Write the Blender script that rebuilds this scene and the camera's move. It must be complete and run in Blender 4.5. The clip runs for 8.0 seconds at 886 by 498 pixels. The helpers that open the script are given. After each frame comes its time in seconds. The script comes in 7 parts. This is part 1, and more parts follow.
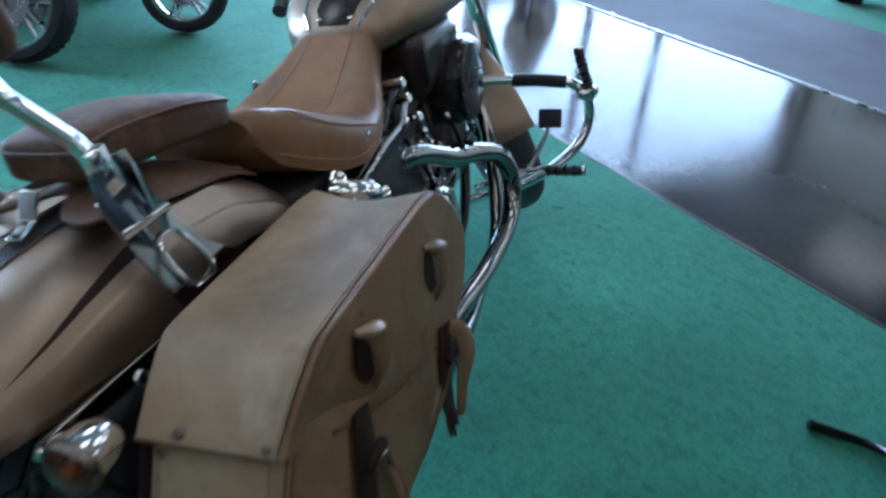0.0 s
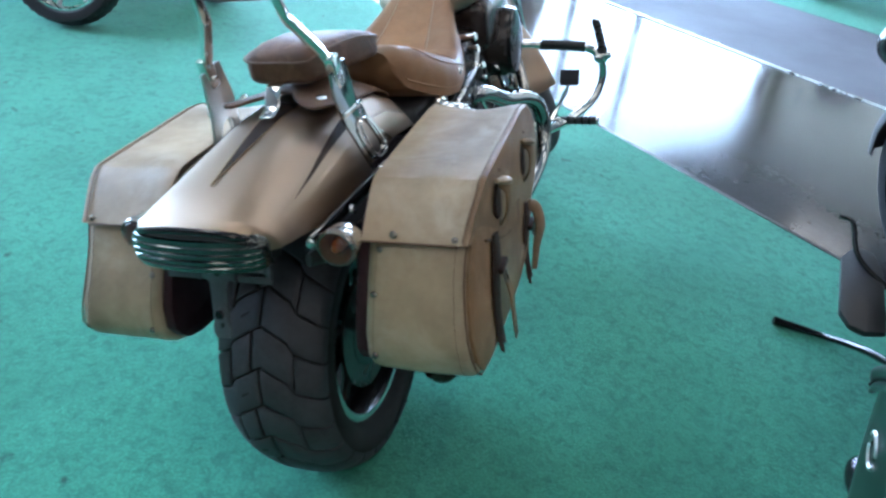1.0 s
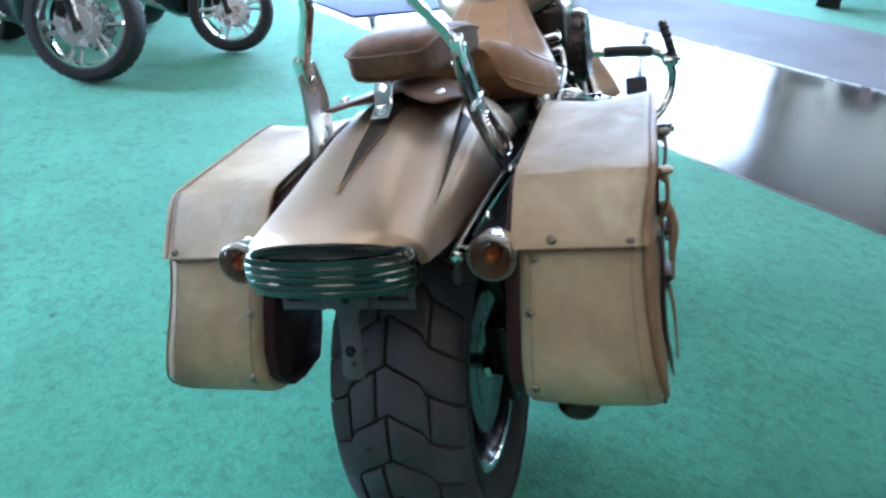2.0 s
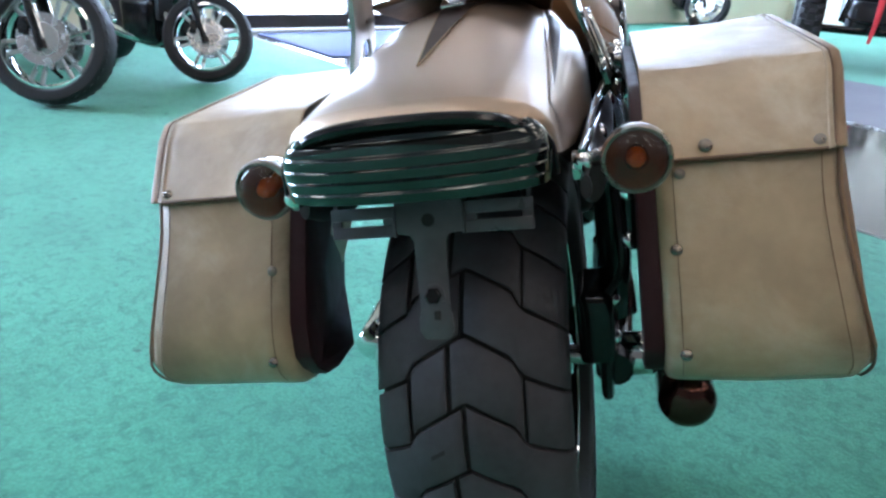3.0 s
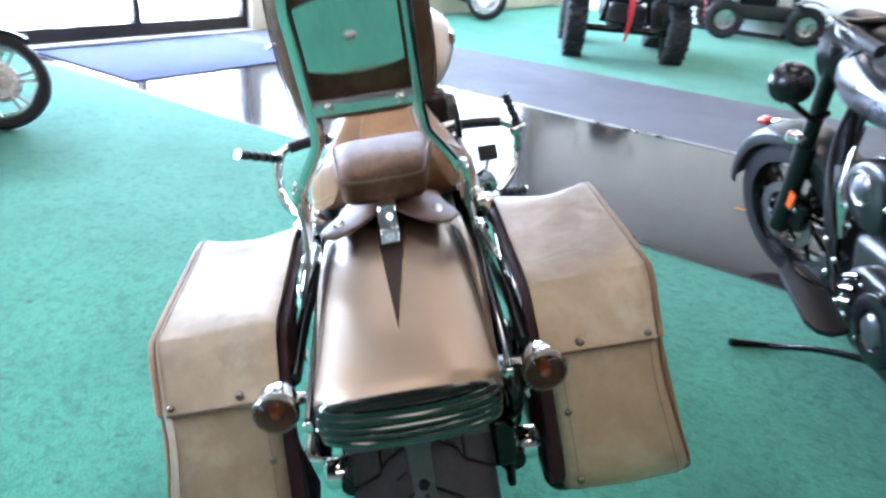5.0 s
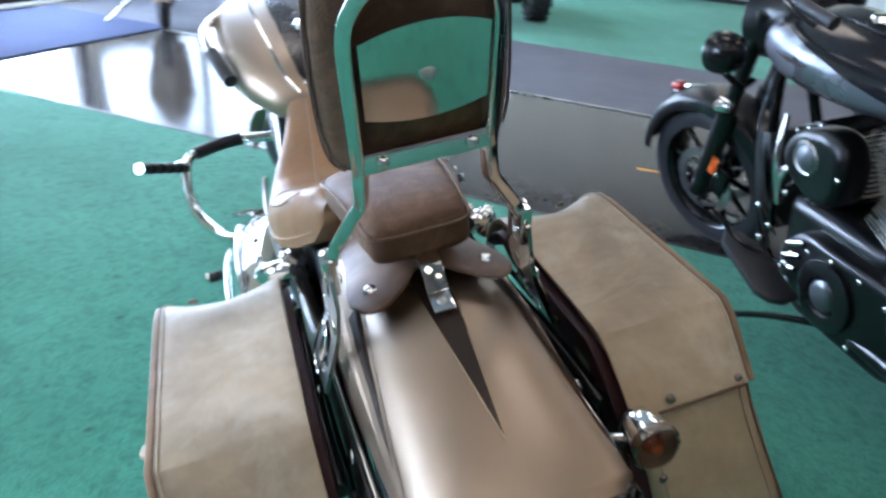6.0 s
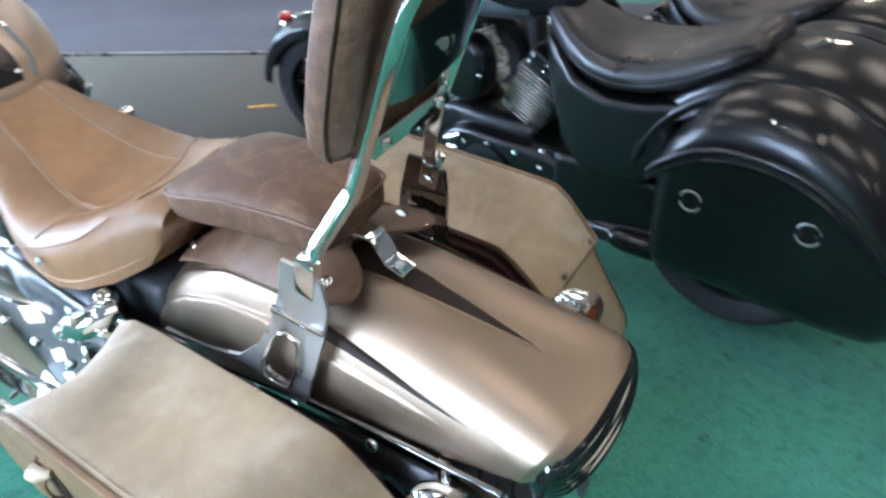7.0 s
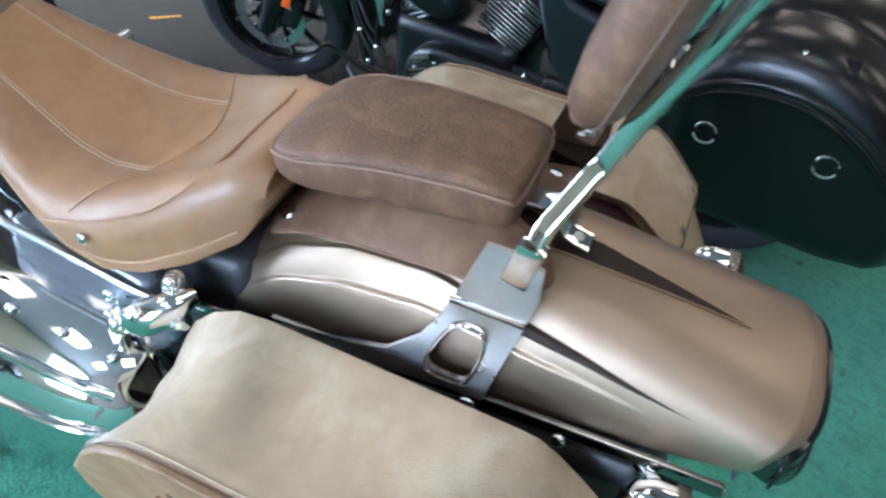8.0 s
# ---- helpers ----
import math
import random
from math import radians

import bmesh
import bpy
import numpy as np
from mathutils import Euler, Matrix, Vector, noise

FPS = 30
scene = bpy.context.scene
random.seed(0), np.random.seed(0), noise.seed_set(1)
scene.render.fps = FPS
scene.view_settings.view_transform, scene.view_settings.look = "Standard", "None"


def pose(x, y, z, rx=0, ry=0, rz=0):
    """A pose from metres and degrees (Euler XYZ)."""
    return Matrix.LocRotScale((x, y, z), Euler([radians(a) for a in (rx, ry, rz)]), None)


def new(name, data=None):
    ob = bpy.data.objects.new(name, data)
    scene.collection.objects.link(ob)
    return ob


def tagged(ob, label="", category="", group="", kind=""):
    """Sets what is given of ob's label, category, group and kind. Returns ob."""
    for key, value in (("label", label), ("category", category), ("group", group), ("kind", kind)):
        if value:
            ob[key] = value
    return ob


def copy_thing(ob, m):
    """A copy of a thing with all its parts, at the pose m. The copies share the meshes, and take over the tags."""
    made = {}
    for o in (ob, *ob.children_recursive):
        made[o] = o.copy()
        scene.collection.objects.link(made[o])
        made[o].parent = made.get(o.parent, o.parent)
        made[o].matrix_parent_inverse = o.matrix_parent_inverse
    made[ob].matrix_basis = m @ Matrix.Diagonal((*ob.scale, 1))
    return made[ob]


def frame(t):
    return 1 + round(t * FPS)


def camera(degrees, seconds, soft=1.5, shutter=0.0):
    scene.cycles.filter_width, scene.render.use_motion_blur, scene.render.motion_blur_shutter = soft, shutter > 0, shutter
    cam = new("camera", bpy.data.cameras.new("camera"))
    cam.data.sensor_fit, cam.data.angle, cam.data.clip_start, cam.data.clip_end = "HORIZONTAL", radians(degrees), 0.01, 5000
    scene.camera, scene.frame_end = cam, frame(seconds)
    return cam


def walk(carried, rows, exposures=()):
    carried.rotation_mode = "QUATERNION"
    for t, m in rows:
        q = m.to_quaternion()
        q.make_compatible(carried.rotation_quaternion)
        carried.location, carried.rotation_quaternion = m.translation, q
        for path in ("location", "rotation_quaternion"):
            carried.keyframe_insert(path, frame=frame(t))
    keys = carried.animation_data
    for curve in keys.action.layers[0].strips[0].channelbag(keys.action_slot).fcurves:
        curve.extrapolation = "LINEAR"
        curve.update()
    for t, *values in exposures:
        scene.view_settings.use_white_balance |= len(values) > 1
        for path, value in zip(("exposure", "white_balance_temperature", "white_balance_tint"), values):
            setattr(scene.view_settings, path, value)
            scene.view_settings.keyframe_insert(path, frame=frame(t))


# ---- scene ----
cam = camera(64.5, 8.0, soft=2.6, shutter=0.4)
PATH = [
    (0.0, 0.5220, -0.4571, 1.3414, 57.857, -4.058, 18.163),
    (0.5, 0.5026, -0.7533, 1.3487, 57.005, -3.385, 15.887),
    (1.0, 0.4272, -1.0071, 1.3936, 56.940, -6.199, 16.498),
    (1.5, 0.3305, -1.0490, 1.3699, 59.117, -3.780, 17.184),
    (1.7, 0.2664, -1.0123, 1.3204, 59.403, -3.064, 16.335),
    (2.8, 0.0086, -0.7762, 0.9504, 66.360, -2.563, 11.940),
    (3.0, -0.0125, -0.7812, 0.9201, 66.479, -3.556, 12.011),
    (3.5, -0.0343, -0.7791, 0.9278, 66.359, -4.878, 10.536),
    (4.0, -0.0352, -0.7770, 0.9341, 66.490, -6.381, 8.161),
    (4.5, -0.0650, -0.8069, 1.0562, 64.672, -6.718, 6.973),
    (4.6, -0.0853, -0.8192, 1.1033, 64.714, -7.018, 6.625),
    (5.0, -0.2248, -0.9366, 1.3214, 65.211, -4.489, -4.997),
    (5.2, -0.2891, -0.9519, 1.3572, 65.087, -5.277, -6.802),
    (6.3, -0.5759, -0.5126, 1.3348, 61.822, -3.323, -30.866),
    (6.5, -0.6852, -0.4689, 1.3308, 62.691, -2.799, -41.651),
    (6.6, -0.7327, -0.4539, 1.3342, 62.793, -3.336, -43.670),
    (7.0, -0.8531, -0.3567, 1.3477, 60.401, -3.893, -57.130),
    (7.5, -0.8791, -0.1260, 1.2978, 56.734, -4.302, -64.648),
    (8.0, -0.8955, 0.0492, 1.2986, 54.408, -8.055, -67.199),
]
walk(cam, [(t, pose(*p)) for t, *p in PATH],
     [(0.0, -0.84, 5050, 12), (0.5, -0.17, 5150, 12), (1.0, 0.05, 5200, 12), (1.5, 0.17, 5250, 13), (2.8, 0.24, 5600, 18), (3.0, 0.25, 5600, 19),
      (3.5, 0.52, 5750, 19), (4.0, 0.56, 5650, 20), (4.5, 0.62, 5720, 23), (5.0, 0.34, 5750, 21), (6.3, -0.42, 5650, 16), (7.0, -0.06, 5650, 16), (7.5, -0.02, 5650, 16), (8.0, -0.20, 5600, 16)])

# ---- world and lamps -------------------------------------------------
world = bpy.data.worlds.new("world")
scene.world = world
world.use_nodes = True
wn = world.node_tree
sky = wn.nodes.new("ShaderNodeTexSky")
sky.sky_type, sky.sun_disc = "NISHITA", False
sky.sun_elevation, sky.sun_rotation = radians(40), radians(300)
wn.links.new(sky.outputs[0], wn.nodes["Background"].inputs[0])
wn.nodes["Background"].inputs[1].default_value = 0.12

# the room's own axes: u along the floor bands, v across them
BAND = radians(39.86)
ROOM = Matrix.Rotation(-BAND, 4, "Z")


def area(name, m, sx, sy, power, colour):
    lamp = bpy.data.lights.new(name, "AREA")
    lamp.shape, lamp.size, lamp.size_y, lamp.energy, lamp.color = "RECTANGLE", sx, sy, power, colour
    ob = new(name, lamp)
    ob.matrix_world = m
    return ob


U0, U1, V0, V1, CEIL = -6.35, 7.5, -6.0, 13.0, 4.4
# daylight in the shopfront's door and window, facing into the room
area("daylight_door", ROOM @ pose(U0 - 0.3, 3.55, 1.25, 90, 0, -90), 2.9, 2.2, 620, (0.66, 0.84, 1.0))
area("daylight_window", ROOM @ pose(U0 - 0.3, 8.95, 2.3, 90, 0, -90), 7.3, 3.2, 1020, (0.66, 0.84, 1.0))
# added fill at an unseen opening, to brighten the carpet on the left
area("added_side_light", ROOM @ pose(U0 - 0.3, -3.8, 2.25, 90, 0, -90), 3.4, 3.2, 980, (0.66, 0.84, 1.0))


# ---- materials ------------------------------------------------------
def mat(name, colour, rough=0.5, metal=0.0, scale=30.0, vary=0.25, bump=0.15, stain=3.0, dark=0.5, amount=0.35,
        rough_vary=0.15, coat=0.0, coat_rough=0.08, spec=0.5, bump_scale=None, detail=6.0, dist=0.004, wear=None):
    """A surface with fine grain and broad patches, both in the object's own metres."""
    m = bpy.data.materials.new(name)
    m.use_nodes = True
    t = m.node_tree
    b = t.nodes["Principled BSDF"]
    co = t.nodes.new("ShaderNodeTexCoord")
    info = t.nodes.new("ShaderNodeObjectInfo")
    add = t.nodes.new("ShaderNodeVectorMath")
    add.operation = "ADD"
    sc = t.nodes.new("ShaderNodeVectorMath")
    sc.operation = "SCALE"
    sc.inputs[3].default_value = 7.0
    comb = t.nodes.new("ShaderNodeCombineXYZ")
    for i in range(3):
        t.links.new(info.outputs["Random"], comb.inputs[i])
    t.links.new(comb.outputs[0], sc.inputs[0])
    t.links.new(co.outputs["Object"], add.inputs[0])
    t.links.new(sc.outputs[0], add.inputs[1])
    fine = t.nodes.new("ShaderNodeTexNoise")
    fine.inputs["Scale"].default_value, fine.inputs["Detail"].default_value = scale, detail
    broad = t.nodes.new("ShaderNodeTexNoise")
    broad.inputs["Scale"].default_value, broad.inputs["Detail"].default_value = stain, 5.0
    broad.inputs["Roughness"].default_value = 0.6
    for n in (fine, broad):
        t.links.new(add.outputs[0], n.inputs["Vector"])
    mix = t.nodes.new("ShaderNodeMix")
    mix.data_type = "RGBA"
    lo = [c * (1 - vary) for c in colour]
    hi = [min(1, c * (1 + vary)) for c in colour]
    mix.inputs[6].default_value, mix.inputs[7].default_value = (*lo, 1), (*hi, 1)
    t.links.new(fine.outputs[0], mix.inputs[0])
    ramp = t.nodes.new("ShaderNodeMapRange")
    ramp.inputs[1].default_value, ramp.inputs[2].default_value = 0.42, 0.68
    ramp.inputs[3].default_value, ramp.inputs[4].default_value = 0.0, amount
    t.links.new(broad.outputs[0], ramp.inputs[0])
    mix2 = t.nodes.new("ShaderNodeMix")
    mix2.data_type = "RGBA"
    t.links.new(ramp.outputs[0], mix2.inputs[0])
    t.links.new(mix.outputs[2], mix2.inputs[6])
    mix2.inputs[7].default_value = (*[c * dark for c in colour], 1)
    last = mix2.outputs[2]
    if wear:
        wc, ws, wa = wear
        wt = t.nodes.new("ShaderNodeTexNoise")
        wt.inputs["Scale"].default_value, wt.inputs["Detail"].default_value, wt.inputs["Roughness"].default_value = ws, 8.0, 0.68
        wt.inputs["Distortion"].default_value = 0.6
        t.links.new(add.outputs[0], wt.inputs["Vector"])
        wr = t.nodes.new("ShaderNodeMapRange")
        wr.inputs[1].default_value, wr.inputs[2].default_value, wr.inputs[3].default_value, wr.inputs[4].default_value = 0.47, 0.66, 0.0, wa
        t.links.new(wt.outputs[0], wr.inputs[0])
        mix3 = t.nodes.new("ShaderNodeMix")
        mix3.data_type = "RGBA"
        t.links.new(wr.outputs[0], mix3.inputs[0])
        t.links.new(last, mix3.inputs[6])
        mix3.inputs[7].default_value = (*wc, 1)
        last = mix3.outputs[2]
    t.links.new(last, b.inputs["Base Color"])
    rr = t.nodes.new("ShaderNodeMapRange")
    rr.inputs[3].default_value, rr.inputs[4].default_value = max(0.0, rough - rough_vary), min(1.0, rough + rough_vary)
    rr.inputs[1].default_value, rr.inputs[2].default_value = 0.3, 0.7
    t.links.new(broad.outputs[0], rr.inputs[0])
    t.links.new(rr.outputs[0], b.inputs["Roughness"])
    b.inputs["Metallic"].default_value = metal
    b.inputs["Coat Weight"].default_value = coat
    b.inputs["Coat Roughness"].default_value = coat_rough
    b.inputs["Specular IOR Level"].default_value = spec
    if bump:
        bn = t.nodes.new("ShaderNodeBump")
        bn.inputs["Strength"].default_value, bn.inputs["Distance"].default_value = bump, dist
        if bump_scale:
            bt = t.nodes.new("ShaderNodeTexNoise")
            bt.inputs["Scale"].default_value, bt.inputs["Detail"].default_value = bump_scale, 3.0
            t.links.new(add.outputs[0], bt.inputs["Vector"])
            t.links.new(bt.outputs[0], bn.inputs["Height"])
        else:
            t.links.new(fine.outputs[0], bn.inputs["Height"])
        t.links.new(bn.outputs[0], b.inputs["Normal"])
    return m


def glow(name, colour, strength):
    m = bpy.data.materials.new(name)
    m.use_nodes = True
    b = m.node_tree.nodes["Principled BSDF"]
    b.inputs["Base Color"].default_value = (0.8, 0.8, 0.8, 1)
    b.inputs["Emission Color"].default_value, b.inputs["Emission Strength"].default_value = (*colour, 1), strength
    return m


def glass(name, colour=(1, 1, 1), rough=0.0):
    m = bpy.data.materials.new(name)
    m.use_nodes = True
    b = m.node_tree.nodes["Principled BSDF"]
    b.inputs["Base Color"].default_value = (*colour, 1)
    b.inputs["Transmission Weight"].default_value, b.inputs["Roughness"].default_value = 1.0, rough
    b.inputs["IOR"].default_value = 1.45
    return m


CARPET = mat("green_carpet", (0.064, 0.242, 0.157), 0.95, 0, 160, 0.5, 0.5, 2.2, 0.62, 0.45, 0.03, spec=0.1, dist=0.006, wear=((0.026, 0.098, 0.074), 30, 0.6))
CARPET.node_tree.nodes["Principled BSDF"].inputs["Sheen Weight"].default_value = 0.10
CARPET.node_tree.nodes["Principled BSDF"].inputs["Sheen Roughness"].default_value = 0.45
ct = CARPET.node_tree
speck = ct.nodes.new("ShaderNodeTexNoise")
speck.inputs["Scale"].default_value, speck.inputs["Detail"].default_value = 11.0, 3.0
ct.links.new(ct.nodes["Texture Coordinate"].outputs["Object"], speck.inputs["Vector"])
cut = ct.nodes.new("ShaderNodeMapRange")
cut.inputs[1].default_value, cut.inputs[2].default_value, cut.inputs[3].default_value, cut.inputs[4].default_value = 0.69, 0.75, 0.0, 0.75
ct.links.new(speck.outputs[0], cut.inputs[0])
dirt = ct.nodes.new("ShaderNodeMix")
dirt.data_type = "RGBA"
ct.links.new(cut.outputs[0], dirt.inputs[0])
ct.links.new(ct.nodes["Principled BSDF"].inputs["Base Color"].links[0].from_socket, dirt.inputs[6])
dirt.inputs[7].default_value = (0.022, 0.055, 0.042, 1)
ct.links.new(dirt.outputs[2], ct.nodes["Principled BSDF"].inputs["Base Color"])
DARK_TILE = mat("dark_polished_floor", (0.028, 0.024, 0.023), 0.13, 0, 40, 0.3, 0.015, 1.2, 2.0, 0.35, 0.04, spec=0.13)
GREY_MAT = mat("grey_floor_covering", (0.100, 0.100, 0.115), 0.75, 0, 140, 0.3, 0.3, 1.2, 0.75, 0.4, 0.08, spec=0.3)
BLUE_MAT = mat("blue_door_mat", (0.072, 0.086, 0.155), 0.95, 0, 150, 0.35, 0.4, 2, 0.7, 0.3, 0.03, spec=0.1)
WALL = mat("cream_wall_paint", (0.72, 0.66, 0.53), 0.8, 0, 25, 0.04, 0.05, 0.7, 0.93, 0.4, 0.05)
CEILING = mat("dark_ceiling_tile", (0.18, 0.176, 0.165), 0.9, 0, 60, 0.06, 0.2, 0.8, 0.95, 0.4, 0.03)
FRAME = mat("dark_bronze_aluminium", (0.035, 0.028, 0.025), 0.4, 0.6, 40, 0.15, 0.03)
DARK_WALL = mat("dark_grey_brown_wall_paint", (0.125, 0.105, 0.09), 0.8, 0, 25, 0.08, 0.05, 0.7, 0.85, 0.4, 0.05)
WHITE_METAL = mat("white_painted_panel", (0.72, 0.72, 0.70), 0.45, 0, 30, 0.04, 0.03, 1.5, 0.9)
DAYLIGHT = glow("bright_daylight_outside", (0.80, 0.90, 1.0), 3.2)
LAMP_GLOW = glow("fluorescent_diffuser", (1.0, 0.80, 0.56), 4.9)
# browner leather of the bags' sides, with their shade put into the colour
BAG_SIDE_SHADED = mat("tan_brown_leather_shaded", (0.212, 0.120, 0.053), 0.52, 0, 55, 0.16, 0.25, 5.0, 0.55, 0.8, 0.12, bump_scale=420, dist=0.0014, wear=((0.34, 0.225, 0.125), 7, 0.5))
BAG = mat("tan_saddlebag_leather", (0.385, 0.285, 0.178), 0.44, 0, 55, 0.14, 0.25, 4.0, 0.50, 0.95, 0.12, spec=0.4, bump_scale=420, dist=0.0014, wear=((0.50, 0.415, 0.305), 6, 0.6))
BAG_DARK = mat("dark_brown_strap_leather_and_slit_shade", (0.030, 0.015, 0.009), 0.6, 0, 80, 0.25, 0.3, 9, 0.5, spec=0.2)
BAG_EDGE = mat("worn_leather_edge", (0.115, 0.064, 0.033), 0.65, 0, 80, 0.25, 0.3, 9, 0.5)
BAG_INNER = mat("dark_maroon_backing_leather", (0.030, 0.008, 0.011), 0.55, 0, 60, 0.25, 0.2, 6, 0.6, spec=0.25)
SEAT_SIDE = mat("tan_brown_seat_leather", (0.235, 0.120, 0.050), 0.44, 0, 45, 0.18, 0.25, 6, 0.65, 0.5, 0.1, bump_scale=380, dist=0.001, wear=((0.26, 0.165, 0.10), 9, 0.5))
SEAT_TAN = mat("saddle_tan_seat_leather", (0.270, 0.133, 0.050), 0.46, 0, 50, 0.2, 0.3, 9, 0.6, 0.7, 0.1, spec=0.5, bump_scale=380, dist=0.001, wear=((0.29, 0.165, 0.08), 9, 0.45))
SEAT_BROWN = mat("brown_distressed_seat_leather", (0.080, 0.039, 0.020), 0.60, 0, 60, 0.4, 0.6, 7, 1.7, 0.55, 0.1, spec=0.35, bump_scale=330, dist=0.0018, wear=((0.180, 0.097, 0.050), 22, 0.85))
SEAT_SKIRT = mat("worn_brown_skirt_leather", (0.125, 0.066, 0.036), 0.55, 0, 40, 0.22, 0.3, 7, 0.7, 0.5, 0.1, spec=0.35, bump_scale=320, dist=0.0012, wear=((0.20, 0.12, 0.07), 12, 0.7))
SEAM = mat("dark_seam_thread", (0.085, 0.045, 0.025), 0.7, 0, 120, 0.2, 0.2, 9, 0.7)
RIVET = mat("tarnished_rivet_metal", (0.24, 0.21, 0.18), 0.3, 1.0, 60, 0.2, 0.05, 20, 0.6)
# chrome with shade put into its colour, for the parts that look darker
SHADED_CHROME = mat("shaded_chrome", (0.30, 0.295, 0.29), 0.06, 1.0, 30, 0.1, 0.01, 8, 0.6, 0.4, 0.04)
STITCH = mat("pale_waxed_stitching", (0.40, 0.32, 0.22), 0.6, 0, 120, 0.2, 0.2, 9, 0.7)
PAD_PIPING = mat("brown_leather_piping", (0.165, 0.092, 0.055), 0.6, 0, 120, 0.2, 0.2, 9, 0.7)
PIPING = mat("light_stitched_piping", (0.30, 0.165, 0.085), 0.6, 0, 120, 0.2, 0.2, 9, 0.7)
BRONZE = mat("satin_bronze_paint", (0.315, 0.215, 0.135), 0.45, 0.92, 400, 0.06, 0.02, 3, 0.9, 0.3, 0.04, coat=1.0, coat_rough=0.36)
BRONZE.node_tree.nodes["Principled BSDF"].inputs["Coat IOR"].default_value = 1.65
INLAY = mat("dark_brown_painted_inlay", (0.028, 0.017, 0.012), 0.5, 0.0, 300, 0.08, 0.02, 3, 0.8, spec=0.14)
CHROME = mat("polished_chrome", (0.80, 0.80, 0.79), 0.07, 1.0, 30, 0.02, 0.01, 6, 0.93, 0.3, 0.04)
DARK_CHROME = mat("smoked_maroon_chrome", (0.10, 0.045, 0.035), 0.14, 0.9, 30, 0.1, 0.01, 6, 0.7, 0.3, 0.05)
DISC_STEEL = mat("bright_disc_steel", (0.66, 0.66, 0.66), 0.24, 1.0, 90, 0.08, 0.03, 14, 0.85)
STEEL = mat("brushed_steel", (0.52, 0.52, 0.51), 0.32, 1.0, 90, 0.1, 0.04, 6, 0.8)
BLACK_METAL = mat("black_enamel", (0.008, 0.008, 0.009), 0.16, 0.0, 60, 0.3, 0.02, 6, 1.8, 0.3, 0.06, spec=0.38)
BLACK_PLASTIC = mat("black_moulded_plastic", (0.018, 0.018, 0.020), 0.45, 0, 120, 0.25, 0.15, 6, 1.5)
BLACK_TYRE = mat("new_black_tyre_rubber", (0.017, 0.0155, 0.018), 0.6, 0, 90, 0.3, 0.2, 10, 1.6, 0.4, 0.1, spec=0.3)
PINSTRIPE = mat("thin_gold_pinstripe", (0.42, 0.30, 0.17), 0.4, 0.9, 200, 0.1, 0.02)
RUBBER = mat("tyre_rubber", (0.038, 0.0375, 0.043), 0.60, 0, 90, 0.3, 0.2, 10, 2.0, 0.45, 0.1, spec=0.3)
# tyre rubber with the shade of grooves and gaps put into its colour
SHADED_GROOVE = mat("shaded_groove_rubber", (0.012, 0.012, 0.012), 0.85, 0, 90, 0.2, 0.1)
BRACKET = mat("grey_black_bracket_paint", (0.075, 0.077, 0.085), 0.42, 0.2, 90, 0.25, 0.1, 12, 0.5)
BROWN_BLACK = mat("brown_black_gloss_enamel", (0.022, 0.015, 0.013), 0.22, 0.2, 60, 0.2, 0.02, 6, 1.6)
SMOKED = mat("smoked_ribbed_lens", (0.034, 0.040, 0.037), 0.06, 0.9, 30, 0.1, 0.0, 6, 0.8, 0.2, 0.03, coat=1.0)
AMBER = mat("amber_bulb_glass", (0.36, 0.085, 0.011), 0.08, 0.0, 30, 0.2, 0.0, 20, 0.3, 0.6, 0.05, coat=1.0)
AMBER_BOWL = mat("amber_tinted_reflector", (0.26, 0.13, 0.085), 0.35, 0.3, 200, 0.2, 0.05, 30, 0.4)
CLEAR_LENS = glass("smoked_clear_lens", (0.66, 0.44, 0.36), 0.05)
RED_LENS = mat("red_tail_lens", (0.35, 0.012, 0.01), 0.12, 0, 30, 0.1, 0.0, coat=1.0)
MATT_BLACK = mat("satin_black_paint", (0.0025, 0.0026, 0.0032), 0.34, 0.0, 300, 0.12, 0.01, 3, 1.3, 0.3, 0.03, spec=0.15, coat=0.6, coat_rough=0.22)
BLACK_VINYL = mat("black_seat_vinyl", (0.006, 0.0058, 0.0064), 0.36, 0, 90, 0.2, 0.10, 6, 1.5, spec=0.55, bump_scale=350, dist=0.0008)
GREY_COVER = mat("glossy_grey_side_paint", (0.17, 0.18, 0.20), 0.22, 0.5, 300, 0.06, 0.02, 4, 0.9)
SILVER = mat("silver_tank_paint", (0.15, 0.155, 0.17), 0.28, 0.75, 400, 0.05, 0.01, 4, 0.9)
ORANGE = mat("orange_reflector", (0.8, 0.13, 0.02), 0.2, 0, 60, 0.1, 0.0)
YELLOW = mat("yellow_orange_tape", (0.75, 0.33, 0.03), 0.6, 0, 60, 0.1, 0.05)
RED = mat("red_tag_ribbon", (0.6, 0.03, 0.04), 0.5, 0, 60, 0.1, 0.05)
GREEN_PAINT = mat("lime_green_plastic", (0.12, 0.55, 0.03), 0.3, 0, 60, 0.08, 0.02)
CREAM = mat("cream_scooter_paint", (0.62, 0.50, 0.34), 0.25, 0, 60, 0.06, 0.01, coat=0.6)


# ---- mesh helpers ---------------------------------------------------
def part(name, bm, material, parent=None, label="", angle=38):
    me = bpy.data.meshes.new(name)
    bmesh.ops.recalc_face_normals(bm, faces=bm.faces)
    for f in bm.faces:
        f.smooth = True
    bm.to_mesh(me)
    bm.free()
    me.set_sharp_from_angle(angle=radians(angle))
    me.materials.append(material)
    ob = new(name, me)
    if parent is not None:
        ob.parent = parent
    if label:
        ob["label"] = label
    return ob


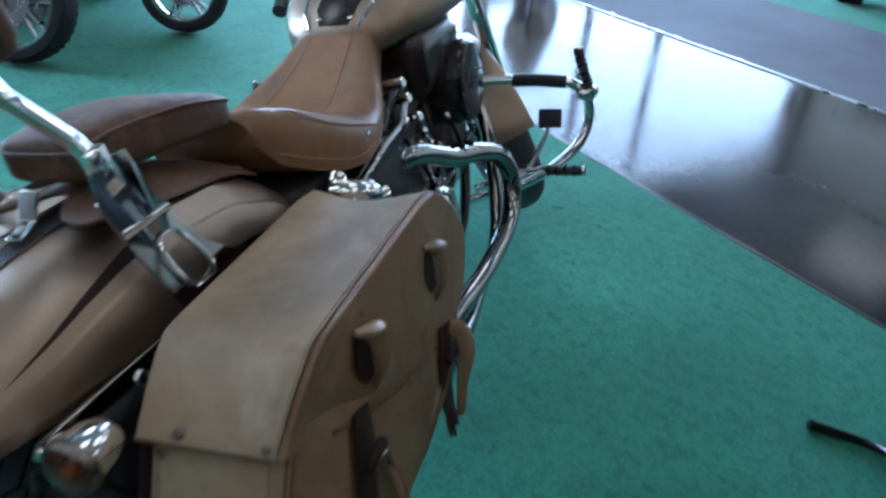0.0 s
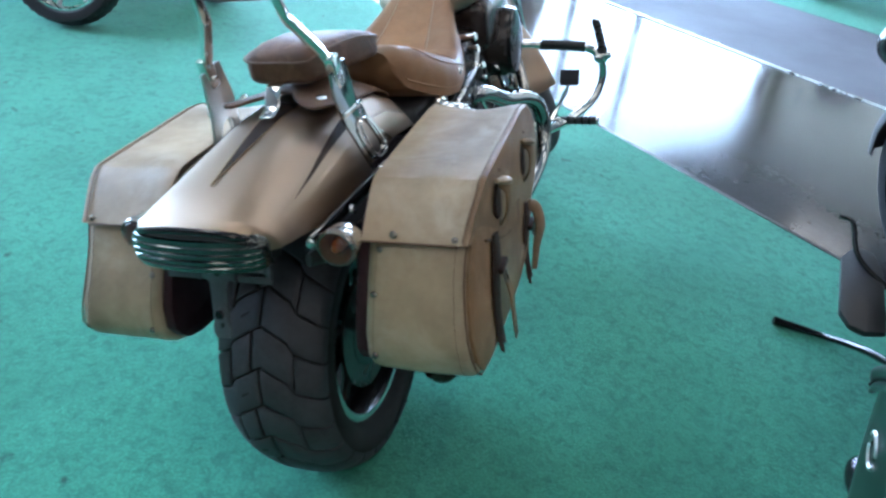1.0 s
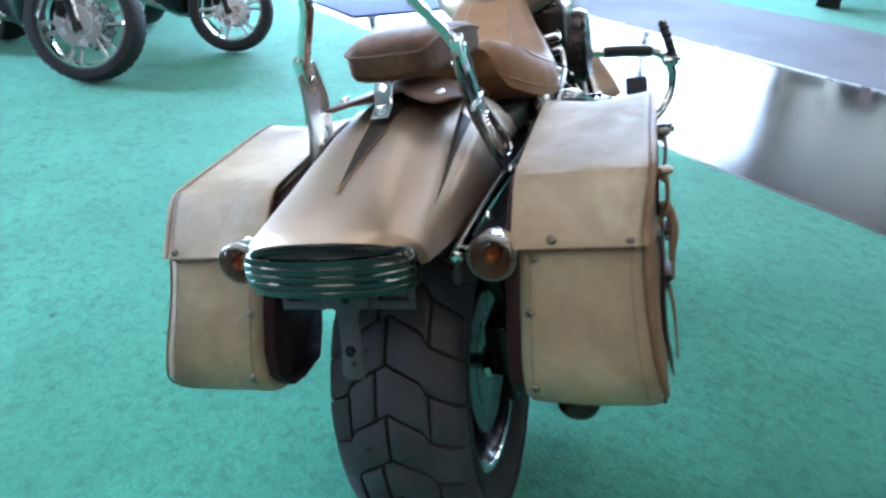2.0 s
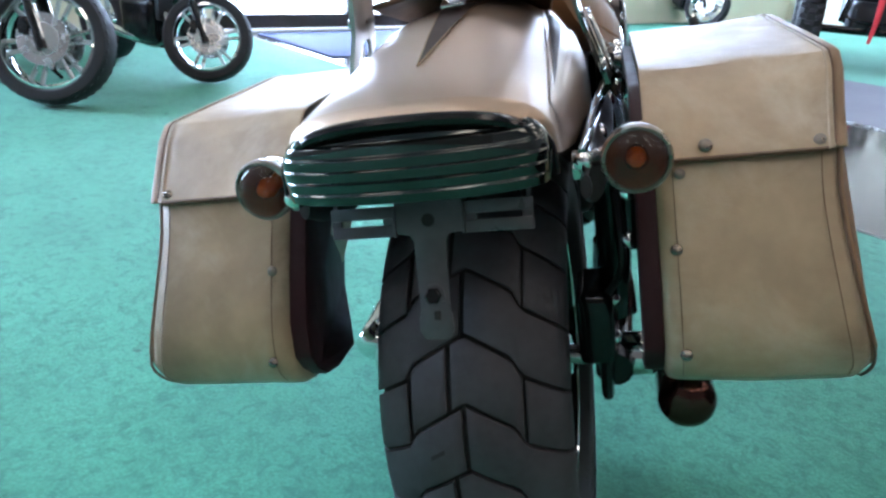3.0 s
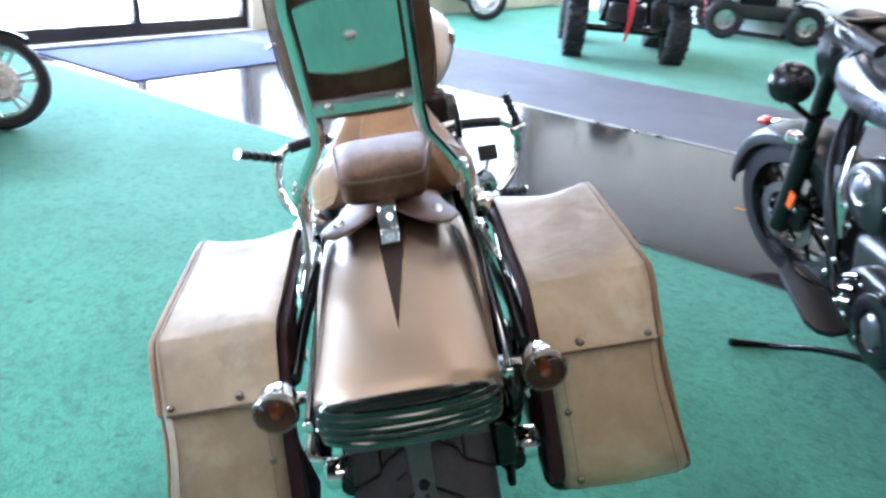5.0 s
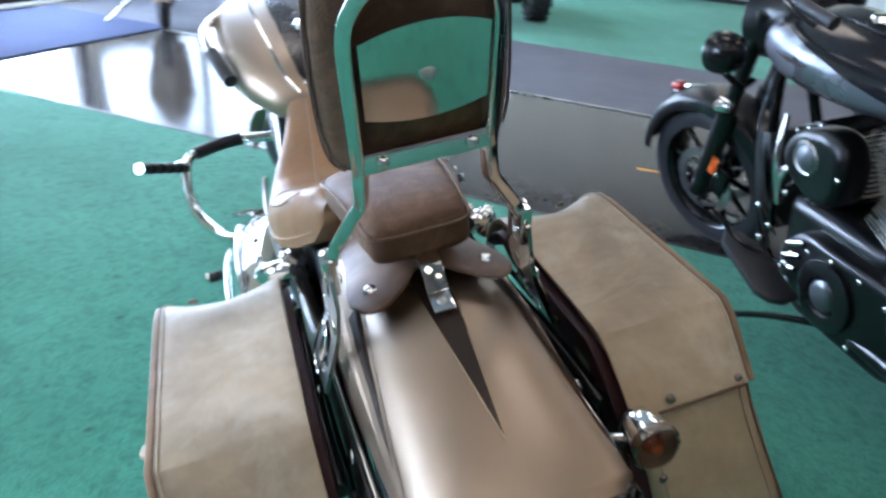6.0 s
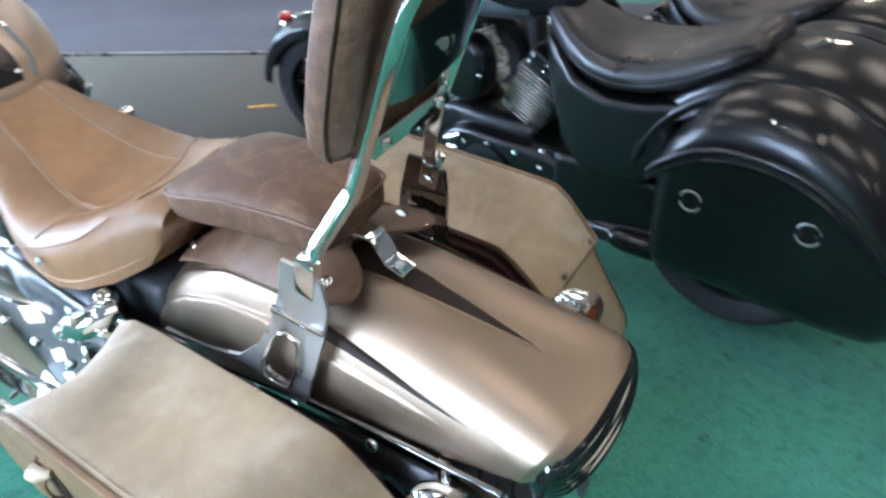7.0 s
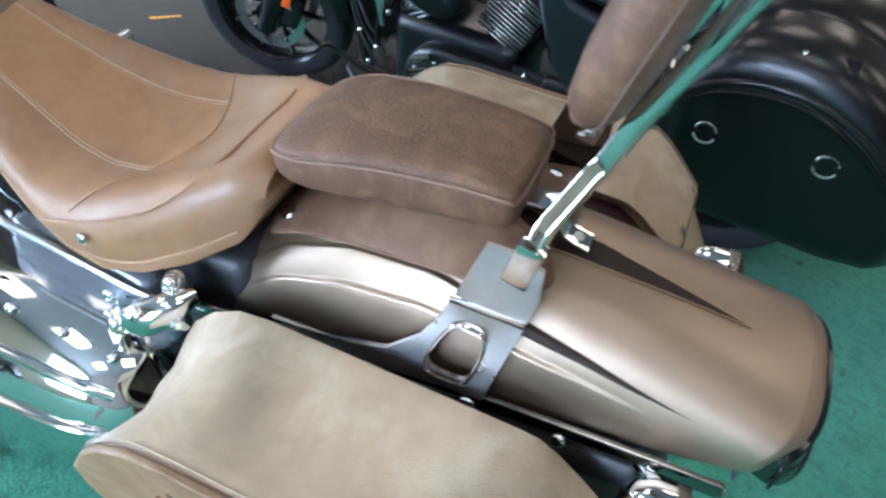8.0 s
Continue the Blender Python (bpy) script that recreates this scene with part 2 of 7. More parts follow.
def thing(name, label, category, m=None, group="", kind=""):
    ob = new(name)
    ob.empty_display_size = 0.1
    if m is not None:
        ob.matrix_world = m
    return tagged(ob, label, category, group, kind)


def bevel(bm, width, segs=2, angle=30):
    es = [e for e in bm.edges if len(e.link_faces) == 2 and e.calc_face_angle(0) > radians(angle)]
    bmesh.ops.bevel(bm, geom=es, offset=width, segments=segs, profile=0.6, affect="EDGES", clamp_overlap=True)
    return bm


def box(c, s, b=0.0, segs=2, m=None):
    bm = bmesh.new()
    bmesh.ops.create_cube(bm, size=1)
    bmesh.ops.scale(bm, vec=s, verts=bm.verts)
    if b:
        bevel(bm, b, segs)
    if m is not None:
        bmesh.ops.transform(bm, matrix=m, verts=bm.verts)
    bmesh.ops.translate(bm, vec=c, verts=bm.verts)
    return bm


def join(*bms):
    out = bms[0]
    for b in bms[1:]:
        me = bpy.data.meshes.new("joined")
        b.to_mesh(me)
        b.free()
        out.from_mesh(me)
        bpy.data.meshes.remove(me)
    return out


def loft(rings, caps=True, closed=True):
    bm = bmesh.new()
    vs = [[bm.verts.new(p) for p in r] for r in rings]
    n = len(vs[0])
    for a, b in zip(vs, vs[1:]):
        for i in range(n if closed else n - 1):
            j = (i + 1) % n
            bm.faces.new((a[i], a[j], b[j], b[i]))
    if caps and closed:
        bm.faces.new(vs[0][::-1])
        bm.faces.new(vs[-1])
    return bm


def spline(pts, res=6):
    """A smooth curve through the points."""
    p = [Vector(q) for q in pts]
    p = [p[0] * 2 - p[1]] + p + [p[-1] * 2 - p[-2]]
    out = []
    for i in range(1, len(p) - 2):
        a, b, c, d = p[i - 1:i + 3]
        for k in range(res):
            t = k / res
            out.append(0.5 * (2 * b + (c - a) * t + (2 * a - 5 * b + 4 * c - d) * t * t + (3 * b - a - 3 * c + d) * t ** 3))
    out.append(p[-2].copy())
    return out


def tube(pts, r, n=10, res=6, smooth=True, flat=1.0, up=(0, 0, 1), square=0.0):
    """A round, flattened or (square > 2) rounded-square bar along a path; r is one radius or one for each point given."""
    q = spline(pts, res) if smooth and len(pts) > 2 else [Vector(p) for p in pts]
    m = len(q)
    if isinstance(r, (int, float)):
        rad = [r] * m
    else:
        rad = [float(np.interp(i / (m - 1) * (len(r) - 1), range(len(r)), r)) for i in range(m)]
    rings = []
    side = None
    for i in range(m):
        d = (q[min(i + 1, m - 1)] - q[max(i - 1, 0)]).normalized()
        if side is None:
            side = d.cross(Vector(up))
            if side.length < 1e-4:
                side = d.cross(Vector((1, 0, 0)))
        side = (side - d * side.dot(d)).normalized()
        w = side.cross(d)
        e = 2 / square if square else 1.0
        ring = []
        for k in range(n):
            a = 2 * math.pi * (k + 0.5) / n
            ca, sa = math.cos(a), math.sin(a)
            ring.append(q[i] + (side * math.copysign(abs(ca) ** e, ca) + w * math.copysign(abs(sa) ** e, sa) * flat) * rad[i])
        rings.append(ring)
    return loft(rings)


def lathe(profile, n=32, m=None):
    """Profile of (radius, height) turned about z."""
    rings = [[(max(r, 1e-4) * math.cos(2 * math.pi * k / n), max(r, 1e-4) * math.sin(2 * math.pi * k / n), h) for k in range(n)] for r, h in profile]
    bm = loft(rings, caps=max(profile[0][0], profile[-1][0]) < 0.02)
    if m is not None:
        bmesh.ops.transform(bm, matrix=m, verts=bm.verts)
    return bm


def prism(outline, axis, a, b, bev=0.0, segs=2):
    """A flat outline in the two other axes, extruded along one axis from a to b."""
    i = "xyz".index(axis)
    rings = []
    for v in (a, b):
        r = []
        for p in outline:
            q = list(p)
            q.insert(i, v)
            r.append(q)
        rings.append(r)
    bm = loft(rings)
    if bev:
        bmesh.ops.recalc_face_normals(bm, faces=bm.faces)
        bevel(bm, bev, segs, 25)
    return bm


def dome(c, r, axis=(0, 0, 1), h=0.5, n=10):
    """A rivet head."""
    prof = [(r, 0)] + [(r * math.cos(a), r * h * math.sin(a)) for a in (radians(18 * k) for k in range(1, 6))]
    m = Matrix.Translation(c) @ Vector(axis).to_track_quat("Z", "Y").to_matrix().to_4x4()
    return lathe(prof, n, m)


def cyl(a, b, r, n=20, r2=None, bev=0.0):
    a, b = Vector(a), Vector(b)
    h = (b - a).length
    r2 = r if r2 is None else r2
    prof = [(0.0, 0), (r - bev, 0), (r, bev), (r2, h - bev), (r2 - bev, h), (0.0, h)] if bev else [(0.0, 0), (r, 0), (r2, h), (0.0, h)]
    m = Matrix.Translation(a) @ (b - a).to_track_quat("Z", "Y").to_matrix().to_4x4()
    return lathe(prof, n, m)


def superring(c, hw, hh, n=24, e=2.8, z0=None):
    """A rounded-rectangle section in x and z at c."""
    r = []
    for k in range(n):
        a = 2 * math.pi * k / n
        ca, sa = math.cos(a), math.sin(a)
        r.append((c[0] + hw * math.copysign(abs(ca) ** (2 / e), ca), c[1], c[2] + hh * math.copysign(abs(sa) ** (2 / e), sa)))
    return r


def flip(bm):
    bmesh.ops.scale(bm, vec=(-1, 1, 1), verts=bm.verts)
    return bm


# ---- the showroom ---------------------------------------------------
def slab(name, u0, u1, v0, v1, z0, z1, material, label, category, parent=None, b=0.0):
    ob = part(name, box(((u0 + u1) / 2, (v0 + v1) / 2, (z0 + z1) / 2), (u1 - u0, v1 - v0, z1 - z0), b), material, parent)
    if parent is None:
        ob.matrix_world = ROOM
        tagged(ob, label, category, kind="structure")
    return ob


EDGE_A, EDGE_B, EDGE_C = 2.27, 4.40, 6.40
slab("floor", U0 - 0.3, U1 + 0.3, V0 - 0.3, V1 + 0.3, -0.25, -0.006, DARK_TILE, "dark polished floor in a wide walkway between carpets", "floor")
slab("carpet_1", U0, U1, V0, EDGE_A, -0.006, 0.0, CARPET, "green short-pile carpet laid over the showroom floor", "carpet")
slab("walkway_grey", U0, U1, EDGE_B, EDGE_C, -0.006, -0.001, GREY_MAT, "grey ribbed floor covering beside the dark walkway", "floor covering")
slab("carpet_2", U0, U1, EDGE_C, V1, -0.006, 0.0, CARPET, "green short-pile carpet in the far part of the showroom", "carpet")
slab("trim_1", U0, U1, EDGE_B - 0.012, EDGE_B + 0.012, -0.006, 0.003, STEEL, "thin pale metal strip between two floor coverings", "floor trim")
# dark strip that draws the shadow along the carpet's folded edge
slab("trim_2", U0, U1, EDGE_A - 0.016, EDGE_A + 0.006, -0.006, 0.002, FRAME, "dark strip drawn for the shadow of the carpet's folded edge", "floor trim")
slab("door_mat", U0 + 0.15, -4.74, EDGE_A + 0.14, EDGE_B + 0.1, -0.006, 0.006, BLUE_MAT, "dark blue entrance mat in front of the glass door", "mat", b=0.003)
slab("ceiling", U0 - 0.3, U1 + 0.3, V0 - 0.3, V1 + 0.3, CEIL, CEIL + 0.2, CEILING, "dark grey tiled showroom ceiling", "ceiling")
slab("wall_south", U0 - 0.3, U1 + 0.3, V0 - 0.3, V0, 0, CEIL, DARK_WALL, "plain dark grey-brown painted wall", "wall")
slab("wall_east", U1, U1 + 0.3, V0, V1, 0, CEIL, DARK_WALL, "plain dark grey-brown painted wall", "wall")
slab("wall_north", U0 - 0.3, U1 + 0.3, V1, V1 + 0.3, 0, CEIL, WALL, "plain cream painted wall", "wall")
# shopfront with a double glass door and wide windows, the second added unseen
wall = thing("wall_west", "cream shopfront wall with a glass door and windows", "wall", ROOM, kind="structure")
DOOR_V0, DOOR_V1 = 2.05, 5.05
# the unseen pier from v -2.0 is set to keep daylight off the fender
for v0, v1, z0, z1 in ((V0, DOOR_V0, 0, 0.55), (DOOR_V1, V1, 0, 0.55), (V0, V1, 4.0, CEIL), (DOOR_V1, 5.17, 0.55, 4.0),
                       (DOOR_V0, DOOR_V1, 2.4, 4.0), (-2.0, DOOR_V0, 0.55, 4.0), (V0, -5.6, 0.55, 4.0), (12.7, V1, 0.55, 4.0)):
    slab("panel", U0 - 0.25, U0, v0, v1, z0, z1, WALL, "", "", wall)


def glazing(name, v0, v1, z0, z1, posts, label, category, low=0.10):
    w = thing(name, label, category, ROOM, kind="structure")
    u = U0 - 0.12
    for v in [v0 + 0.04, *posts, v1 - 0.04]:
        part("post", box((u, v, (z0 + z1) / 2), (0.10, 0.08, z1 - z0), 0.004), FRAME, w)
    for z, h in ((z0 + low / 2, low), (z1 - 0.04, 0.10)):
        part("rail", box((u, (v0 + v1) / 2, z), (0.098, v1 - v0 - 0.17, h), 0.004), FRAME, w)
    vs = [v0, *posts, v1]
    for a, b in zip(vs, vs[1:]):
        p = part("pane", box((u, (a + b) / 2, (z0 + z1) / 2), (0.008, b - a - 0.085, z1 - z0 - 0.2)), PANE, w)
        p.visible_shadow = False
    return w


PANE = glass("clear_window_glass")
door = glazing("door_1", DOOR_V0, DOOR_V1, 0, 2.4, (3.6,), "closed double glass entrance door in dark metal frames", "door", 0.155)
part("sill", box((U0 - 0.05, (DOOR_V0 + DOOR_V1) / 2, 0.012), (0.24, DOOR_V1 - DOOR_V0, 0.024), 0.004), WHITE_METAL, door)
for s in (-1, 1):
    part("handle", tube([(U0 - 0.04, 3.6 + s * 0.09, 0.95), (U0 + 0.01, 3.6 + s * 0.09, 0.97), (U0 + 0.01, 3.6 + s * 0.09, 1.2), (U0 - 0.04, 3.6 + s * 0.09, 1.22)], 0.012, 8), STEEL, door)
glazing("window_1", 5.17, 12.7, 0.55, 4.0, (7.0, 8.5), "wide shopfront window with dark metal posts", "window")
# unseen window, added as the opening for the side fill
glazing("window_2", -5.6, -2.0, 0.55, 4.0, (-3.8,), "wide shopfront window with dark metal posts", "window")
back = part("backdrop", box((U0 - 0.9, 3.8, 2.2), (0.02, 21, 6.4)), DAYLIGHT)
back.matrix_world = ROOM
tagged(back, "over-bright daylight outside the shopfront", "daylight", kind="structure")

# ceiling lights
def ceiling_light():
    t = thing("ceiling_light", "recessed square fluorescent ceiling light with a white diffuser", "ceiling light", group="ceiling lights")
    fr = join(*[box(c, s, 0.003) for c, s in (((0, 0.6, 0.015), (1.24, 0.04, 0.03)), ((0, -0.6, 0.015), (1.24, 0.04, 0.03)),
                                              ((0.6, 0, 0.015), (0.04, 1.16, 0.03)), ((-0.6, 0, 0.015), (0.04, 1.16, 0.03)))])
    part("frame", fr, WHITE_METAL, t)
    part("diffuser", box((0, 0, 0.018), (1.16, 1.16, 0.012)), LAMP_GLOW, t)
    return t


first = ceiling_light()
spots = [(u, v) for u in (-3.6, -0.6, 2.4, 5.2) for v in (-4, -1, 2, 5, 8, 11)]
first.matrix_world = ROOM @ pose(*spots[0], CEIL - 0.031)
for u, v in spots[1:]:
    copy_thing(first, ROOM @ pose(u, v, CEIL - 0.031))


# ---- the bronze motorcycle ------------------------------------------
LEAN = 12.06
bike = thing("motorcycle", "bronze cruiser motorcycle with tan leather saddlebags leaning on its stand", "motorcycle", pose(0, 0, 0, 0, -LEAN, 0))


def wheel(parent, yc, r, half, rim_r, tyre_mat=RUBBER, rim_mat=CHROME, blocks=True, drop=0.03):
    """Tyre, rim, spokes and hub about an axle along x at y = yc."""
    turn = Matrix.Translation((0, yc, r - 0.006)) @ Matrix.Rotation(radians(90), 4, "Y")
    prof = []
    for k in range(13):
        x = -1 + k / 6
        prof.append((r - 0.008 - drop * abs(x) ** 2.6, x * half))
    side = [(r - drop - 0.035, 1.06), (r - drop - 0.075, 1.0), (rim_r + 0.008, 0.80), (rim_r, 0.74)]
    prof = [(a, -b * half) for a, b in side[::-1]] + prof + [(a, b * half) for a, b in side]
    bm = lathe(prof, 72, turn)
    t = part("tyre", bm, SHADED_GROOVE if blocks else tyre_mat, parent, "black tyre with a chunky block tread" if blocks else "", 50)
    if blocks:
        # shaped tread blocks standing proud of the carcass
        def surf(a, x, lift):
            rr = r - 0.008 - drop * abs(x) ** 2.6 + lift
            if abs(x) > 1:
                rr = r - 0.008 - drop - (abs(x) - 1) * 0.16 + lift
            return (x * half, yc - rr * math.sin(a), r - 0.006 - rr * math.cos(a))

        def edge(x):
            """How far a cross groove falls back from the middle outwards, with a jog on the way."""
            if x < 0:
                return -float(np.interp(-x, [0.0, 0.58, 0.64, 1.09], [0.0, 0.108, 0.158, 0.225]))
            return -float(np.interp(x, [0.0, 0.50, 0.60, 1.07], [0.0, 0.085, 0.148, 0.222]))

        def block(a0, a1, x0, x1, lift):
            """A block between two turns and two places across, its ends running along the cross grooves, with a chamfered rim."""
            m = max(3, round(abs(x1 - x0) / 0.07))
            bm = bmesh.new()

            def at(u, v, h):
                x = x0 + (x1 - x0) * u
                return surf(a0 + (a1 - a0) * v + edge(x), x, h)
            us = [0.0] + [0.04 + 0.92 * k / m for k in range(m + 1)] + [1.0]
            vs = [0.0, 0.06, 0.5, 0.94, 1.0]
            rim = lambda u, v: u in (0.0, 1.0) or v in (0.0, 1.0)
            g = [[bm.verts.new(at(u, v, lift - 0.0020 * rim(u, v))) for u in us] for v in vs]
            for a, b in zip(g, g[1:]):
                for i in range(len(us) - 1):
                    bm.faces.new((a[i], a[i + 1], b[i + 1], b[i]))
            loop = g[0] + [r_[-1] for r_ in g[1:]] + g[-1][-2::-1] + [r_[0] for r_ in g[-2:0:-1]]
            uv = [(u, 0.0) for u in us] + [(1.0, v) for v in vs[1:]] + [(u, 1.0) for u in us[-2::-1]] + [(0.0, v) for v in vs[-2:0:-1]]
            low = [bm.verts.new(at(u, v, -0.006)) for u, v in uv]
            for i in range(len(loop)):
                j = (i + 1) % len(loop)
                bm.faces.new((loop[i], low[i], low[j], loop[j]))
            return bm
        # chevron rows about a middle groove that jumps from row to row; every second row is split at the shoulder
        n = 26
        step = 2 * math.pi / n
        g = 0.0095
        for k in range(n):
            a0, a1 = k * step - g, (k - 1) * step + g
            xc = (-0.02, -0.17)[k % 2]
            across = [(-1.09, xc - 0.030), (xc + 0.030, 1.07)]
            if k % 2:
                across = [(-1.09, -0.655), (-0.60, xc - 0.030), (xc + 0.030, 0.60), (0.632, 1.07)]
            for x0, x1 in across:
                part("tread_block", block(a0, a1, x0, x1, 0.008), tyre_mat, t)
            if k % 2 == 0:
                # a dark strip laid on the block draws the shade in the cut
                a = (a0 + a1) / 2
                sipe = [[surf(a + d + edge(x), x, 0.0084) for d in (-0.008, 0.008)] for x in (-0.42, -0.36, -0.30, -0.26)]
                part("sipe", loft([q + [(p[0], p[1] * 0.999 + yc * 0.001, p[2]) for p in q[::-1]] for q in sipe]), SHADED_GROOVE, t)
    hub_z = r - 0.006
    rp = [(rim_r + 0.012, half * 0.82), (rim_r - 0.006, half * 0.84), (rim_r - 0.022, half * 0.62), (rim_r - 0.03, 0.0)]
    rp = rp + [(a, -b) for a, b in rp[::-1][1:]]
    bmr = lathe(rp + [(rim_r + 0.012, -half * 0.82), (rim_r + 0.012, half * 0.82)], 48, turn)
    rim = part("rim", bmr, BLACK_METAL, parent)
    for side in (-1, 1):
        part("rim_lip", lathe([(rim_r + 0.014, side * half * 0.80), (rim_r + 0.012, side * half * 0.86), (rim_r + 0.004, side * half * 0.88), (rim_r - 0.004, side * half * 0.86), (rim_r - 0.006, side * half * 0.82)], 48, turn), rim_mat, rim)
    part("hub", lathe([(0.0, -half * 0.9), (0.03, -half * 0.9), (0.055, -half * 0.6), (0.045, 0), (0.055, half * 0.6), (0.03, half * 0.9), (0.0, half * 0.9)], 24, turn), rim_mat, parent)
    return turn, hub_z


AXLE_Y, TYRE_R = 0.195, 0.335
rear = part("rear_wheel", lathe([(0.012, -0.14), (0.016, -0.13), (0.016, 0.13), (0.012, 0.14)], 16, Matrix.Translation((0, AXLE_Y, TYRE_R - 0.006)) @ Matrix.Rotation(radians(90), 4, "Y")), STEEL, bike, "wide rear wheel with a chrome rim")
wheel(rear, AXLE_Y, TYRE_R, 0.110, 0.205)
rear.location.x = -0.004
for k in range(9):
    a = 2 * math.pi * k / 9
    d = Vector((0, math.cos(a), math.sin(a)))
    c = Vector((0, AXLE_Y, TYRE_R - 0.006))
    part("spoke", tube([c + d * 0.045 + Vector((0.02, 0, 0)), c + d * 0.12 + Vector((0.035, 0, 0)), c + d * 0.185 + Vector((0.03, 0, 0))], [0.016, 0.012, 0.014], 8), BROWN_BLACK, rear)
for s in (-1, 1):
    dm = Matrix.Translation((s * 0.082, AXLE_Y, TYRE_R - 0.006)) @ Matrix.Rotation(radians(90), 4, "Y")
    part("brake_disc", lathe([(0.085, -0.003), (0.140, -0.003), (0.140, 0.003), (0.085, 0.003), (0.085, -0.003)], 40, dm), BROWN_BLACK, rear)
    part("disc_carrier", lathe([(0.0, -0.006), (0.06, -0.006), (0.09, -0.004), (0.09, 0.004), (0.06, 0.006), (0.0, 0.006)], 30, dm), BLACK_METAL, rear)
FRONT_Y = 1.93
HEAD, RAKE = Vector((0, 1.68, 0.98)), Vector((0, 0.48, -0.88)).normalized()
STEER = Matrix.Translation(HEAD) @ Matrix.Rotation(radians(-38), 4, RAKE) @ Matrix.Translation(-HEAD)
front = part("front_wheel", lathe([(0.012, -0.11), (0.014, -0.1), (0.014, 0.1), (0.012, 0.11)], 16, Matrix.Translation((0, FRONT_Y, 0.32)) @ Matrix.Rotation(radians(90), 4, "Y")), STEEL, bike)
front.matrix_local = STEER
wheel(front, FRONT_Y, 0.325, 0.068, 0.215, blocks=False)
for k in range(9):
    a = 2 * math.pi * k / 9
    d = Vector((0, math.cos(a), math.sin(a)))
    c = Vector((0, FRONT_Y, 0.32))
    part("spoke", tube([c + d * 0.045, c + d * 0.2], [0.014, 0.010], 8, smooth=False), CHROME, front)

# rear fender: an arched shell whose crown falls towards the tail
FY = [-0.19, -0.15, -0.11, 0.0, 0.12, 0.25, 0.36, 0.46, 0.54, 0.60]
FT = [0.808, 0.820, 0.828, 0.848, 0.866, 0.868, 0.850, 0.806, 0.735, 0.65]
FB = [0.752, 0.742, 0.733, 0.712, 0.700, 0.690, 0.680, 0.670, 0.640, 0.60]
FW = [0.126, 0.130, 0.132, 0.136, 0.138, 0.138, 0.136, 0.132, 0.125, 0.118]


def fender_at(y, th, lift=0.0):
    """A place on the fender: th from 0 at the lower left edge, over the crown at 90, to 180 at the right."""
    top, bot, w = (float(np.interp(y, FY, q)) for q in (FT, FB, FW))
    e = 2 / 2.7
    ca, sa = math.cos(radians(th)), math.sin(radians(th))
    w, top = w + lift, top + lift
    return (-w * math.copysign(abs(ca) ** e, ca), y, bot + (top - bot) * abs(sa) ** e)


def tail_end(th):
    """Where the fender ends at a turn: cut forwards towards its lower corners."""
    return -0.209 + 0.040 * (1 - math.sin(radians(th))) ** 1.1


def fender():
    ths = [180 * k / 40 for k in range(41)]
    place = lambda q, t, h: fender_at(tail_end(t) + 0.020 + (0.580 - tail_end(t)) * q, t, h)
    qs = [k / 43 for k in range(44)]
    outer = [[place(q, t, 0.0) for t in ths] for q in qs]
    inner = [[place(q, t, -0.006) for t in ths[::-1]] for q in qs]
    return loft([a + b for a, b in zip(outer, inner)])


def rolled_lip():
    """The tail's edge, rolled inwards in a quarter round."""
    rows = []
    for k in range(9):
        f = k / 8
        rows.append([fender_at(tail_end(t) + 0.0205 * (1 - f), t, 0.0010 - 0.0105 * f ** 1.5) for t in [180 * q / 40 for q in range(41)]])
    return loft(rows, closed=False)


rear_fender = part("rear_fender", fender(), BRONZE, bike, "satin bronze rear fender with dark pointed inlays", 50)
part("rolled_lip", rolled_lip(), BRONZE, rear_fender, angle=60)
part("gasket", tube([fender_at(tail_end(th) + 0.0005, th, -0.0125) for th in [5 + 170 * k / 20 for k in range(21)]], 0.0060, 8, 3), BLACK_METAL, rear_fender)


def fender_th(y, x):
    """The turn on the fender at which it is x from the middle."""
    w = float(np.interp(y, FY, FW))
    return 90 + math.degrees(math.asin(min(1.0, (abs(x) / w) ** 1.35))) * (1 if x > 0 else -1)


def inlay(y0, y1, x0, x1, w1):
    """A pointed patch that hugs the fender, from its tip at y0, x0 to its broad end at y1."""
    rows = []
    for k in range(20):
        s = k / 19
        y, c, w = y0 + (y1 - y0) * s, x0 + (x1 - x0) * s, 0.0004 + w1 * s
        rows.append([fender_at(y, fender_th(y, c + w * (q / 6 - 1)), 0.0018) for q in range(13)])
    return loft(rows, closed=False)


def soft(v):
    v = min(1.0, max(0.0, v))
    return v * v * (3 - 2 * v)


def step_line(y):
    """The turn at which the upper step on the fender's side begins."""
    return float(np.interp(y, [-0.12, -0.07, 0.05, 0.15, 0.25, 0.35, 0.44, 0.50, 0.54, 0.56], [23, 29, 40, 47, 54, 55.5, 54, 48, 32, 14]))


def step_lift(y, th):
    th0 = step_line(y)
    gap = float(np.interp(y, [-0.12, -0.01, 0.14, 0.30, 0.45], [8, 10, 15, 19, 22]))
    keep = soft((y + 0.07) / 0.24) * soft((0.56 - y) / 0.03)
    return 0.0016 + keep * (0.0045 * soft((th0 - th) / 3.0) + 0.0045 * soft((th0 - gap - th) / 3.2))


def side_step(s):
    """Two raised steps along the fender's side, fading towards the tail."""
    rows = []
    for y in np.linspace(-0.12, 0.555, 48):
        row = []
        for k in range(64):
            th = 3 + (step_line(y) - 1) * k / 63
            row.append(fender_at(y, th if s < 0 else 180 - th, step_lift(y, th)))
        rows.append(row)
    return loft(rows, closed=False)


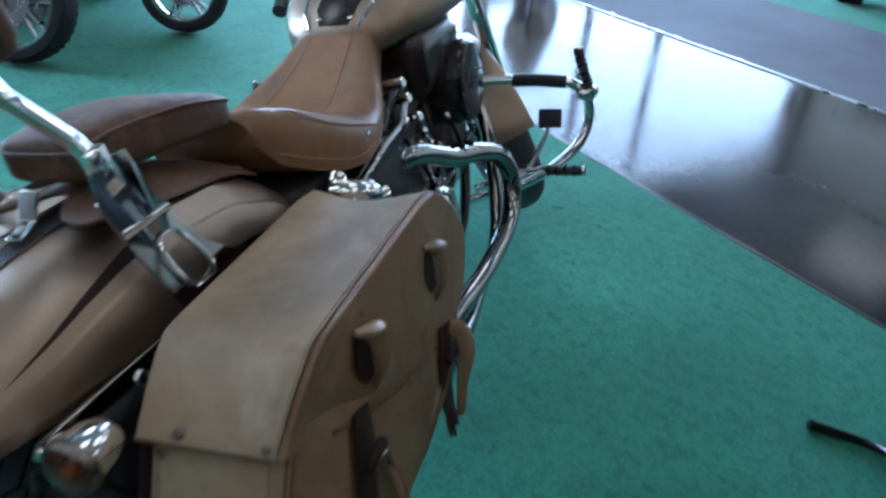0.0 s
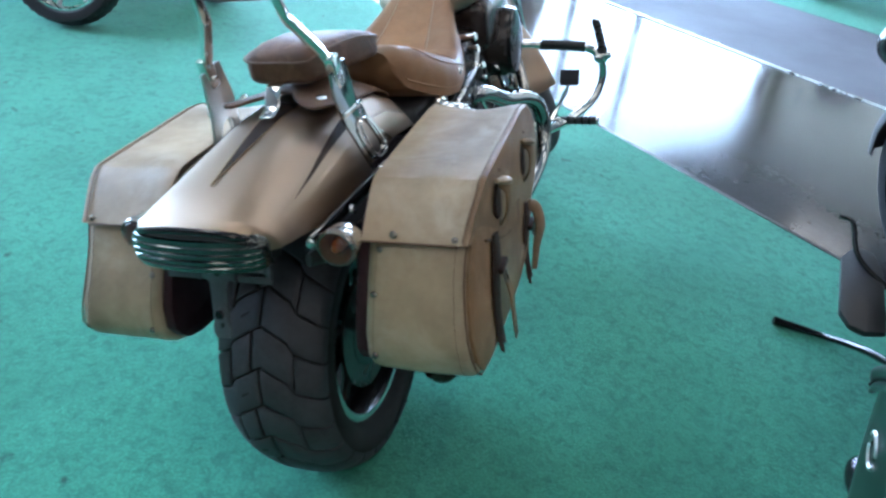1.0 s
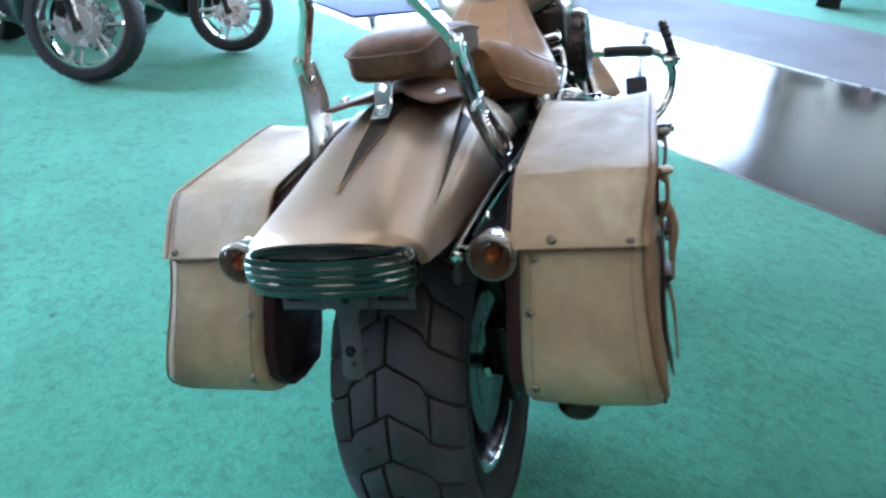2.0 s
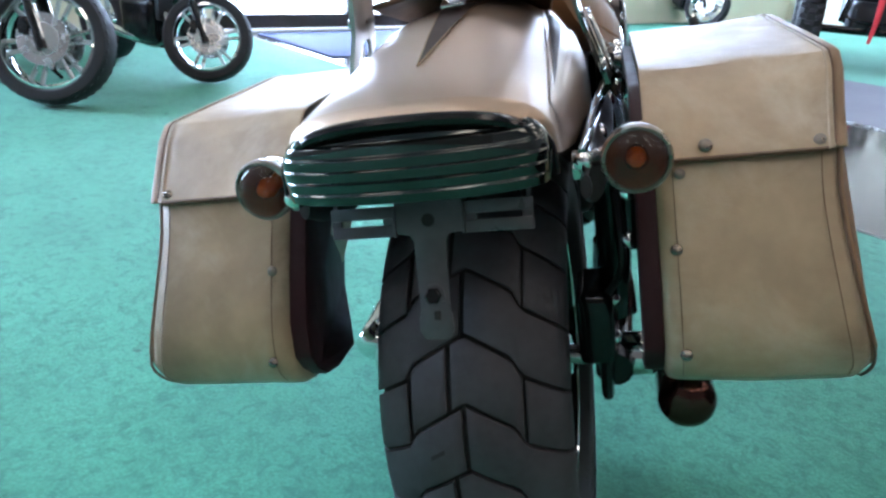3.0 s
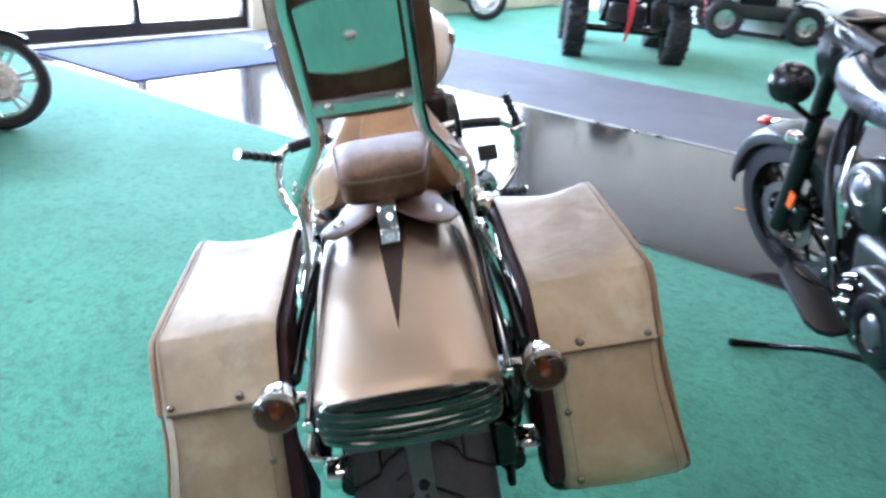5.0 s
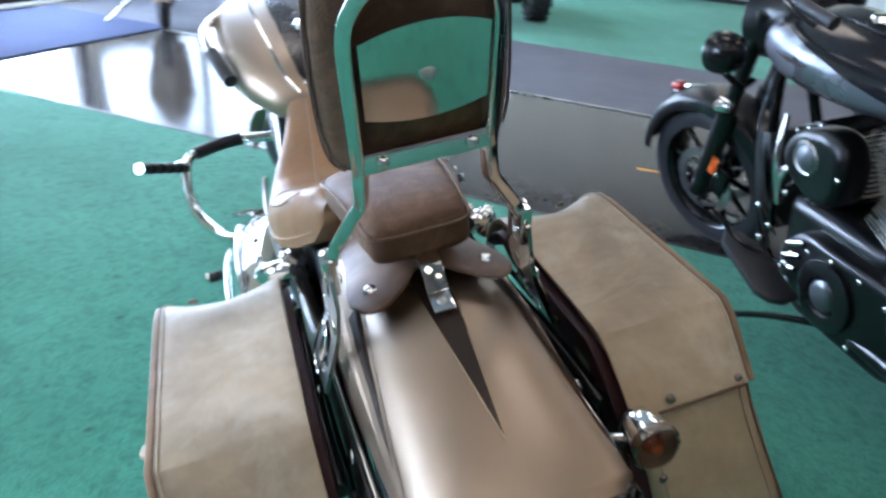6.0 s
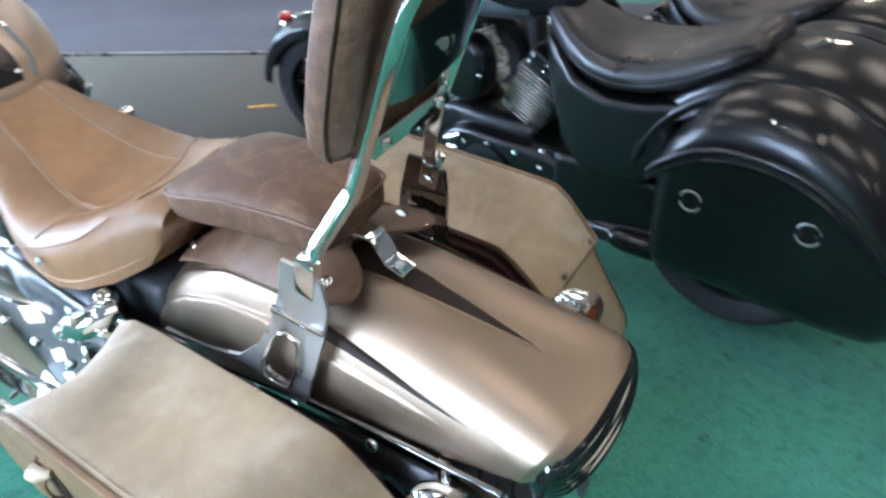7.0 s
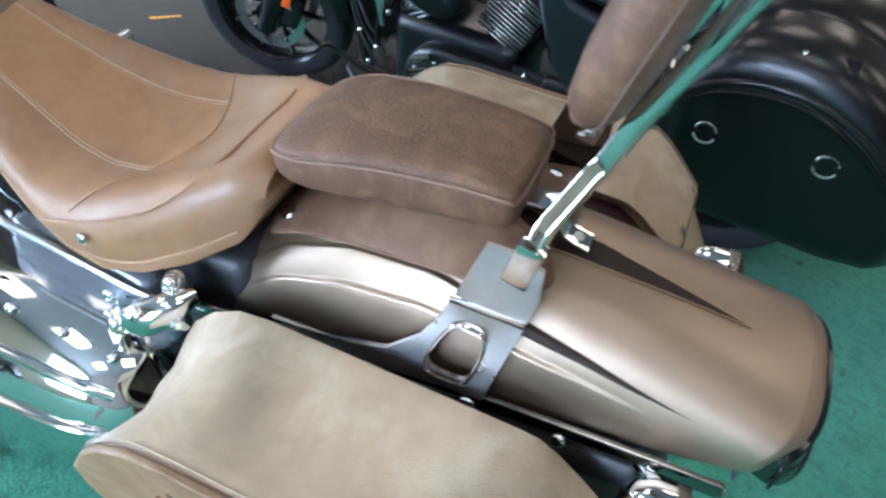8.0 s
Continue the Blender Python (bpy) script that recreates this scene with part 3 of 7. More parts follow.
def side_inlay(s):
    """A pointed dark patch just under the upper step."""
    rows = []
    for y in np.linspace(-0.075, 0.20, 22):
        top = step_line(y) - 0.5
        wide = 0.3 + 11.5 * (y + 0.075) / 0.325
        rows.append([fender_at(y, th if s < 0 else 180 - th, step_lift(y, th) + 0.0016) for th in [top - wide * k / 8 for k in range(9)]])
    return loft(rows, closed=False)


part("inlay", inlay(-0.112, 0.19, 0, 0, 0.028), INLAY, rear_fender, "dark brown pointed inlay")
for s in (-1, 1):
    line = [(-0.112 + 0.302 * k / 15, s * (0.0004 + 0.028 * k / 15)) for k in range(16)]
    part("pinstripe", tube([fender_at(y, fender_th(y, x), 0.0019) for y, x in line], 0.0008, 6, 2), PINSTRIPE, rear_fender)
for s in (-1, 1):
    part("side_step", side_step(s), BRONZE, rear_fender, angle=60)
    part("inlay", side_inlay(s), INLAY, rear_fender, "dark brown pointed inlay")

# tail lamp: a wide lens of stacked ribs
def tail_lamp():
    rings = []
    n = 33
    zs = [float(v) for v in np.linspace(0, 1, 97)]
    for q in zs:
        z = 0.727 + 0.0745 * q
        half = 0.1285 * max(0.02, 1 - max(0.0, (z - 0.749) / 0.0535) ** 2.6) ** (1 / 2.6) * (1 - 0.04 * (1 - q) ** 2)
        saw = (q * 7.2) % 1.0
        rib = 0.0036 * min(saw / 0.88, (1 - saw) / 0.12) * (q < 0.6945)
        bulge = 0.044 * (1 - 0.75 * max(0.0, q - 0.15) ** 1.6) + rib
        y0 = -0.176
        rear_arc = [(half * math.sin(a), y0 - bulge * max(0.0, math.cos(a)) ** 0.7, z) for a in (radians(-90 + 180 * k / (n - 1)) for k in range(n))]
        rings.append(rear_arc + [(half * 0.9, y0 + 0.03, z), (-half * 0.9, y0 + 0.03, z)])
    return loft(rings)


lamp = part("tail_lamp", tail_lamp(), SMOKED, bike, "wide smoked tail lamp with horizontal ribs", 60)
part("bezel", tube([(0.130 * math.sin(radians(a)), -0.180 - 0.004 * math.cos(radians(a)), 0.731 + 0.069 * abs(math.cos(radians(a))) ** 0.60) for a in range(-90, 91, 10)], 0.0022, 8, 3), BLACK_METAL, lamp)

# number plate bracket: a slotted bar with a tongue
BRK = Matrix.Translation((0, -0.156, 0.688)) @ Matrix.Rotation(radians(-16), 4, "X") @ Matrix.Translation((0, 0.164, -0.688))
tongue = [(-0.034, 0.714), (0.034, 0.714), (0.034, 0.676), (0.020, 0.674), (0.0165, 0.668), (0.0150, 0.615), (0.0150, 0.600), (0.0175, 0.590), (0.0175, 0.578), (0.012, 0.570),
          (-0.012, 0.570), (-0.0175, 0.578), (-0.0175, 0.590), (-0.0150, 0.600), (-0.0150, 0.615), (-0.0165, 0.668), (-0.020, 0.674), (-0.034, 0.676)]
brk = part("plate_bracket", prism(tongue, "y", -0.168, -0.164, 0.0012), BRACKET, bike, "bare black plate bracket with slots")
brk.matrix_local = BRK
for s in (-1, 1):
    wing = join(box((s * 0.068, -0.162, 0.6977), (0.068, 0.005, 0.0126), 0.002), box((s * 0.068, -0.162, 0.6793), (0.068, 0.005, 0.0126), 0.002),
                box((s * 0.0405, -0.162, 0.6885), (0.013, 0.005, 0.0060)), box((s * 0.0965, -0.162, 0.6885), (0.010, 0.005, 0.0060)))
    part("wing", wing, BRACKET, brk)
    part("fold", box((s * 0.0345, -0.1665, 0.6885), (0.003, 0.007, 0.031), 0.001), BRACKET, brk)
    part("gusset", prism([(-0.160, 0.704), (-0.140, 0.722), (-0.160, 0.722)], "x", s * 0.096, s * 0.100), BRACKET, brk)
part("lower_body", box((0, -0.142, 0.722), (0.20, 0.045, 0.020), 0.006), BLACK_PLASTIC, brk)
part("bolt", cyl((0, -0.168, 0.614), (0, -0.176, 0.614), 0.0085, 6, bev=0.0015), BLACK_METAL, brk)
part("washer", cyl((0, -0.168, 0.614), (0, -0.1695, 0.614), 0.0115, 16), BRACKET, brk)
# dark inserts draw the shade inside the slot and the hole
part("slot", box((0.002, -0.1685, 0.594), (0.0065, 0.003, 0.009), 0.001), SHADED_GROOVE, brk)
part("hole", cyl((0, -0.1690, 0.688), (0, -0.163, 0.688), 0.0065, 14), SHADED_GROOVE, brk)

# turn signals
for s in (-1, 1):
    c = Vector((s * 0.199, -0.085, 0.715))
    m = Matrix.Translation(c) @ Matrix.Rotation(radians(90), 4, "X")
    sig = part("turn_signal", lathe([(0.0, -0.052), (0.012, -0.050), (0.024, -0.040), (0.031, -0.022), (0.033, 0.0), (0.033, 0.012), (0.030, 0.014)], 28, m), CHROME, bike, "chrome bullet turn signal with a smoked amber lens")
    part("rim", lathe([(0.0285, 0.011), (0.0300, 0.0165), (0.0325, 0.0165), (0.0345, 0.013), (0.0345, 0.004), (0.033, 0.002)], 32, m), RIVET, sig)
    part("lens", lathe([(0.0290, 0.014), (0.0285, 0.018), (0.024, 0.024), (0.014, 0.028), (0.0, 0.0295)], 28, m), CLEAR_LENS, sig, "smoked clear lens").visible_shadow = False
    part("reflector", lathe([(0.0285, 0.012), (0.022, -0.002), (0.010, -0.012), (0.0, -0.014)], 24, m), AMBER_BOWL, sig)
    part("bulb", lathe([(0.0, 0.014), (0.006, 0.012), (0.010, 0.005), (0.009, -0.005), (0.005, -0.011)], 16, m), AMBER, sig, "amber bulb")
    part("stalk", tube([(s * 0.172, -0.07, 0.715), (s * 0.155, -0.055, 0.708), (s * 0.145, -0.045, 0.70)], [0.010, 0.009, 0.013], 12, 5), CHROME, sig)
    part("nut", cyl((s * 0.135, -0.045, 0.70), (s * 0.15, -0.045, 0.70), 0.016, 6), CHROME, sig)

# fender struts and rails
for s in (-1, 1):
    tail = -0.135 if s < 0 else -0.085
    st = part("fender_strut", tube([(s * 0.180, 0.60, 0.690), (s * 0.167, 0.40, 0.703), (s * 0.156, 0.15, 0.712), (s * 0.150, -0.04, 0.715), (s * 0.147, tail, 0.714)], 0.0135, 16, 6, flat=0.32, up=(1, 0, 0), square=6), SHADED_CHROME, bike, "chrome strut along the fender edge")
    part("end_cap", dome((s * 0.147, tail - 0.002, 0.714), 0.010, (0, -1, 0)), CHROME, st)
    for y in (0.05, 0.25, 0.45):
        x = float(np.interp(y, [-0.135, 0.15, 0.6], [0.148, 0.16, 0.19]))
        part("bolt", dome((s * (x + 0.010), y, 0.712), 0.010, (s, 0, 0.3), 0.6), CHROME, st)
    part("inner_rail", tube([(s * 0.165, 0.60, 0.64), (s * 0.160, 0.3, 0.655), (s * 0.155, 0.0, 0.675), (s * 0.150, -0.11, 0.695)], [0.03, 0.034, 0.028, 0.012], 12, 5, flat=0.5, up=(1, 0, 0)), BLACK_PLASTIC, st)
    part("bag_rail", tube([(s * 0.190, 0.50, 0.66), (s * 0.195, 0.2, 0.68), (s * 0.190, 0.02, 0.69)], 0.012, 10, 5), BLACK_METAL, st)
    cl = part("frame_clamp", tube([(s * 0.195, 0.68, 0.640), (s * 0.222, 0.635, 0.680), (s * 0.226, 0.595, 0.704), (s * 0.205, 0.565, 0.722), (s * 0.180, 0.545, 0.730)], [0.018, 0.024, 0.026, 0.022, 0.012], 14, 5), CHROME, bike, "chrome clamp where the frame meets the strut")
    for x, y, z, r in ((0.232, 0.594, 0.716, 0.019), (0.186, 0.574, 0.742, 0.018), (0.244, 0.630, 0.690, 0.015), (0.215, 0.556, 0.705, 0.013)):
        part("bolt", cyl((s * (x - 0.012), y, z - 0.016), (s * (x + 0.004), y, z + 0.006), r, 14, bev=0.004), CHROME, cl)
        part("nut", dome((s * (x + 0.004), y, z + 0.006), r * 0.6, (s * 0.6, 0, 0.8), 0.9), CHROME, cl)
    part("shock", cyl((s * 0.165, 0.30, 0.38), (s * 0.165, 0.52, 0.62), 0.026, 16), BLACK_METAL, bike)
    part("swing_arm", tube([(s * 0.16, AXLE_Y - 0.05, 0.33), (s * 0.165, 0.45, 0.34), (s * 0.15, 0.75, 0.36)], 0.028, 12, 5), BLACK_METAL, bike)
    part("axle_nut", lathe([(0.0, 0.0), (0.030, 0.0), (0.034, 0.01), (0.034, 0.05), (0.026, 0.058), (0.0, 0.06)], 20, Matrix.Translation((s * 0.165, AXLE_Y, 0.329)) @ Matrix.Rotation(radians(s * 90), 4, "Y")), CHROME, bike)
    if s < 0:
        part("axle_cover", tube([(-0.243, 0.212, 0.335), (-0.243, 0.222, 0.336), (-0.243, 0.24, 0.337), (-0.243, 0.34, 0.344), (-0.243, 0.358, 0.345), (-0.243, 0.366, 0.345)], [0.014, 0.029, 0.033, 0.033, 0.028, 0.014], 20, 4), CHROME, bike)

for s in (-1, 1):
    if s > 0:
        part("shock_cover", tube([(s * 0.168, 0.16, 0.42), (s * 0.170, 0.13, 0.55), (s * 0.166, 0.10, 0.66)], [0.020, 0.024, 0.020], 14, 4), BLACK_METAL, bike)
    part("axle_plate", box((s * 0.150, AXLE_Y - 0.02, 0.345), (0.018, 0.16, 0.075), 0.010, 2), BLACK_METAL, bike)
    if s > 0:
        cal = part("rear_caliper", box((0.140, 0.13, 0.43), (0.05, 0.10, 0.11), 0.014, 3), BLACK_METAL, bike)
        for dz in (-0.03, 0.03):
            part("bolt", dome((0.166, 0.12, 0.43 + dz), 0.010, (1, -0.3, 0), 0.8), CHROME, cal)
        part("brake_line", tube([(0.155, 0.10, 0.47), (0.180, 0.06, 0.54), (0.176, 0.10, 0.63), (0.165, 0.25, 0.66)], 0.005, 8, 6), BLACK_PLASTIC, cal)
        part("muffler_bracket", tube([(0.19, 0.28, 0.36), (0.185, 0.22, 0.44), (0.175, 0.18, 0.52)], 0.010, 8, 5), SHADED_CHROME, bike)
        part("bag_bracket", box((0.193, 0.06, 0.615), (0.012, 0.05, 0.10), 0.005), BLACK_METAL, bike)
        for z in (0.58, 0.64):
            part("bracket_bolt", dome((0.190, 0.034, z), 0.011, (0, -1, 0.1), 0.8), CHROME, bike)

# ---- sissy bar and backrest
def ring_plate(outer, inner, thick, place):
    """A plate with one opening: two outlines of equal length in y and z; place gives x at a height."""
    bm = bmesh.new()
    n = len(outer)
    lay = []
    for o in (0, thick):
        lay.append([[bm.verts.new((place(z) + o, y, z)) for y, z in q] for q in (outer, inner)])
    for i in range(n):
        j = (i + 1) % n
        (a, b), (c, d) = lay
        bm.faces.new((a[i], a[j], b[j], b[i]))
        bm.faces.new((c[j], c[i], d[i], d[j]))
        bm.faces.new((a[j], a[i], c[i], c[j]))
        bm.faces.new((b[i], b[j], d[j], d[i]))
    return bm


SISSY = [(0.133, 0.134, 0.955), (0.121, 0.1295, 0.979), (0.117, 0.1270, 0.987), (0.107, 0.1185, 1.004), (0.089, 0.1030, 1.035), (0.0825, 0.0972, 1.0455), (0.0795, 0.0925, 1.056), (0.0770, 0.0830, 1.083), (0.076, 0.0745, 1.107), (0.076, 0.035, 1.205), (0.075, 0.014, 1.255), (0.066, 0.002, 1.283), (0.040, -0.006, 1.302)]
sissy = part("sissy_bar", tube([(-x, y, z) for x, y, z in SISSY] + SISSY[::-1], 0.0095, 16, 5, flat=0.85, square=7), CHROME, bike, "tall chrome sissy bar with side plates")
part("crossbar", box((0, 0.068, 1.108), (0.150, 0.010, 0.024), 0.003), CHROME, sissy)
for s in (-1, 1):
    part("bolt", dome((s * 0.052, 0.062, 1.108), 0.008, (0, -1, 0.1), 0.7), CHROME, sissy)
    outer = [(0.178, 0.957), (0.148, 0.957), (0.116, 0.945), (0.114, 0.90), (0.124, 0.85), (0.137, 0.79), (0.146, 0.750), (0.19, 0.748), (0.25, 0.742), (0.33, 0.735), (0.43, 0.745), (0.34, 0.750), (0.272, 0.768), (0.236, 0.80), (0.214, 0.84), (0.198, 0.89)]
    inner = [(0.188, 0.840), (0.180, 0.842), (0.168, 0.840), (0.160, 0.834), (0.158, 0.815), (0.161, 0.795), (0.168, 0.772), (0.174, 0.766), (0.186, 0.764), (0.202, 0.764), (0.214, 0.766), (0.219, 0.772), (0.220, 0.785), (0.213, 0.805), (0.204, 0.825), (0.196, 0.836)]
    bmp = ring_plate(outer, inner, 0.006, lambda z: -0.137 - max(0.0, 0.875 - z) * 0.33)
    if s > 0:
        flip(bmp)
    # the right plate takes the darker metal, its shaded side put into the colour
    plate = part("side_plate", bmp, STEEL if s < 0 else SHADED_CHROME, sissy, "polished side plate with a tapered slot", 30)
    part("slot_rim", tube([(s * (0.1435 + max(0.0, 0.875 - z) * 0.33), y, z) for y, z in inner + inner[:1]], 0.0022, 6, 2), CHROME, sissy)
    part("fold", box((s * 0.1435, 0.165, 0.866), (0.007, 0.088, 0.012), 0.003), CHROME, sissy)
    sock = part("socket", box((s * 0.133, 0.138, 0.945), (0.018, 0.030, 0.06), 0.004, m=Matrix.Rotation(radians(12), 4, "X")), CHROME, sissy)
    for dz in (-0.012, 0.014):
        part("screw", dome((s * 0.122, 0.138, 0.945 + dz), 0.007, (-s, 0, 0)), CHROME, sissy)
    part("foot_bolt", dome((s * 0.186, 0.16, 0.745), 0.009, (s, 0, 0.2)), CHROME, sissy)

# backrest pad and its chrome back plate
def pad_loft(sections, n=28):
    """Rounded sections (y, z, half width, half depth) stacked upwards, turned by the lean of the rest."""
    rings = []
    for y, z, hw, hd in sections:
        r = []
        for k in range(n):
            a = 2 * math.pi * k / n
            ca, sa = math.cos(a), math.sin(a)
            r.append((hw * math.copysign(abs(ca) ** 0.55, ca), y + hd * math.copysign(abs(sa) ** 0.75, sa), z))
        rings.append(r)
    return loft(rings)


bk = [(0.122, 1.078, 0.060, 0.012), (0.120, 1.088, 0.088, 0.023), (0.114, 1.108, 0.104, 0.032), (0.104, 1.15, 0.110, 0.036), (0.087, 1.21, 0.110, 0.037),
      (0.069, 1.27, 0.106, 0.036), (0.055, 1.32, 0.098, 0.034), (0.045, 1.35, 0.084, 0.030), (0.039, 1.368, 0.06, 0.020)]
rest = part("backrest", pad_loft(bk), SEAT_BROWN, bike, "padded brown leather backrest", 60)
part("piping", tube([(hw * 1.003 * s, y - hd * 0.35, z) for s, seq in ((-1, bk[1:]), (1, bk[1:][::-1])) for y, z, hw, hd in seq], 0.0018, 6, 3), SEAM, rest)
rows = []
for k in range(15):
    x = -0.0665 + 0.133 * k / 14
    arch = 1 - (x / 0.0665) ** 2
    z0, z1 = 1.166 - 0.010 * arch, 1.250 + 0.013 * arch
    rows.append([(x, 0.064 - (z - 1.105) * 0.412 - 0.003 * arch, z) for z in (z0, z0 + (z1 - z0) * 0.5, z1)])
pl = loft([[*r, *[(p[0], p[1] + 0.004, p[2]) for p in r[::-1]]] for r in rows])
plate = part("back_plate", pl, CHROME, sissy, "mirror-bright arched back plate")
part("badge", dome((0, 0.018, 1.21), 0.009, (0, -1, 0.35), 0.4, 14), STEEL, sissy)

# ---- seats
def seat_loft(rows, n=26, e=3.0):
    return loft([superring((0, y, (zt + zb) / 2), hw, (zt - zb) / 2, n, e) for y, zt, zb, hw in rows])


pill = [(0.170, 0.950, 0.922, 0.056), (0.173, 0.963, 0.914, 0.068), (0.182, 0.971, 0.908, 0.076), (0.24, 0.977, 0.901, 0.083), (0.34, 0.970, 0.895, 0.094), (0.41, 0.955, 0.890, 0.102),
        (0.440, 0.946, 0.887, 0.098), (0.460, 0.938, 0.886, 0.089), (0.474, 0.928, 0.886, 0.075), (0.482, 0.917, 0.888, 0.055), (0.485, 0.908, 0.892, 0.036)]
pillion = part("pillion_pad", seat_loft([(y, zt + 0.002, zb, hw * 0.95) for y, zt, zb, hw in pill], 48, 4.6), SEAT_BROWN, bike, "thick brown leather pillion pad", 60)
seam = [(-hw * 0.962, y, zb + (zt - zb) * 0.80 + 0.002) for y, zt, zb, hw in pill[1:-2]]
seam += [(-0.050, 0.4835, 0.916), (-0.030, 0.4865, 0.913)]
seam = [(-0.040, 0.1695, 0.953)] + seam
ring = seam + [(-p[0], p[1], p[2]) for p in seam[::-1]]
part("piping", tube(ring + ring[:1], 0.0024, 8, 4), PAD_PIPING, pillion)

# skirt: leather that drapes over the fender under the pad
SKIRT_Y = [0.11, 0.13, 0.17, 0.22, 0.30, 0.36, 0.42, 0.47, 0.51]
SKIRT_MID = [0.892, 0.895, 0.894, 0.892, 0.886, 0.868, 0.845, 0.815, 0.782]
SKIRT_EDGE = [0.883, 0.885, 0.878, 0.867, 0.848, 0.838, 0.824, 0.802, 0.772]
SKIRT_HALF = [0.112, 0.113, 0.116, 0.109, 0.099, 0.095, 0.092, 0.088, 0.084]


def skirt_at(v, y, lift=0.0):
    mid, edge, half = (float(np.interp(y, SKIRT_Y, q)) for q in (SKIRT_MID, SKIRT_EDGE, SKIRT_HALF))
    return (v * half, y, mid + (edge - mid) * abs(v) ** 2.2 + lift)


def skirt_tail(v):
    """The rear edge: two rounded lobes with a notch between them."""
    return float(np.interp(abs(v), [0, 0.15, 0.25, 0.40, 0.60, 0.80, 0.93, 1.0], [0.186, 0.180, 0.160, 0.137, 0.118, 0.112, 0.121, 0.145]))


def skirt():
    cols = []
    for q in range(45):
        v = q / 22 - 1
        v = math.copysign(abs(v) ** 0.8, v)
        tail, head = skirt_tail(v), 0.505 - 0.02 * abs(v) ** 4
        ys = [tail + (head - tail) * (k / 23) ** 1.4 for k in range(24)]
        cols.append([skirt_at(v, y, 0.001 * noise.noise((v * 3, y * 18, 2.0))) for y in ys])
    return loft([c + [(p[0] * 0.985, p[1] + 0.002, p[2] - 0.006) for p in c[::-1]] for c in cols])


sk = part("seat_skirt", skirt(), SEAT_SKIRT, bike, "brown leather skirt riveted under the pillion pad", 50)
rim = [skirt_at(v, skirt_tail(v), -0.002) for v in np.linspace(-0.97, 0.97, 30)]
part("edge", tube([skirt_at(-1, y, -0.003) for y in np.linspace(0.48, 0.15, 10)] + rim + [skirt_at(1, y, -0.003) for y in np.linspace(0.15, 0.48, 10)], 0.0028, 6, 2), SEAT_SKIRT, sk)
for s in (-1, 1):
    part("rivet", dome(skirt_at(s * 0.735, 0.162, 0.001), 0.010, (s * 0.3, -0.2, 0.9), 0.5, 14), CHROME, sk)
    part("rivet", dome(skirt_at(s * 0.74, 0.470, 0.001), 0.009, (s * 0.7, 0.2, 0.7), 0.5, 14), CHROME, sk)
clip = part("strap_clip", prism([(0.172, 0.918), (0.150, 0.919), (0.138, 0.917), (0.126, 0.900), (0.120, 0.884), (0.103, 0.877), (0.090, 0.874), (0.090, 0.870), (0.122, 0.880), (0.130, 0.896), (0.140, 0.912), (0.172, 0.913)], "x", -0.015, 0.015, 0.001), CHROME, bike, "bent chrome clip that holds the seat")
part("screw", dome((0, 0.106, 0.878), 0.008, (0, -0.2, 1), 0.4), STEEL, clip)

# rider's seat: a dished saddle, with a light insert and darker sides
SY = [0.47, 0.50, 0.56, 0.62, 0.68, 0.74, 0.80, 0.87, 0.94, 1.00, 1.05]
ST = [0.890, 0.898, 0.872, 0.838, 0.815, 0.806, 0.812, 0.838, 0.872, 0.905, 0.922]
SB = [0.850, 0.800, 0.765, 0.742, 0.733, 0.745, 0.762, 0.785, 0.805, 0.825, 0.85]
SW = [0.105, 0.130, 0.165, 0.190, 0.202, 0.200, 0.185, 0.160, 0.130, 0.108, 0.095]


def seat_at(y, q, lift=0.0):
    """A place on the saddle: q from -1 at the left edge over 0 in the middle to 1 at the right."""
    zt, zb, w = (float(np.interp(y, SY, a)) for a in (ST, SB, SW))
    dish = 0.016 * math.exp(-((y - 0.64) / 0.12) ** 2)
    x = abs(q)
    rim = dish * math.exp(-((x - 0.62) / 0.2) ** 2)
    if x < 0.55:
        px, pz = x * w * 1.15, zt + lift
    else:
        a = (x - 0.55) / 0.45 * math.pi / 2
        px = w * (0.6325 + 0.3675 * math.sin(a) ** 0.9)
        pz = zb + (zt + lift - zb) * math.cos(a) ** 0.55
    return (math.copysign(px + lift * 0.5 * (x > 0.55), q), y, pz + rim)


def saddle():
    ys = [float(v) for v in np.linspace(0.47, 1.05, 40)]
    rows = []
    for y in ys:
        top = [seat_at(y, -1 + k / 20) for k in range(41)]
        zb = float(np.interp(y, SY, SB))
        rows.append(top + [(0.6 * top[-1][0], y, zb - 0.004), (0.6 * top[0][0], y, zb - 0.004)])
    return loft(rows)


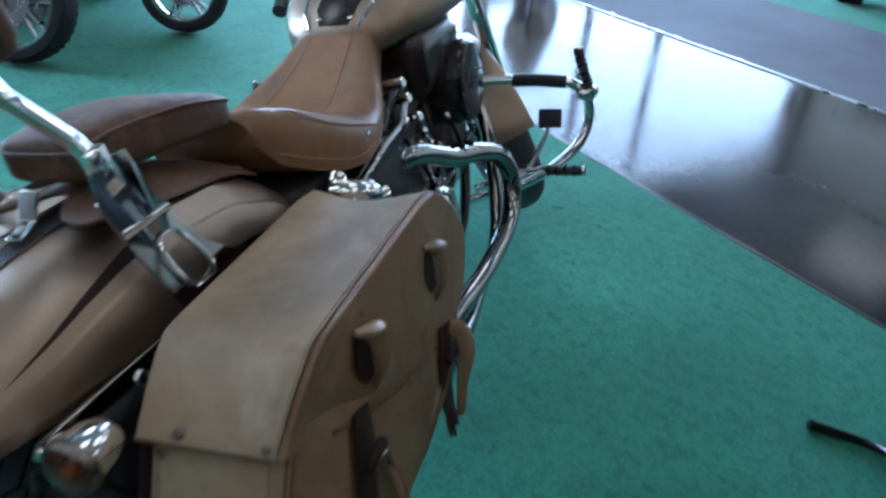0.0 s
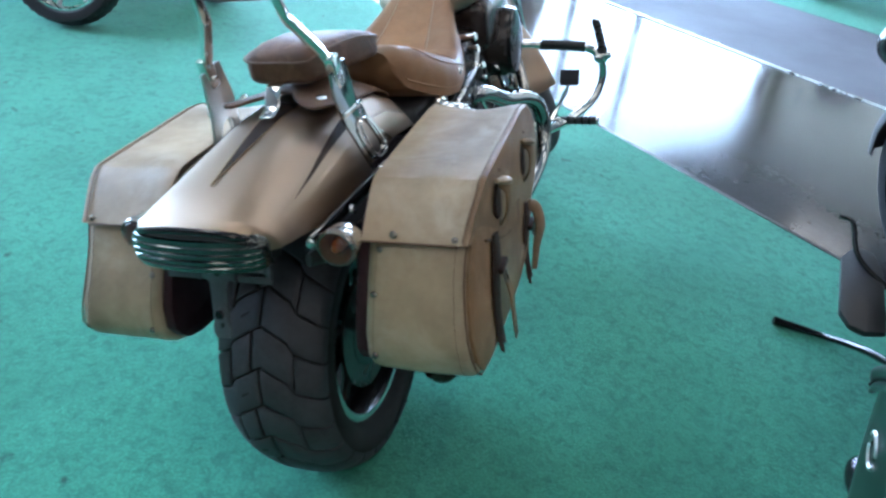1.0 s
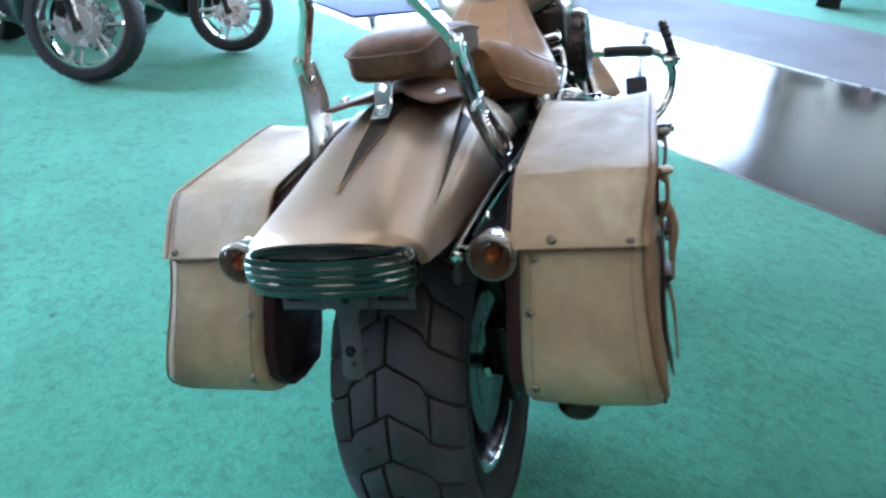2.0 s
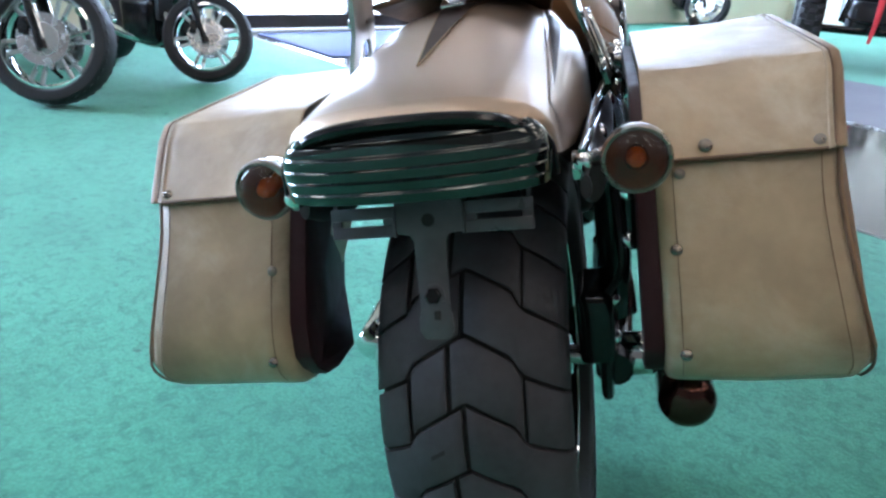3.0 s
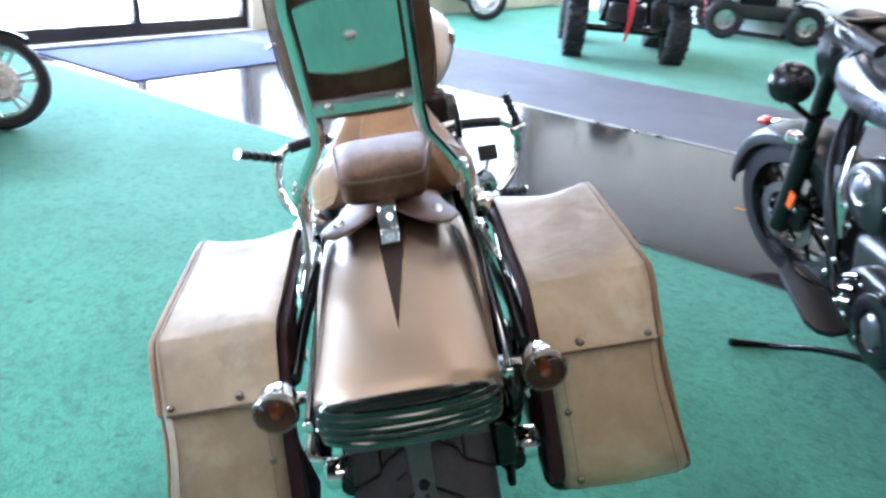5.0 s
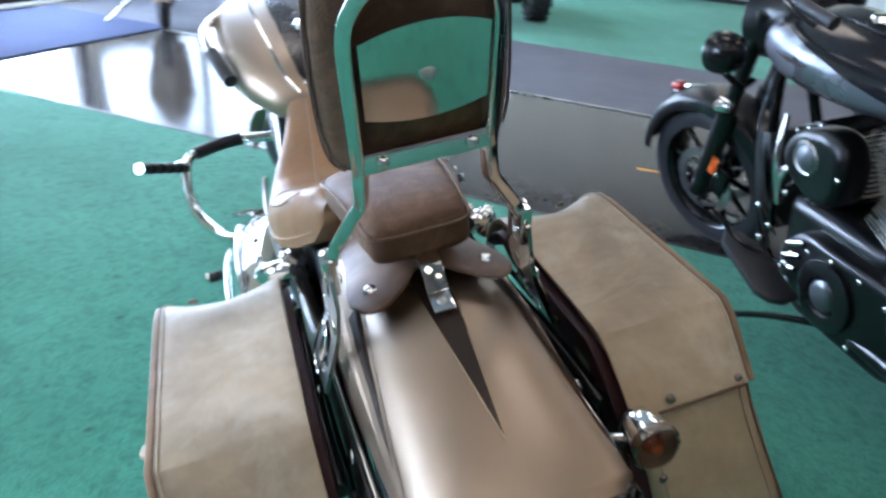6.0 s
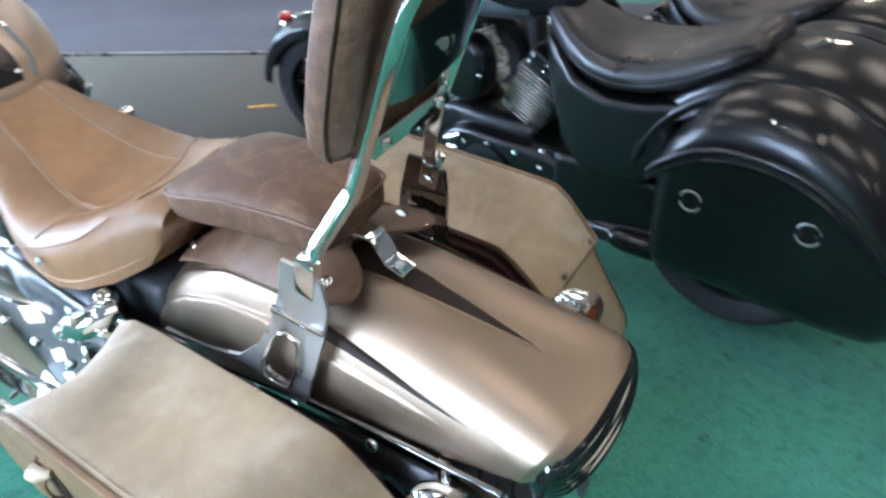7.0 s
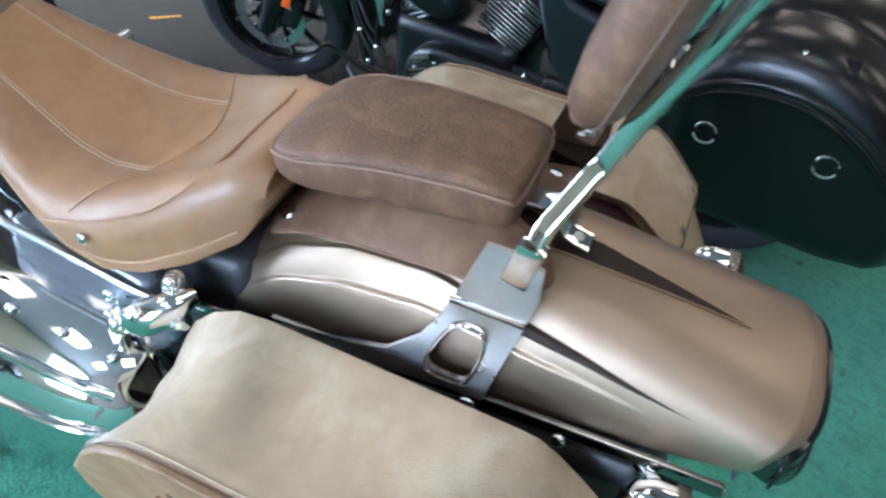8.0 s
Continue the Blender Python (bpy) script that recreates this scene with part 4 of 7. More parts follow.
seat = part("rider_seat", saddle(), SEAT_SIDE, bike, "dished tan leather rider's seat", 55)
INS = lambda y: 0.355 + 0.05 * max(0.0, (y - 0.88) / 0.12)
rear_seam = lambda q: 0.636 + 0.058 * (abs(q) / 0.58) ** 1.5
ins = loft([[seat_at(rear_seam(q) + (1.045 - rear_seam(q)) * k / 40, INS(rear_seam(q) + (1.045 - rear_seam(q)) * k / 40) * q / 0.355, 0.0010) for k in range(41)] for q in np.linspace(-0.355, 0.355, 19)], closed=False)
part("insert", ins, SEAT_TAN, seat, "smooth tan seat insert")
for s in (-1, 1):
    part("piping", tube([seat_at(y, s * INS(y), 0.0005) for y in np.linspace(rear_seam(0.355), 1.045, 16)], 0.0015, 6, 3), PIPING, seat)
    part("stitching", tube([seat_at(y, s * (INS(y) + 0.03), 0.0003) for y in np.linspace(rear_seam(0.37), 1.04, 16)], 0.0008, 6, 3), STITCH, seat)
    part("piping", tube([seat_at(y, s * q, 0.0012) for y, q in ((0.84, 0.99), (0.78, 0.97), (0.73, 0.85), (0.68, 0.79), (0.61, 0.77), (0.56, 0.70), (0.546, 0.45), (0.55, 0.2), (0.552, 0.0))], 0.0019, 6, 5), PIPING, seat)
    part("piping", tube([seat_at(y, s * 0.985, 0.0) for y in np.linspace(0.50, 0.95, 12)], 0.0022, 6, 3), PIPING, seat)
    part("rivet", dome((s * 0.203, 0.694, 0.783), 0.008, (s, 0, 0.15), 0.5, 14), CHROME, seat)
part("piping", tube([seat_at(rear_seam(q), q, 0.0006) for q in np.linspace(-0.78, 0.78, 26)], 0.0014, 6, 3), PIPING, seat)

# ---- fuel tank
TK = [(1.00, 0.884, 0.03, 0.02), (1.015, 0.886, 0.095, 0.040), (1.05, 0.900, 0.140, 0.058), (1.13, 0.920, 0.182, 0.074), (1.23, 0.938, 0.216, 0.084), (1.35, 0.958, 0.240, 0.092),
      (1.48, 0.974, 0.246, 0.096), (1.60, 0.986, 0.225, 0.092), (1.70, 0.992, 0.165, 0.076), (1.76, 0.995, 0.07, 0.04)]
tank = part("fuel_tank", loft([superring((0, y, z), hw, hh, 36, 2.5) for y, z, hw, hh in TK]), BRONZE, bike, "satin bronze teardrop fuel tank", 60)
con = [(y, z + hh + 0.004) for y, z, hw, hh in TK[1:-1]]
rows = [[(x * w, y, z - 0.014 * (x / 1.0) ** 2 - 0.004 * (abs(x) == 1)) for x in (-1, -0.8, -0.4, 0, 0.4, 0.8, 1)] for (y, z), w in zip(con, (0.062, 0.082, 0.094, 0.104, 0.112, 0.116, 0.105, 0.070))]
part("console", loft([r + [(p[0], p[1], p[2] - 0.03) for p in r[::-1]] for r in rows]), BROWN_BLACK, tank, "glossy dark console strip along the tank")
for s in (-1, 1):
    part("trim", tube([(s * w, y, z - 0.010) for (y, z), w in zip(con, (0.062, 0.082, 0.094, 0.104, 0.112, 0.116, 0.105, 0.070))], 0.0045, 8, 4), CHROME, tank)
    part("console_screw", dome((s * 0.040, 1.03, 0.938), 0.007, (0, -0.3, 0.9), 0.6), CHROME, tank)
    part("badge", box((s * 0.239, 1.36, 0.975), (0.008, 0.10, 0.03), 0.003), CHROME, tank)
part("filler_cap", lathe([(0.0, 0.02), (0.022, 0.018), (0.03, 0.010), (0.03, 0.0)], 24, Matrix.Translation((0.005, 1.235, 1.022))), CHROME, tank)

# ---- saddlebags
BP = [(-0.090, 0.466), (-0.104, 0.492), (-0.096, 0.54), (-0.066, 0.60), (-0.038, 0.65), (-0.014, 0.692), (0.018, 0.724), (0.050, 0.752), (0.074, 0.767), (0.090, 0.769), (0.14, 0.770), (0.19, 0.771), (0.25, 0.772), (0.30, 0.774), (0.35, 0.776), (0.398, 0.778), (0.444, 0.773),
      (0.486, 0.748), (0.522, 0.710), (0.550, 0.66), (0.556, 0.61), (0.535, 0.565), (0.46, 0.515), (0.36, 0.462), (0.26, 0.425), (0.16, 0.412), (0.05, 0.420), (-0.03, 0.432), (-0.068, 0.444)]


def bag_waist(z):
    """How far the outer edge draws in at a height."""
    return 0.006 * math.exp(-((z - 0.645) / 0.05) ** 2) - 0.021 * math.exp(-((z - 0.47) / 0.07) ** 2)


def bag_taper(bm):
    """The inner face draws away from the wheel towards the lower front."""
    for v in bm.verts:
        low = min(1.0, max(0.0, (0.70 - v.co.z) / 0.12))
        v.co.x += low * max(0.0, v.co.y - 0.04) * 0.42 * max(0.0, (0.36 - v.co.x) / 0.16)


def hem_in(bm):
    """The flap's rear hem lies against the bag."""
    for v in bm.verts:
        if v.co.x > 0.36 and v.co.y < 0.12:
            v.co.x -= 0.013 * min(1.0, max(0.0, (0.765 - v.co.z) / 0.06)) * min(1.0, (0.12 - v.co.y) / 0.08)


def soft_leather(bm, s):
    """Sag and dents of the soft leather, and the hollow at the flap's front end."""
    across = [e for e in bm.edges if abs(e.verts[0].co.x - e.verts[1].co.x) > 0.1]
    bmesh.ops.subdivide_edges(bm, edges=across, cuts=7, use_grid_fill=True)
    for v in bm.verts:
        x, y, z = v.co
        u = min(1.0, max(0.0, (x - 0.215) / 0.19))
        v.co.y -= 0.030 * math.sin(math.pi * u) * min(1.0, max(0.0, (y - 0.36) / 0.09)) * min(1.0, max(0.0, (z - 0.60) / 0.08))
        hump = math.sin(math.pi * u) * min(1.0, max(0.0, (z - 0.70) / 0.05))
        v.co.z += hump * (0.0045 * noise.noise((x * 14, y * 9, 3.0 * s)) - 0.0015)
        v.co.y -= math.sin(math.pi * u) * min(1.0, max(0.0, (0.06 - y) / 0.08)) * 0.004 * noise.noise((x * 11, z * 10, 7.0 * s))


def saddlebag(s):
    body = prism([(y, z) for y, z in BP], "x", 0.218, 0.404, 0.024, 3)
    soft_leather(body, s)
    bag_taper(body)
    for v in body.verts:
        # a waist below the flap, fuller towards the bottom
        waist = bag_waist(v.co.z)
        v.co.x -= waist * max(0, (v.co.x - 0.315) / 0.1)
        # soft bulge of the outer face
        if v.co.x > 0.39:
            q = (v.co.y - 0.23) / 0.34
            w = (v.co.z - 0.57) / 0.2
            v.co.x += 0.003 * max(0, 1 - q * q) * max(0, 1 - w * w)
    if s < 0:
        flip(body)
    label = "weathered tan leather saddlebag with a riveted flap and buckled straps"
    bag = part("saddlebag", body, BAG, bike, label, 50)
    # outer side: a browner panel, darkened for shade, with a dark welt round it
    mid = Vector((0.25, 0.60))
    shape = [mid + (Vector(p) - mid) * 0.955 for p in BP]
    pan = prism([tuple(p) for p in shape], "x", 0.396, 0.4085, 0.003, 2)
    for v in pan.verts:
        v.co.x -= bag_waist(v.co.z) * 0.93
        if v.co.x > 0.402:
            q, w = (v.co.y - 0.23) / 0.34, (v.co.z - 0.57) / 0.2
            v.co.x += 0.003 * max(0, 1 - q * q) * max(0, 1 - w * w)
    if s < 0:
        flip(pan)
    part("side_panel", pan, BAG_SIDE_SHADED, bag, "tan-brown leather side panel, darkened for shade")
    part("welt", tube([(s * (0.4030 - bag_waist(p.y) * 0.93), p.x, p.y) for p in [mid + (Vector(q) - mid) * 0.978 for q in BP + BP[:1]]], 0.0017, 6, 2), BAG_EDGE, bag, "dark leather welt")
    # flap over the top, rear and front
    top = BP[5:20]
    cen = Vector((0.25, 0.60))
    out = [Vector(p) + (Vector(p) - cen).normalized() * 0.008 for p in top]
    first = out[0] + Vector((-0.004, -0.004))
    out = [first] + out
    inn = [p - (p - cen).normalized() * 0.005 for p in out]
    fl = prism([tuple(p) for p in out] + [tuple(p) for p in inn[::-1]], "x", 0.210, 0.408, 0.0022, 2)
    soft_leather(fl, s)
    hem_in(fl)
    if s < 0:
        flip(fl)
    flap = part("flap", fl, BAG, bag, "tan leather flap folded over the bag", 24)
    # outer apron of the flap
    low = [(0.554, 0.62), (0.53, 0.572), (0.47, 0.548), (0.40, 0.545), (0.32, 0.556), (0.204, 0.590), (0.12, 0.626), (0.057, 0.658), (0.0, 0.682)]
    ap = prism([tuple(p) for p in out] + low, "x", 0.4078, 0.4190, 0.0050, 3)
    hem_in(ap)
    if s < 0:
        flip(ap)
    apron = part("apron", ap, BAG_SIDE_SHADED, flap, "tan-brown side of the flap, darkened for shade, with slits for the straps")
    part("hem", tube([(s * 0.4150, y, z) for y, z in low[1:-1]], 0.0030, 6, 4), BAG_EDGE, apron)
    edge = lambda p: 0.013 * min(1.0, max(0.0, (0.765 - p[1]) / 0.06)) * min(1.0, max(0.0, (0.12 - p[0]) / 0.08))
    part("piping", tube([(s * (0.4078 - edge(p)), p[0], p[1]) for p in out[1:]], 0.0010, 6, 4), BAG_EDGE, flap)
    part("stitching", tube([(s * (0.4020 - edge(p)), cen[0] + (p - cen)[0] * 1.003, cen[1] + (p - cen)[1] * 1.003) for p in out], 0.0009, 6, 2), STITCH, flap)
    part("hem", tube([(s * (x - edge(out[0]) * (x > 0.36)), out[0].x - 0.0005, out[0].y - 0.0005) for x in np.linspace(0.213, 0.400, 12)], 0.0024, 6, 2), BAG_EDGE, flap)
    # stitched seams down the rear face
    rear_face = [BP[5], BP[4], BP[3], BP[2], BP[1], BP[0]]
    for x in (0.237, 0.385):
        pts = [(s * (x - bag_waist(z) * max(0, (x - 0.315) / 0.1)), y - 0.0002, z) for y, z in rear_face]
        part("seam", tube(pts, 0.0005, 6, 4), BAG_EDGE, bag)
    back_in = prism([(0.22 + (y - 0.22) * 0.96, 0.58 + (z - 0.58) * 0.93) for y, z in BP], "x", 0.197, 0.2205, 0.006, 2)
    bag_taper(back_in)
    if s < 0:
        flip(back_in)
    part("backing", back_in, BAG_INNER, bag, "dark maroon backing of the bag")
    # rivets on the rear face
    for x, y, z, r in ((0.271, -0.012, 0.703, 0.0075), (0.381, -0.010, 0.698, 0.0065)):
        part("rivet", dome((s * x, y - 0.008, z), r, (0, -0.84, 0.54), 0.5, 14), RIVET, flap)
    for x, y, z, r in ((0.236, -0.062, 0.604, 0.0065), (0.240, -0.105, 0.502, 0.0065), (0.244, -0.026, 0.676, 0.006)):
        part("rivet", dome((s * x, y - 0.002, z), r, (0, -0.9, 0.4), 0.5, 14), RIVET, bag)
    part("rivet", dome((s * 0.372, 0.537, 0.722), 0.009, (0, 0.85, 0.5), 0.5, 14), RIVET, flap)
    # two long slits in the apron, each with a tan strap run through it
    for y, top in ((0.168, 0.728), (0.404, 0.712)):
        rim = [(y - 0.024 - 0.014 * math.sin(math.pi * k / 10) ** 0.8, top - 0.0070 * k) for k in range(11)]
        # a solid dark crescent on the apron draws the shade inside the slit
        part("slot", prism(rim + [(y - 0.004 + 0.004 * math.sin(math.pi * k / 6), top - 0.070 + 0.0700 * k / 6) for k in range(7)], "x", s * 0.4150, s * 0.4197), BAG_DARK, flap)
        part("curl", tube([(s * 0.421, y - 0.030, top + 0.010), (s * 0.431, y - 0.012, top + 0.004), (s * 0.432, y + 0.008, top - 0.004), (s * 0.423, y + 0.022, top - 0.010)], [0.006, 0.011, 0.011, 0.006], 10, 4, flat=0.7), BAG, flap, "rolled end of the strap")
        part("loop", tube([(s * 0.420, y + 0.002, top - 0.004), (s * 0.432, y + 0.006, top - 0.018), (s * 0.433, y + 0.009, top - 0.050), (s * 0.428, y + 0.008, top - 0.076), (s * 0.419, y + 0.006, top - 0.094)], 0.0175, 8, 5, flat=0.20, up=(1, 0, 0)), BAG_SIDE_SHADED, flap)
        part("pin", dome((s * 0.420, y - 0.004, top + 0.022), 0.004, (s, 0, 0.2)), BAG_EDGE, flap)
    # below the apron: a broad dark strap hanging askew, tan ends and a small buckle
    for y, z, long in ((0.110, 0.632, 1.0), (0.402, 0.556, 0.78)):
        at = lambda dx, dy, dz: (s * (0.4215 + dx), y + dy, z + dz * long)
        st = part("strap", tube([at(-0.003, 0.004, 0.010), at(0.001, -0.008, -0.030), at(0.001, -0.026, -0.085), at(0.003, -0.038, -0.145), at(0.012, -0.048, -0.200)], [0.023, 0.026, 0.026, 0.025, 0.017], 10, 5, flat=0.16, up=(1, 0, 0)), BAG_DARK, bag, "dark brown hanging leather strap")
        for dy, dz in ((-0.066, -0.196), (-0.050, -0.212), (-0.034, -0.200)):
            part("fringe", tube([at(0.006, dy + 0.006, dz + 0.030), at(0.010, dy + 0.001, dz + 0.008), at(0.014, dy - 0.002, dz - 0.012)], [0.007, 0.008, 0.004], 6, 3, flat=0.3, up=(1, 0, 0)), BAG_DARK, st)
        part("keeper", box(at(0.008, -0.002, -0.055), (0.014, 0.052, 0.012), 0.004), BAG_DARK, st)
        if y < 0.3:
            for dy, w in ((0.016, 0.007), (0.030, 0.005)):
                part("loose_end", tube([at(0.006, dy, -0.085), at(0.016, dy + 0.004, -0.130), at(0.020, dy + 0.002, -0.190), at(0.022, dy + 0.008, -0.245)], [w, w * 1.3, w, w * 0.5], 8, 4, flat=0.35, up=(1, 0, 0)), BAG_SIDE_SHADED, st, "tan strap end")
        else:
            part("tongue", tube([at(0.002, 0.012, 0.0), at(0.016, 0.026, -0.025), at(0.024, 0.024, -0.075), at(0.020, -0.004, -0.125), at(0.018, -0.028, -0.190)], [0.012, 0.019, 0.022, 0.015, 0.011], 10, 5, flat=0.40, up=(1, 0, 0)), BAG_SIDE_SHADED, st, "tan strap end curled outwards")
        part("buckle", tube([at(0.006, 0.012, -0.075), at(0.007, 0.028, -0.078), at(0.011, 0.026, -0.104), at(0.010, 0.010, -0.100), at(0.006, 0.012, -0.075)], 0.0022, 6, 1, smooth=False), RIVET, st)
        part("prong", tube([at(0.008, 0.019, -0.076), at(0.013, 0.018, -0.106)], 0.0018, 6, smooth=False), RIVET, st)
    if s < 0:
        bag.location.x = 0.003
    return bag


saddlebag(1)
saddlebag(-1)

# ---- engine, exhaust, controls
eng = part("engine", box((0, 1.12, 0.42), (0.26, 0.46, 0.30), 0.06, 4), BLACK_METAL, bike, "black and chrome V-twin engine")
for dy, tilt in ((-0.105, 24), (0.105, -24)):
    m = Matrix.Translation((0, 1.14 + dy, 0.54)) @ Matrix.Rotation(radians(tilt), 4, "X")
    for k in range(9):
        b = box((0, 0, 0.03 + k * 0.019), (0.19, 0.15, 0.008), 0.003)
        bmesh.ops.transform(b, matrix=m, verts=b.verts)
        part("cooling_fin", b, BLACK_METAL, eng)
    core = cyl((0, 0, 0), (0, 0, 0.19), 0.065, 20)
    bmesh.ops.transform(core, matrix=m, verts=core.verts)
    part("cylinder", core, BLACK_METAL, eng)
    rc = box((0, 0, 0.225), (0.185, 0.14, 0.055), 0.02, 3)
    bmesh.ops.transform(rc, matrix=m, verts=rc.verts)
    part("rocker_cover", rc, CHROME, eng)
    for s in (-1, 1):
        for q in (-0.05, 0.05):
            part("bolt", dome(m @ Vector((s * 0.075, q, 0.252)), 0.008, m.to_3x3() @ Vector((0, 0, 1)), 0.7), CHROME, eng)
    for q in (0.035, 0.075):
        part("pushrod_tube", cyl(m @ Vector((0.105, -q if tilt > 0 else q, -0.08)), m @ Vector((0.10, (-q if tilt > 0 else q) * 0.6, 0.19)), 0.012, 12), CHROME, eng)
ax = Matrix.Translation((0.180, 1.32, 0.70)) @ Matrix.Rotation(radians(90), 4, "Y")
part("air_cleaner", lathe([(0.0, -0.07), (0.10, -0.07), (0.112, -0.055), (0.112, 0.02), (0.10, 0.04), (0.05, 0.048), (0.0, 0.048)], 36, ax), BROWN_BLACK, eng, "large dark round air cleaner")
part("air_cleaner_ring", lathe([(0.098, 0.041), (0.104, 0.038), (0.108, 0.03)], 36, ax), BLACK_METAL, eng)
part("engine_case", box((0.0, 1.18, 0.60), (0.29, 0.52, 0.42), 0.05, 3), BROWN_BLACK, eng)
part("intake_cover", box((0.11, 1.22, 0.80), (0.15, 0.30, 0.16), 0.05, 4), BROWN_BLACK, eng, "brown-black intake cover under the tank")
part("oil_tank", box((0.10, 0.86, 0.60), (0.12, 0.18, 0.22), 0.04, 3), BLACK_METAL, eng)
rnd = random.Random(5)
for k in range(26):
    y, z = rnd.uniform(0.82, 1.46), rnd.uniform(0.36, 0.74)
    part("bolt", dome((0.148 + rnd.uniform(0, 0.03), y, z), rnd.uniform(0.006, 0.013), (1, rnd.uniform(-0.4, 0.2), rnd.uniform(0.0, 0.8)), 0.8, 8), CHROME, eng)
for k in range(7):
    y, z = 0.90 + 0.085 * k, 0.42 + 0.03 * (k % 3)
    part("oil_line", tube([(0.13, y, z), (0.185 + 0.01 * (k % 2), y + 0.02, z + 0.08), (0.15, y + 0.05 * (k % 3 - 1), z + 0.22)], 0.006 + 0.002 * (k % 2), 8, 5), CHROME if k % 2 else BLACK_METAL, eng)
for y, z in ((0.95, 0.80), (0.97, 0.76), (1.02, 0.70)):
    part("seat_bolt", cyl((0.13, y, z), (0.185, y - 0.01, z + 0.01), 0.012, 10, bev=0.003), CHROME, eng)
cx = Matrix.Translation((0.14, 1.05, 0.40)) @ Matrix.Rotation(radians(90), 4, "Y")
part("cam_cover", lathe([(0.0, 0.075), (0.07, 0.07), (0.10, 0.055), (0.115, 0.03), (0.115, 0.0)], 36, cx), CHROME, eng)
for k in range(8):
    a = 2 * math.pi * k / 8
    part("bolt", dome((0.195, 1.05 + 0.1 * math.cos(a), 0.40 + 0.1 * math.sin(a)), 0.008, (1, 0, 0), 0.7), CHROME, eng)
# primary cover on the other side: a long rounded chrome case
part("battery_box", box((0, 0.70, 0.60), (0.27, 0.40, 0.30), 0.03, 3), BLACK_PLASTIC, bike)
pc = loft([superring((-0.190, y, 0.435), hw * 1.50, hh * 1.10, 56, 1.95) for y, hw, hh in ((0.60, 0.02, 0.03), (0.615, 0.06, 0.085), (0.65, 0.088, 0.125), (0.72, 0.105, 0.155), (0.85, 0.112, 0.170), (1.0, 0.112, 0.172), (1.13, 0.105, 0.155), (1.20, 0.085, 0.12), (1.235, 0.055, 0.08), (1.25, 0.02, 0.03))])
part("primary_cover", pc, CHROME, eng, "large polished chrome primary cover", 60)
for a in (132, 158):
    ca, sa = abs(math.cos(radians(a))) ** (2 / 1.95), math.sin(radians(a)) ** (2 / 1.95)
    part("primary_rib", tube([(-0.190 - hw * ca, y, 0.435 + hh * sa) for y, hw, hh in ((0.66, 0.136, 0.142), (0.72, 0.157, 0.170), (0.85, 0.168, 0.187), (1.0, 0.168, 0.189), (1.13, 0.157, 0.170), (1.19, 0.132, 0.137))], 0.009, 10, 5), CHROME, eng)
for y, hw, hh in ((0.68, 0.145, 0.155), (0.76, 0.162, 0.178), (0.85, 0.168, 0.187), (0.94, 0.168, 0.188), (1.03, 0.167, 0.188), (1.12, 0.158, 0.171)):
    for a in (112,):
        ca, sa = math.cos(radians(a)), math.sin(radians(a))
        part("bolt", dome((-0.190 - hw * abs(ca) ** (2 / 1.95), y, 0.435 + hh * sa ** (2 / 1.95)), 0.010, (ca, 0, sa), 0.8), CHROME, eng)
for s in (-1, 1):
    sc = prism([(0.62, 0.715), (0.60, 0.60), (0.64, 0.545), (0.86, 0.545), (0.90, 0.62), (0.86, 0.735), (0.74, 0.745)], "x", 0.150, 0.195, 0.02, 3)
    if s < 0:
        flip(sc)
    part("side_cover", sc, GREY_COVER if s < 0 else BLACK_METAL, bike, "glossy grey side cover" if s < 0 else "glossy black side cover")
    part("cover_rim", tube([(s * 0.196, 0.61, 0.700), (s * 0.200, 0.66, 0.712), (s * 0.203, 0.76, 0.735), (s * 0.200, 0.86, 0.745), (s * 0.190, 0.92, 0.77)], 0.006, 8, 5), STEEL, bike)
    for yy, zz in ((0.70, 0.66), (0.72, 0.60)):
        part("cover_bolt", dome((s * 0.196, yy, zz), 0.010, (s, 0, 0.2), 0.7), CHROME, bike)
    part("frame_rail", tube([(s * 0.075, 1.64, 0.90), (s * 0.10, 1.40, 0.83), (s * 0.13, 1.0, 0.78), (s * 0.165, 0.75, 0.70), (s * 0.185, 0.62, 0.66)], 0.018, 12, 6), BLACK_METAL if s < 0 else BROWN_BLACK, bike)
    part("down_tube", tube([(s * 0.04, 1.66, 0.85), (s * 0.09, 1.55, 0.55), (s * 0.12, 1.42, 0.30), (s * 0.13, 1.2, 0.22), (s * 0.13, 0.7, 0.23), (s * 0.14, 0.6, 0.36)], 0.017, 12, 6), BLACK_METAL, bike)
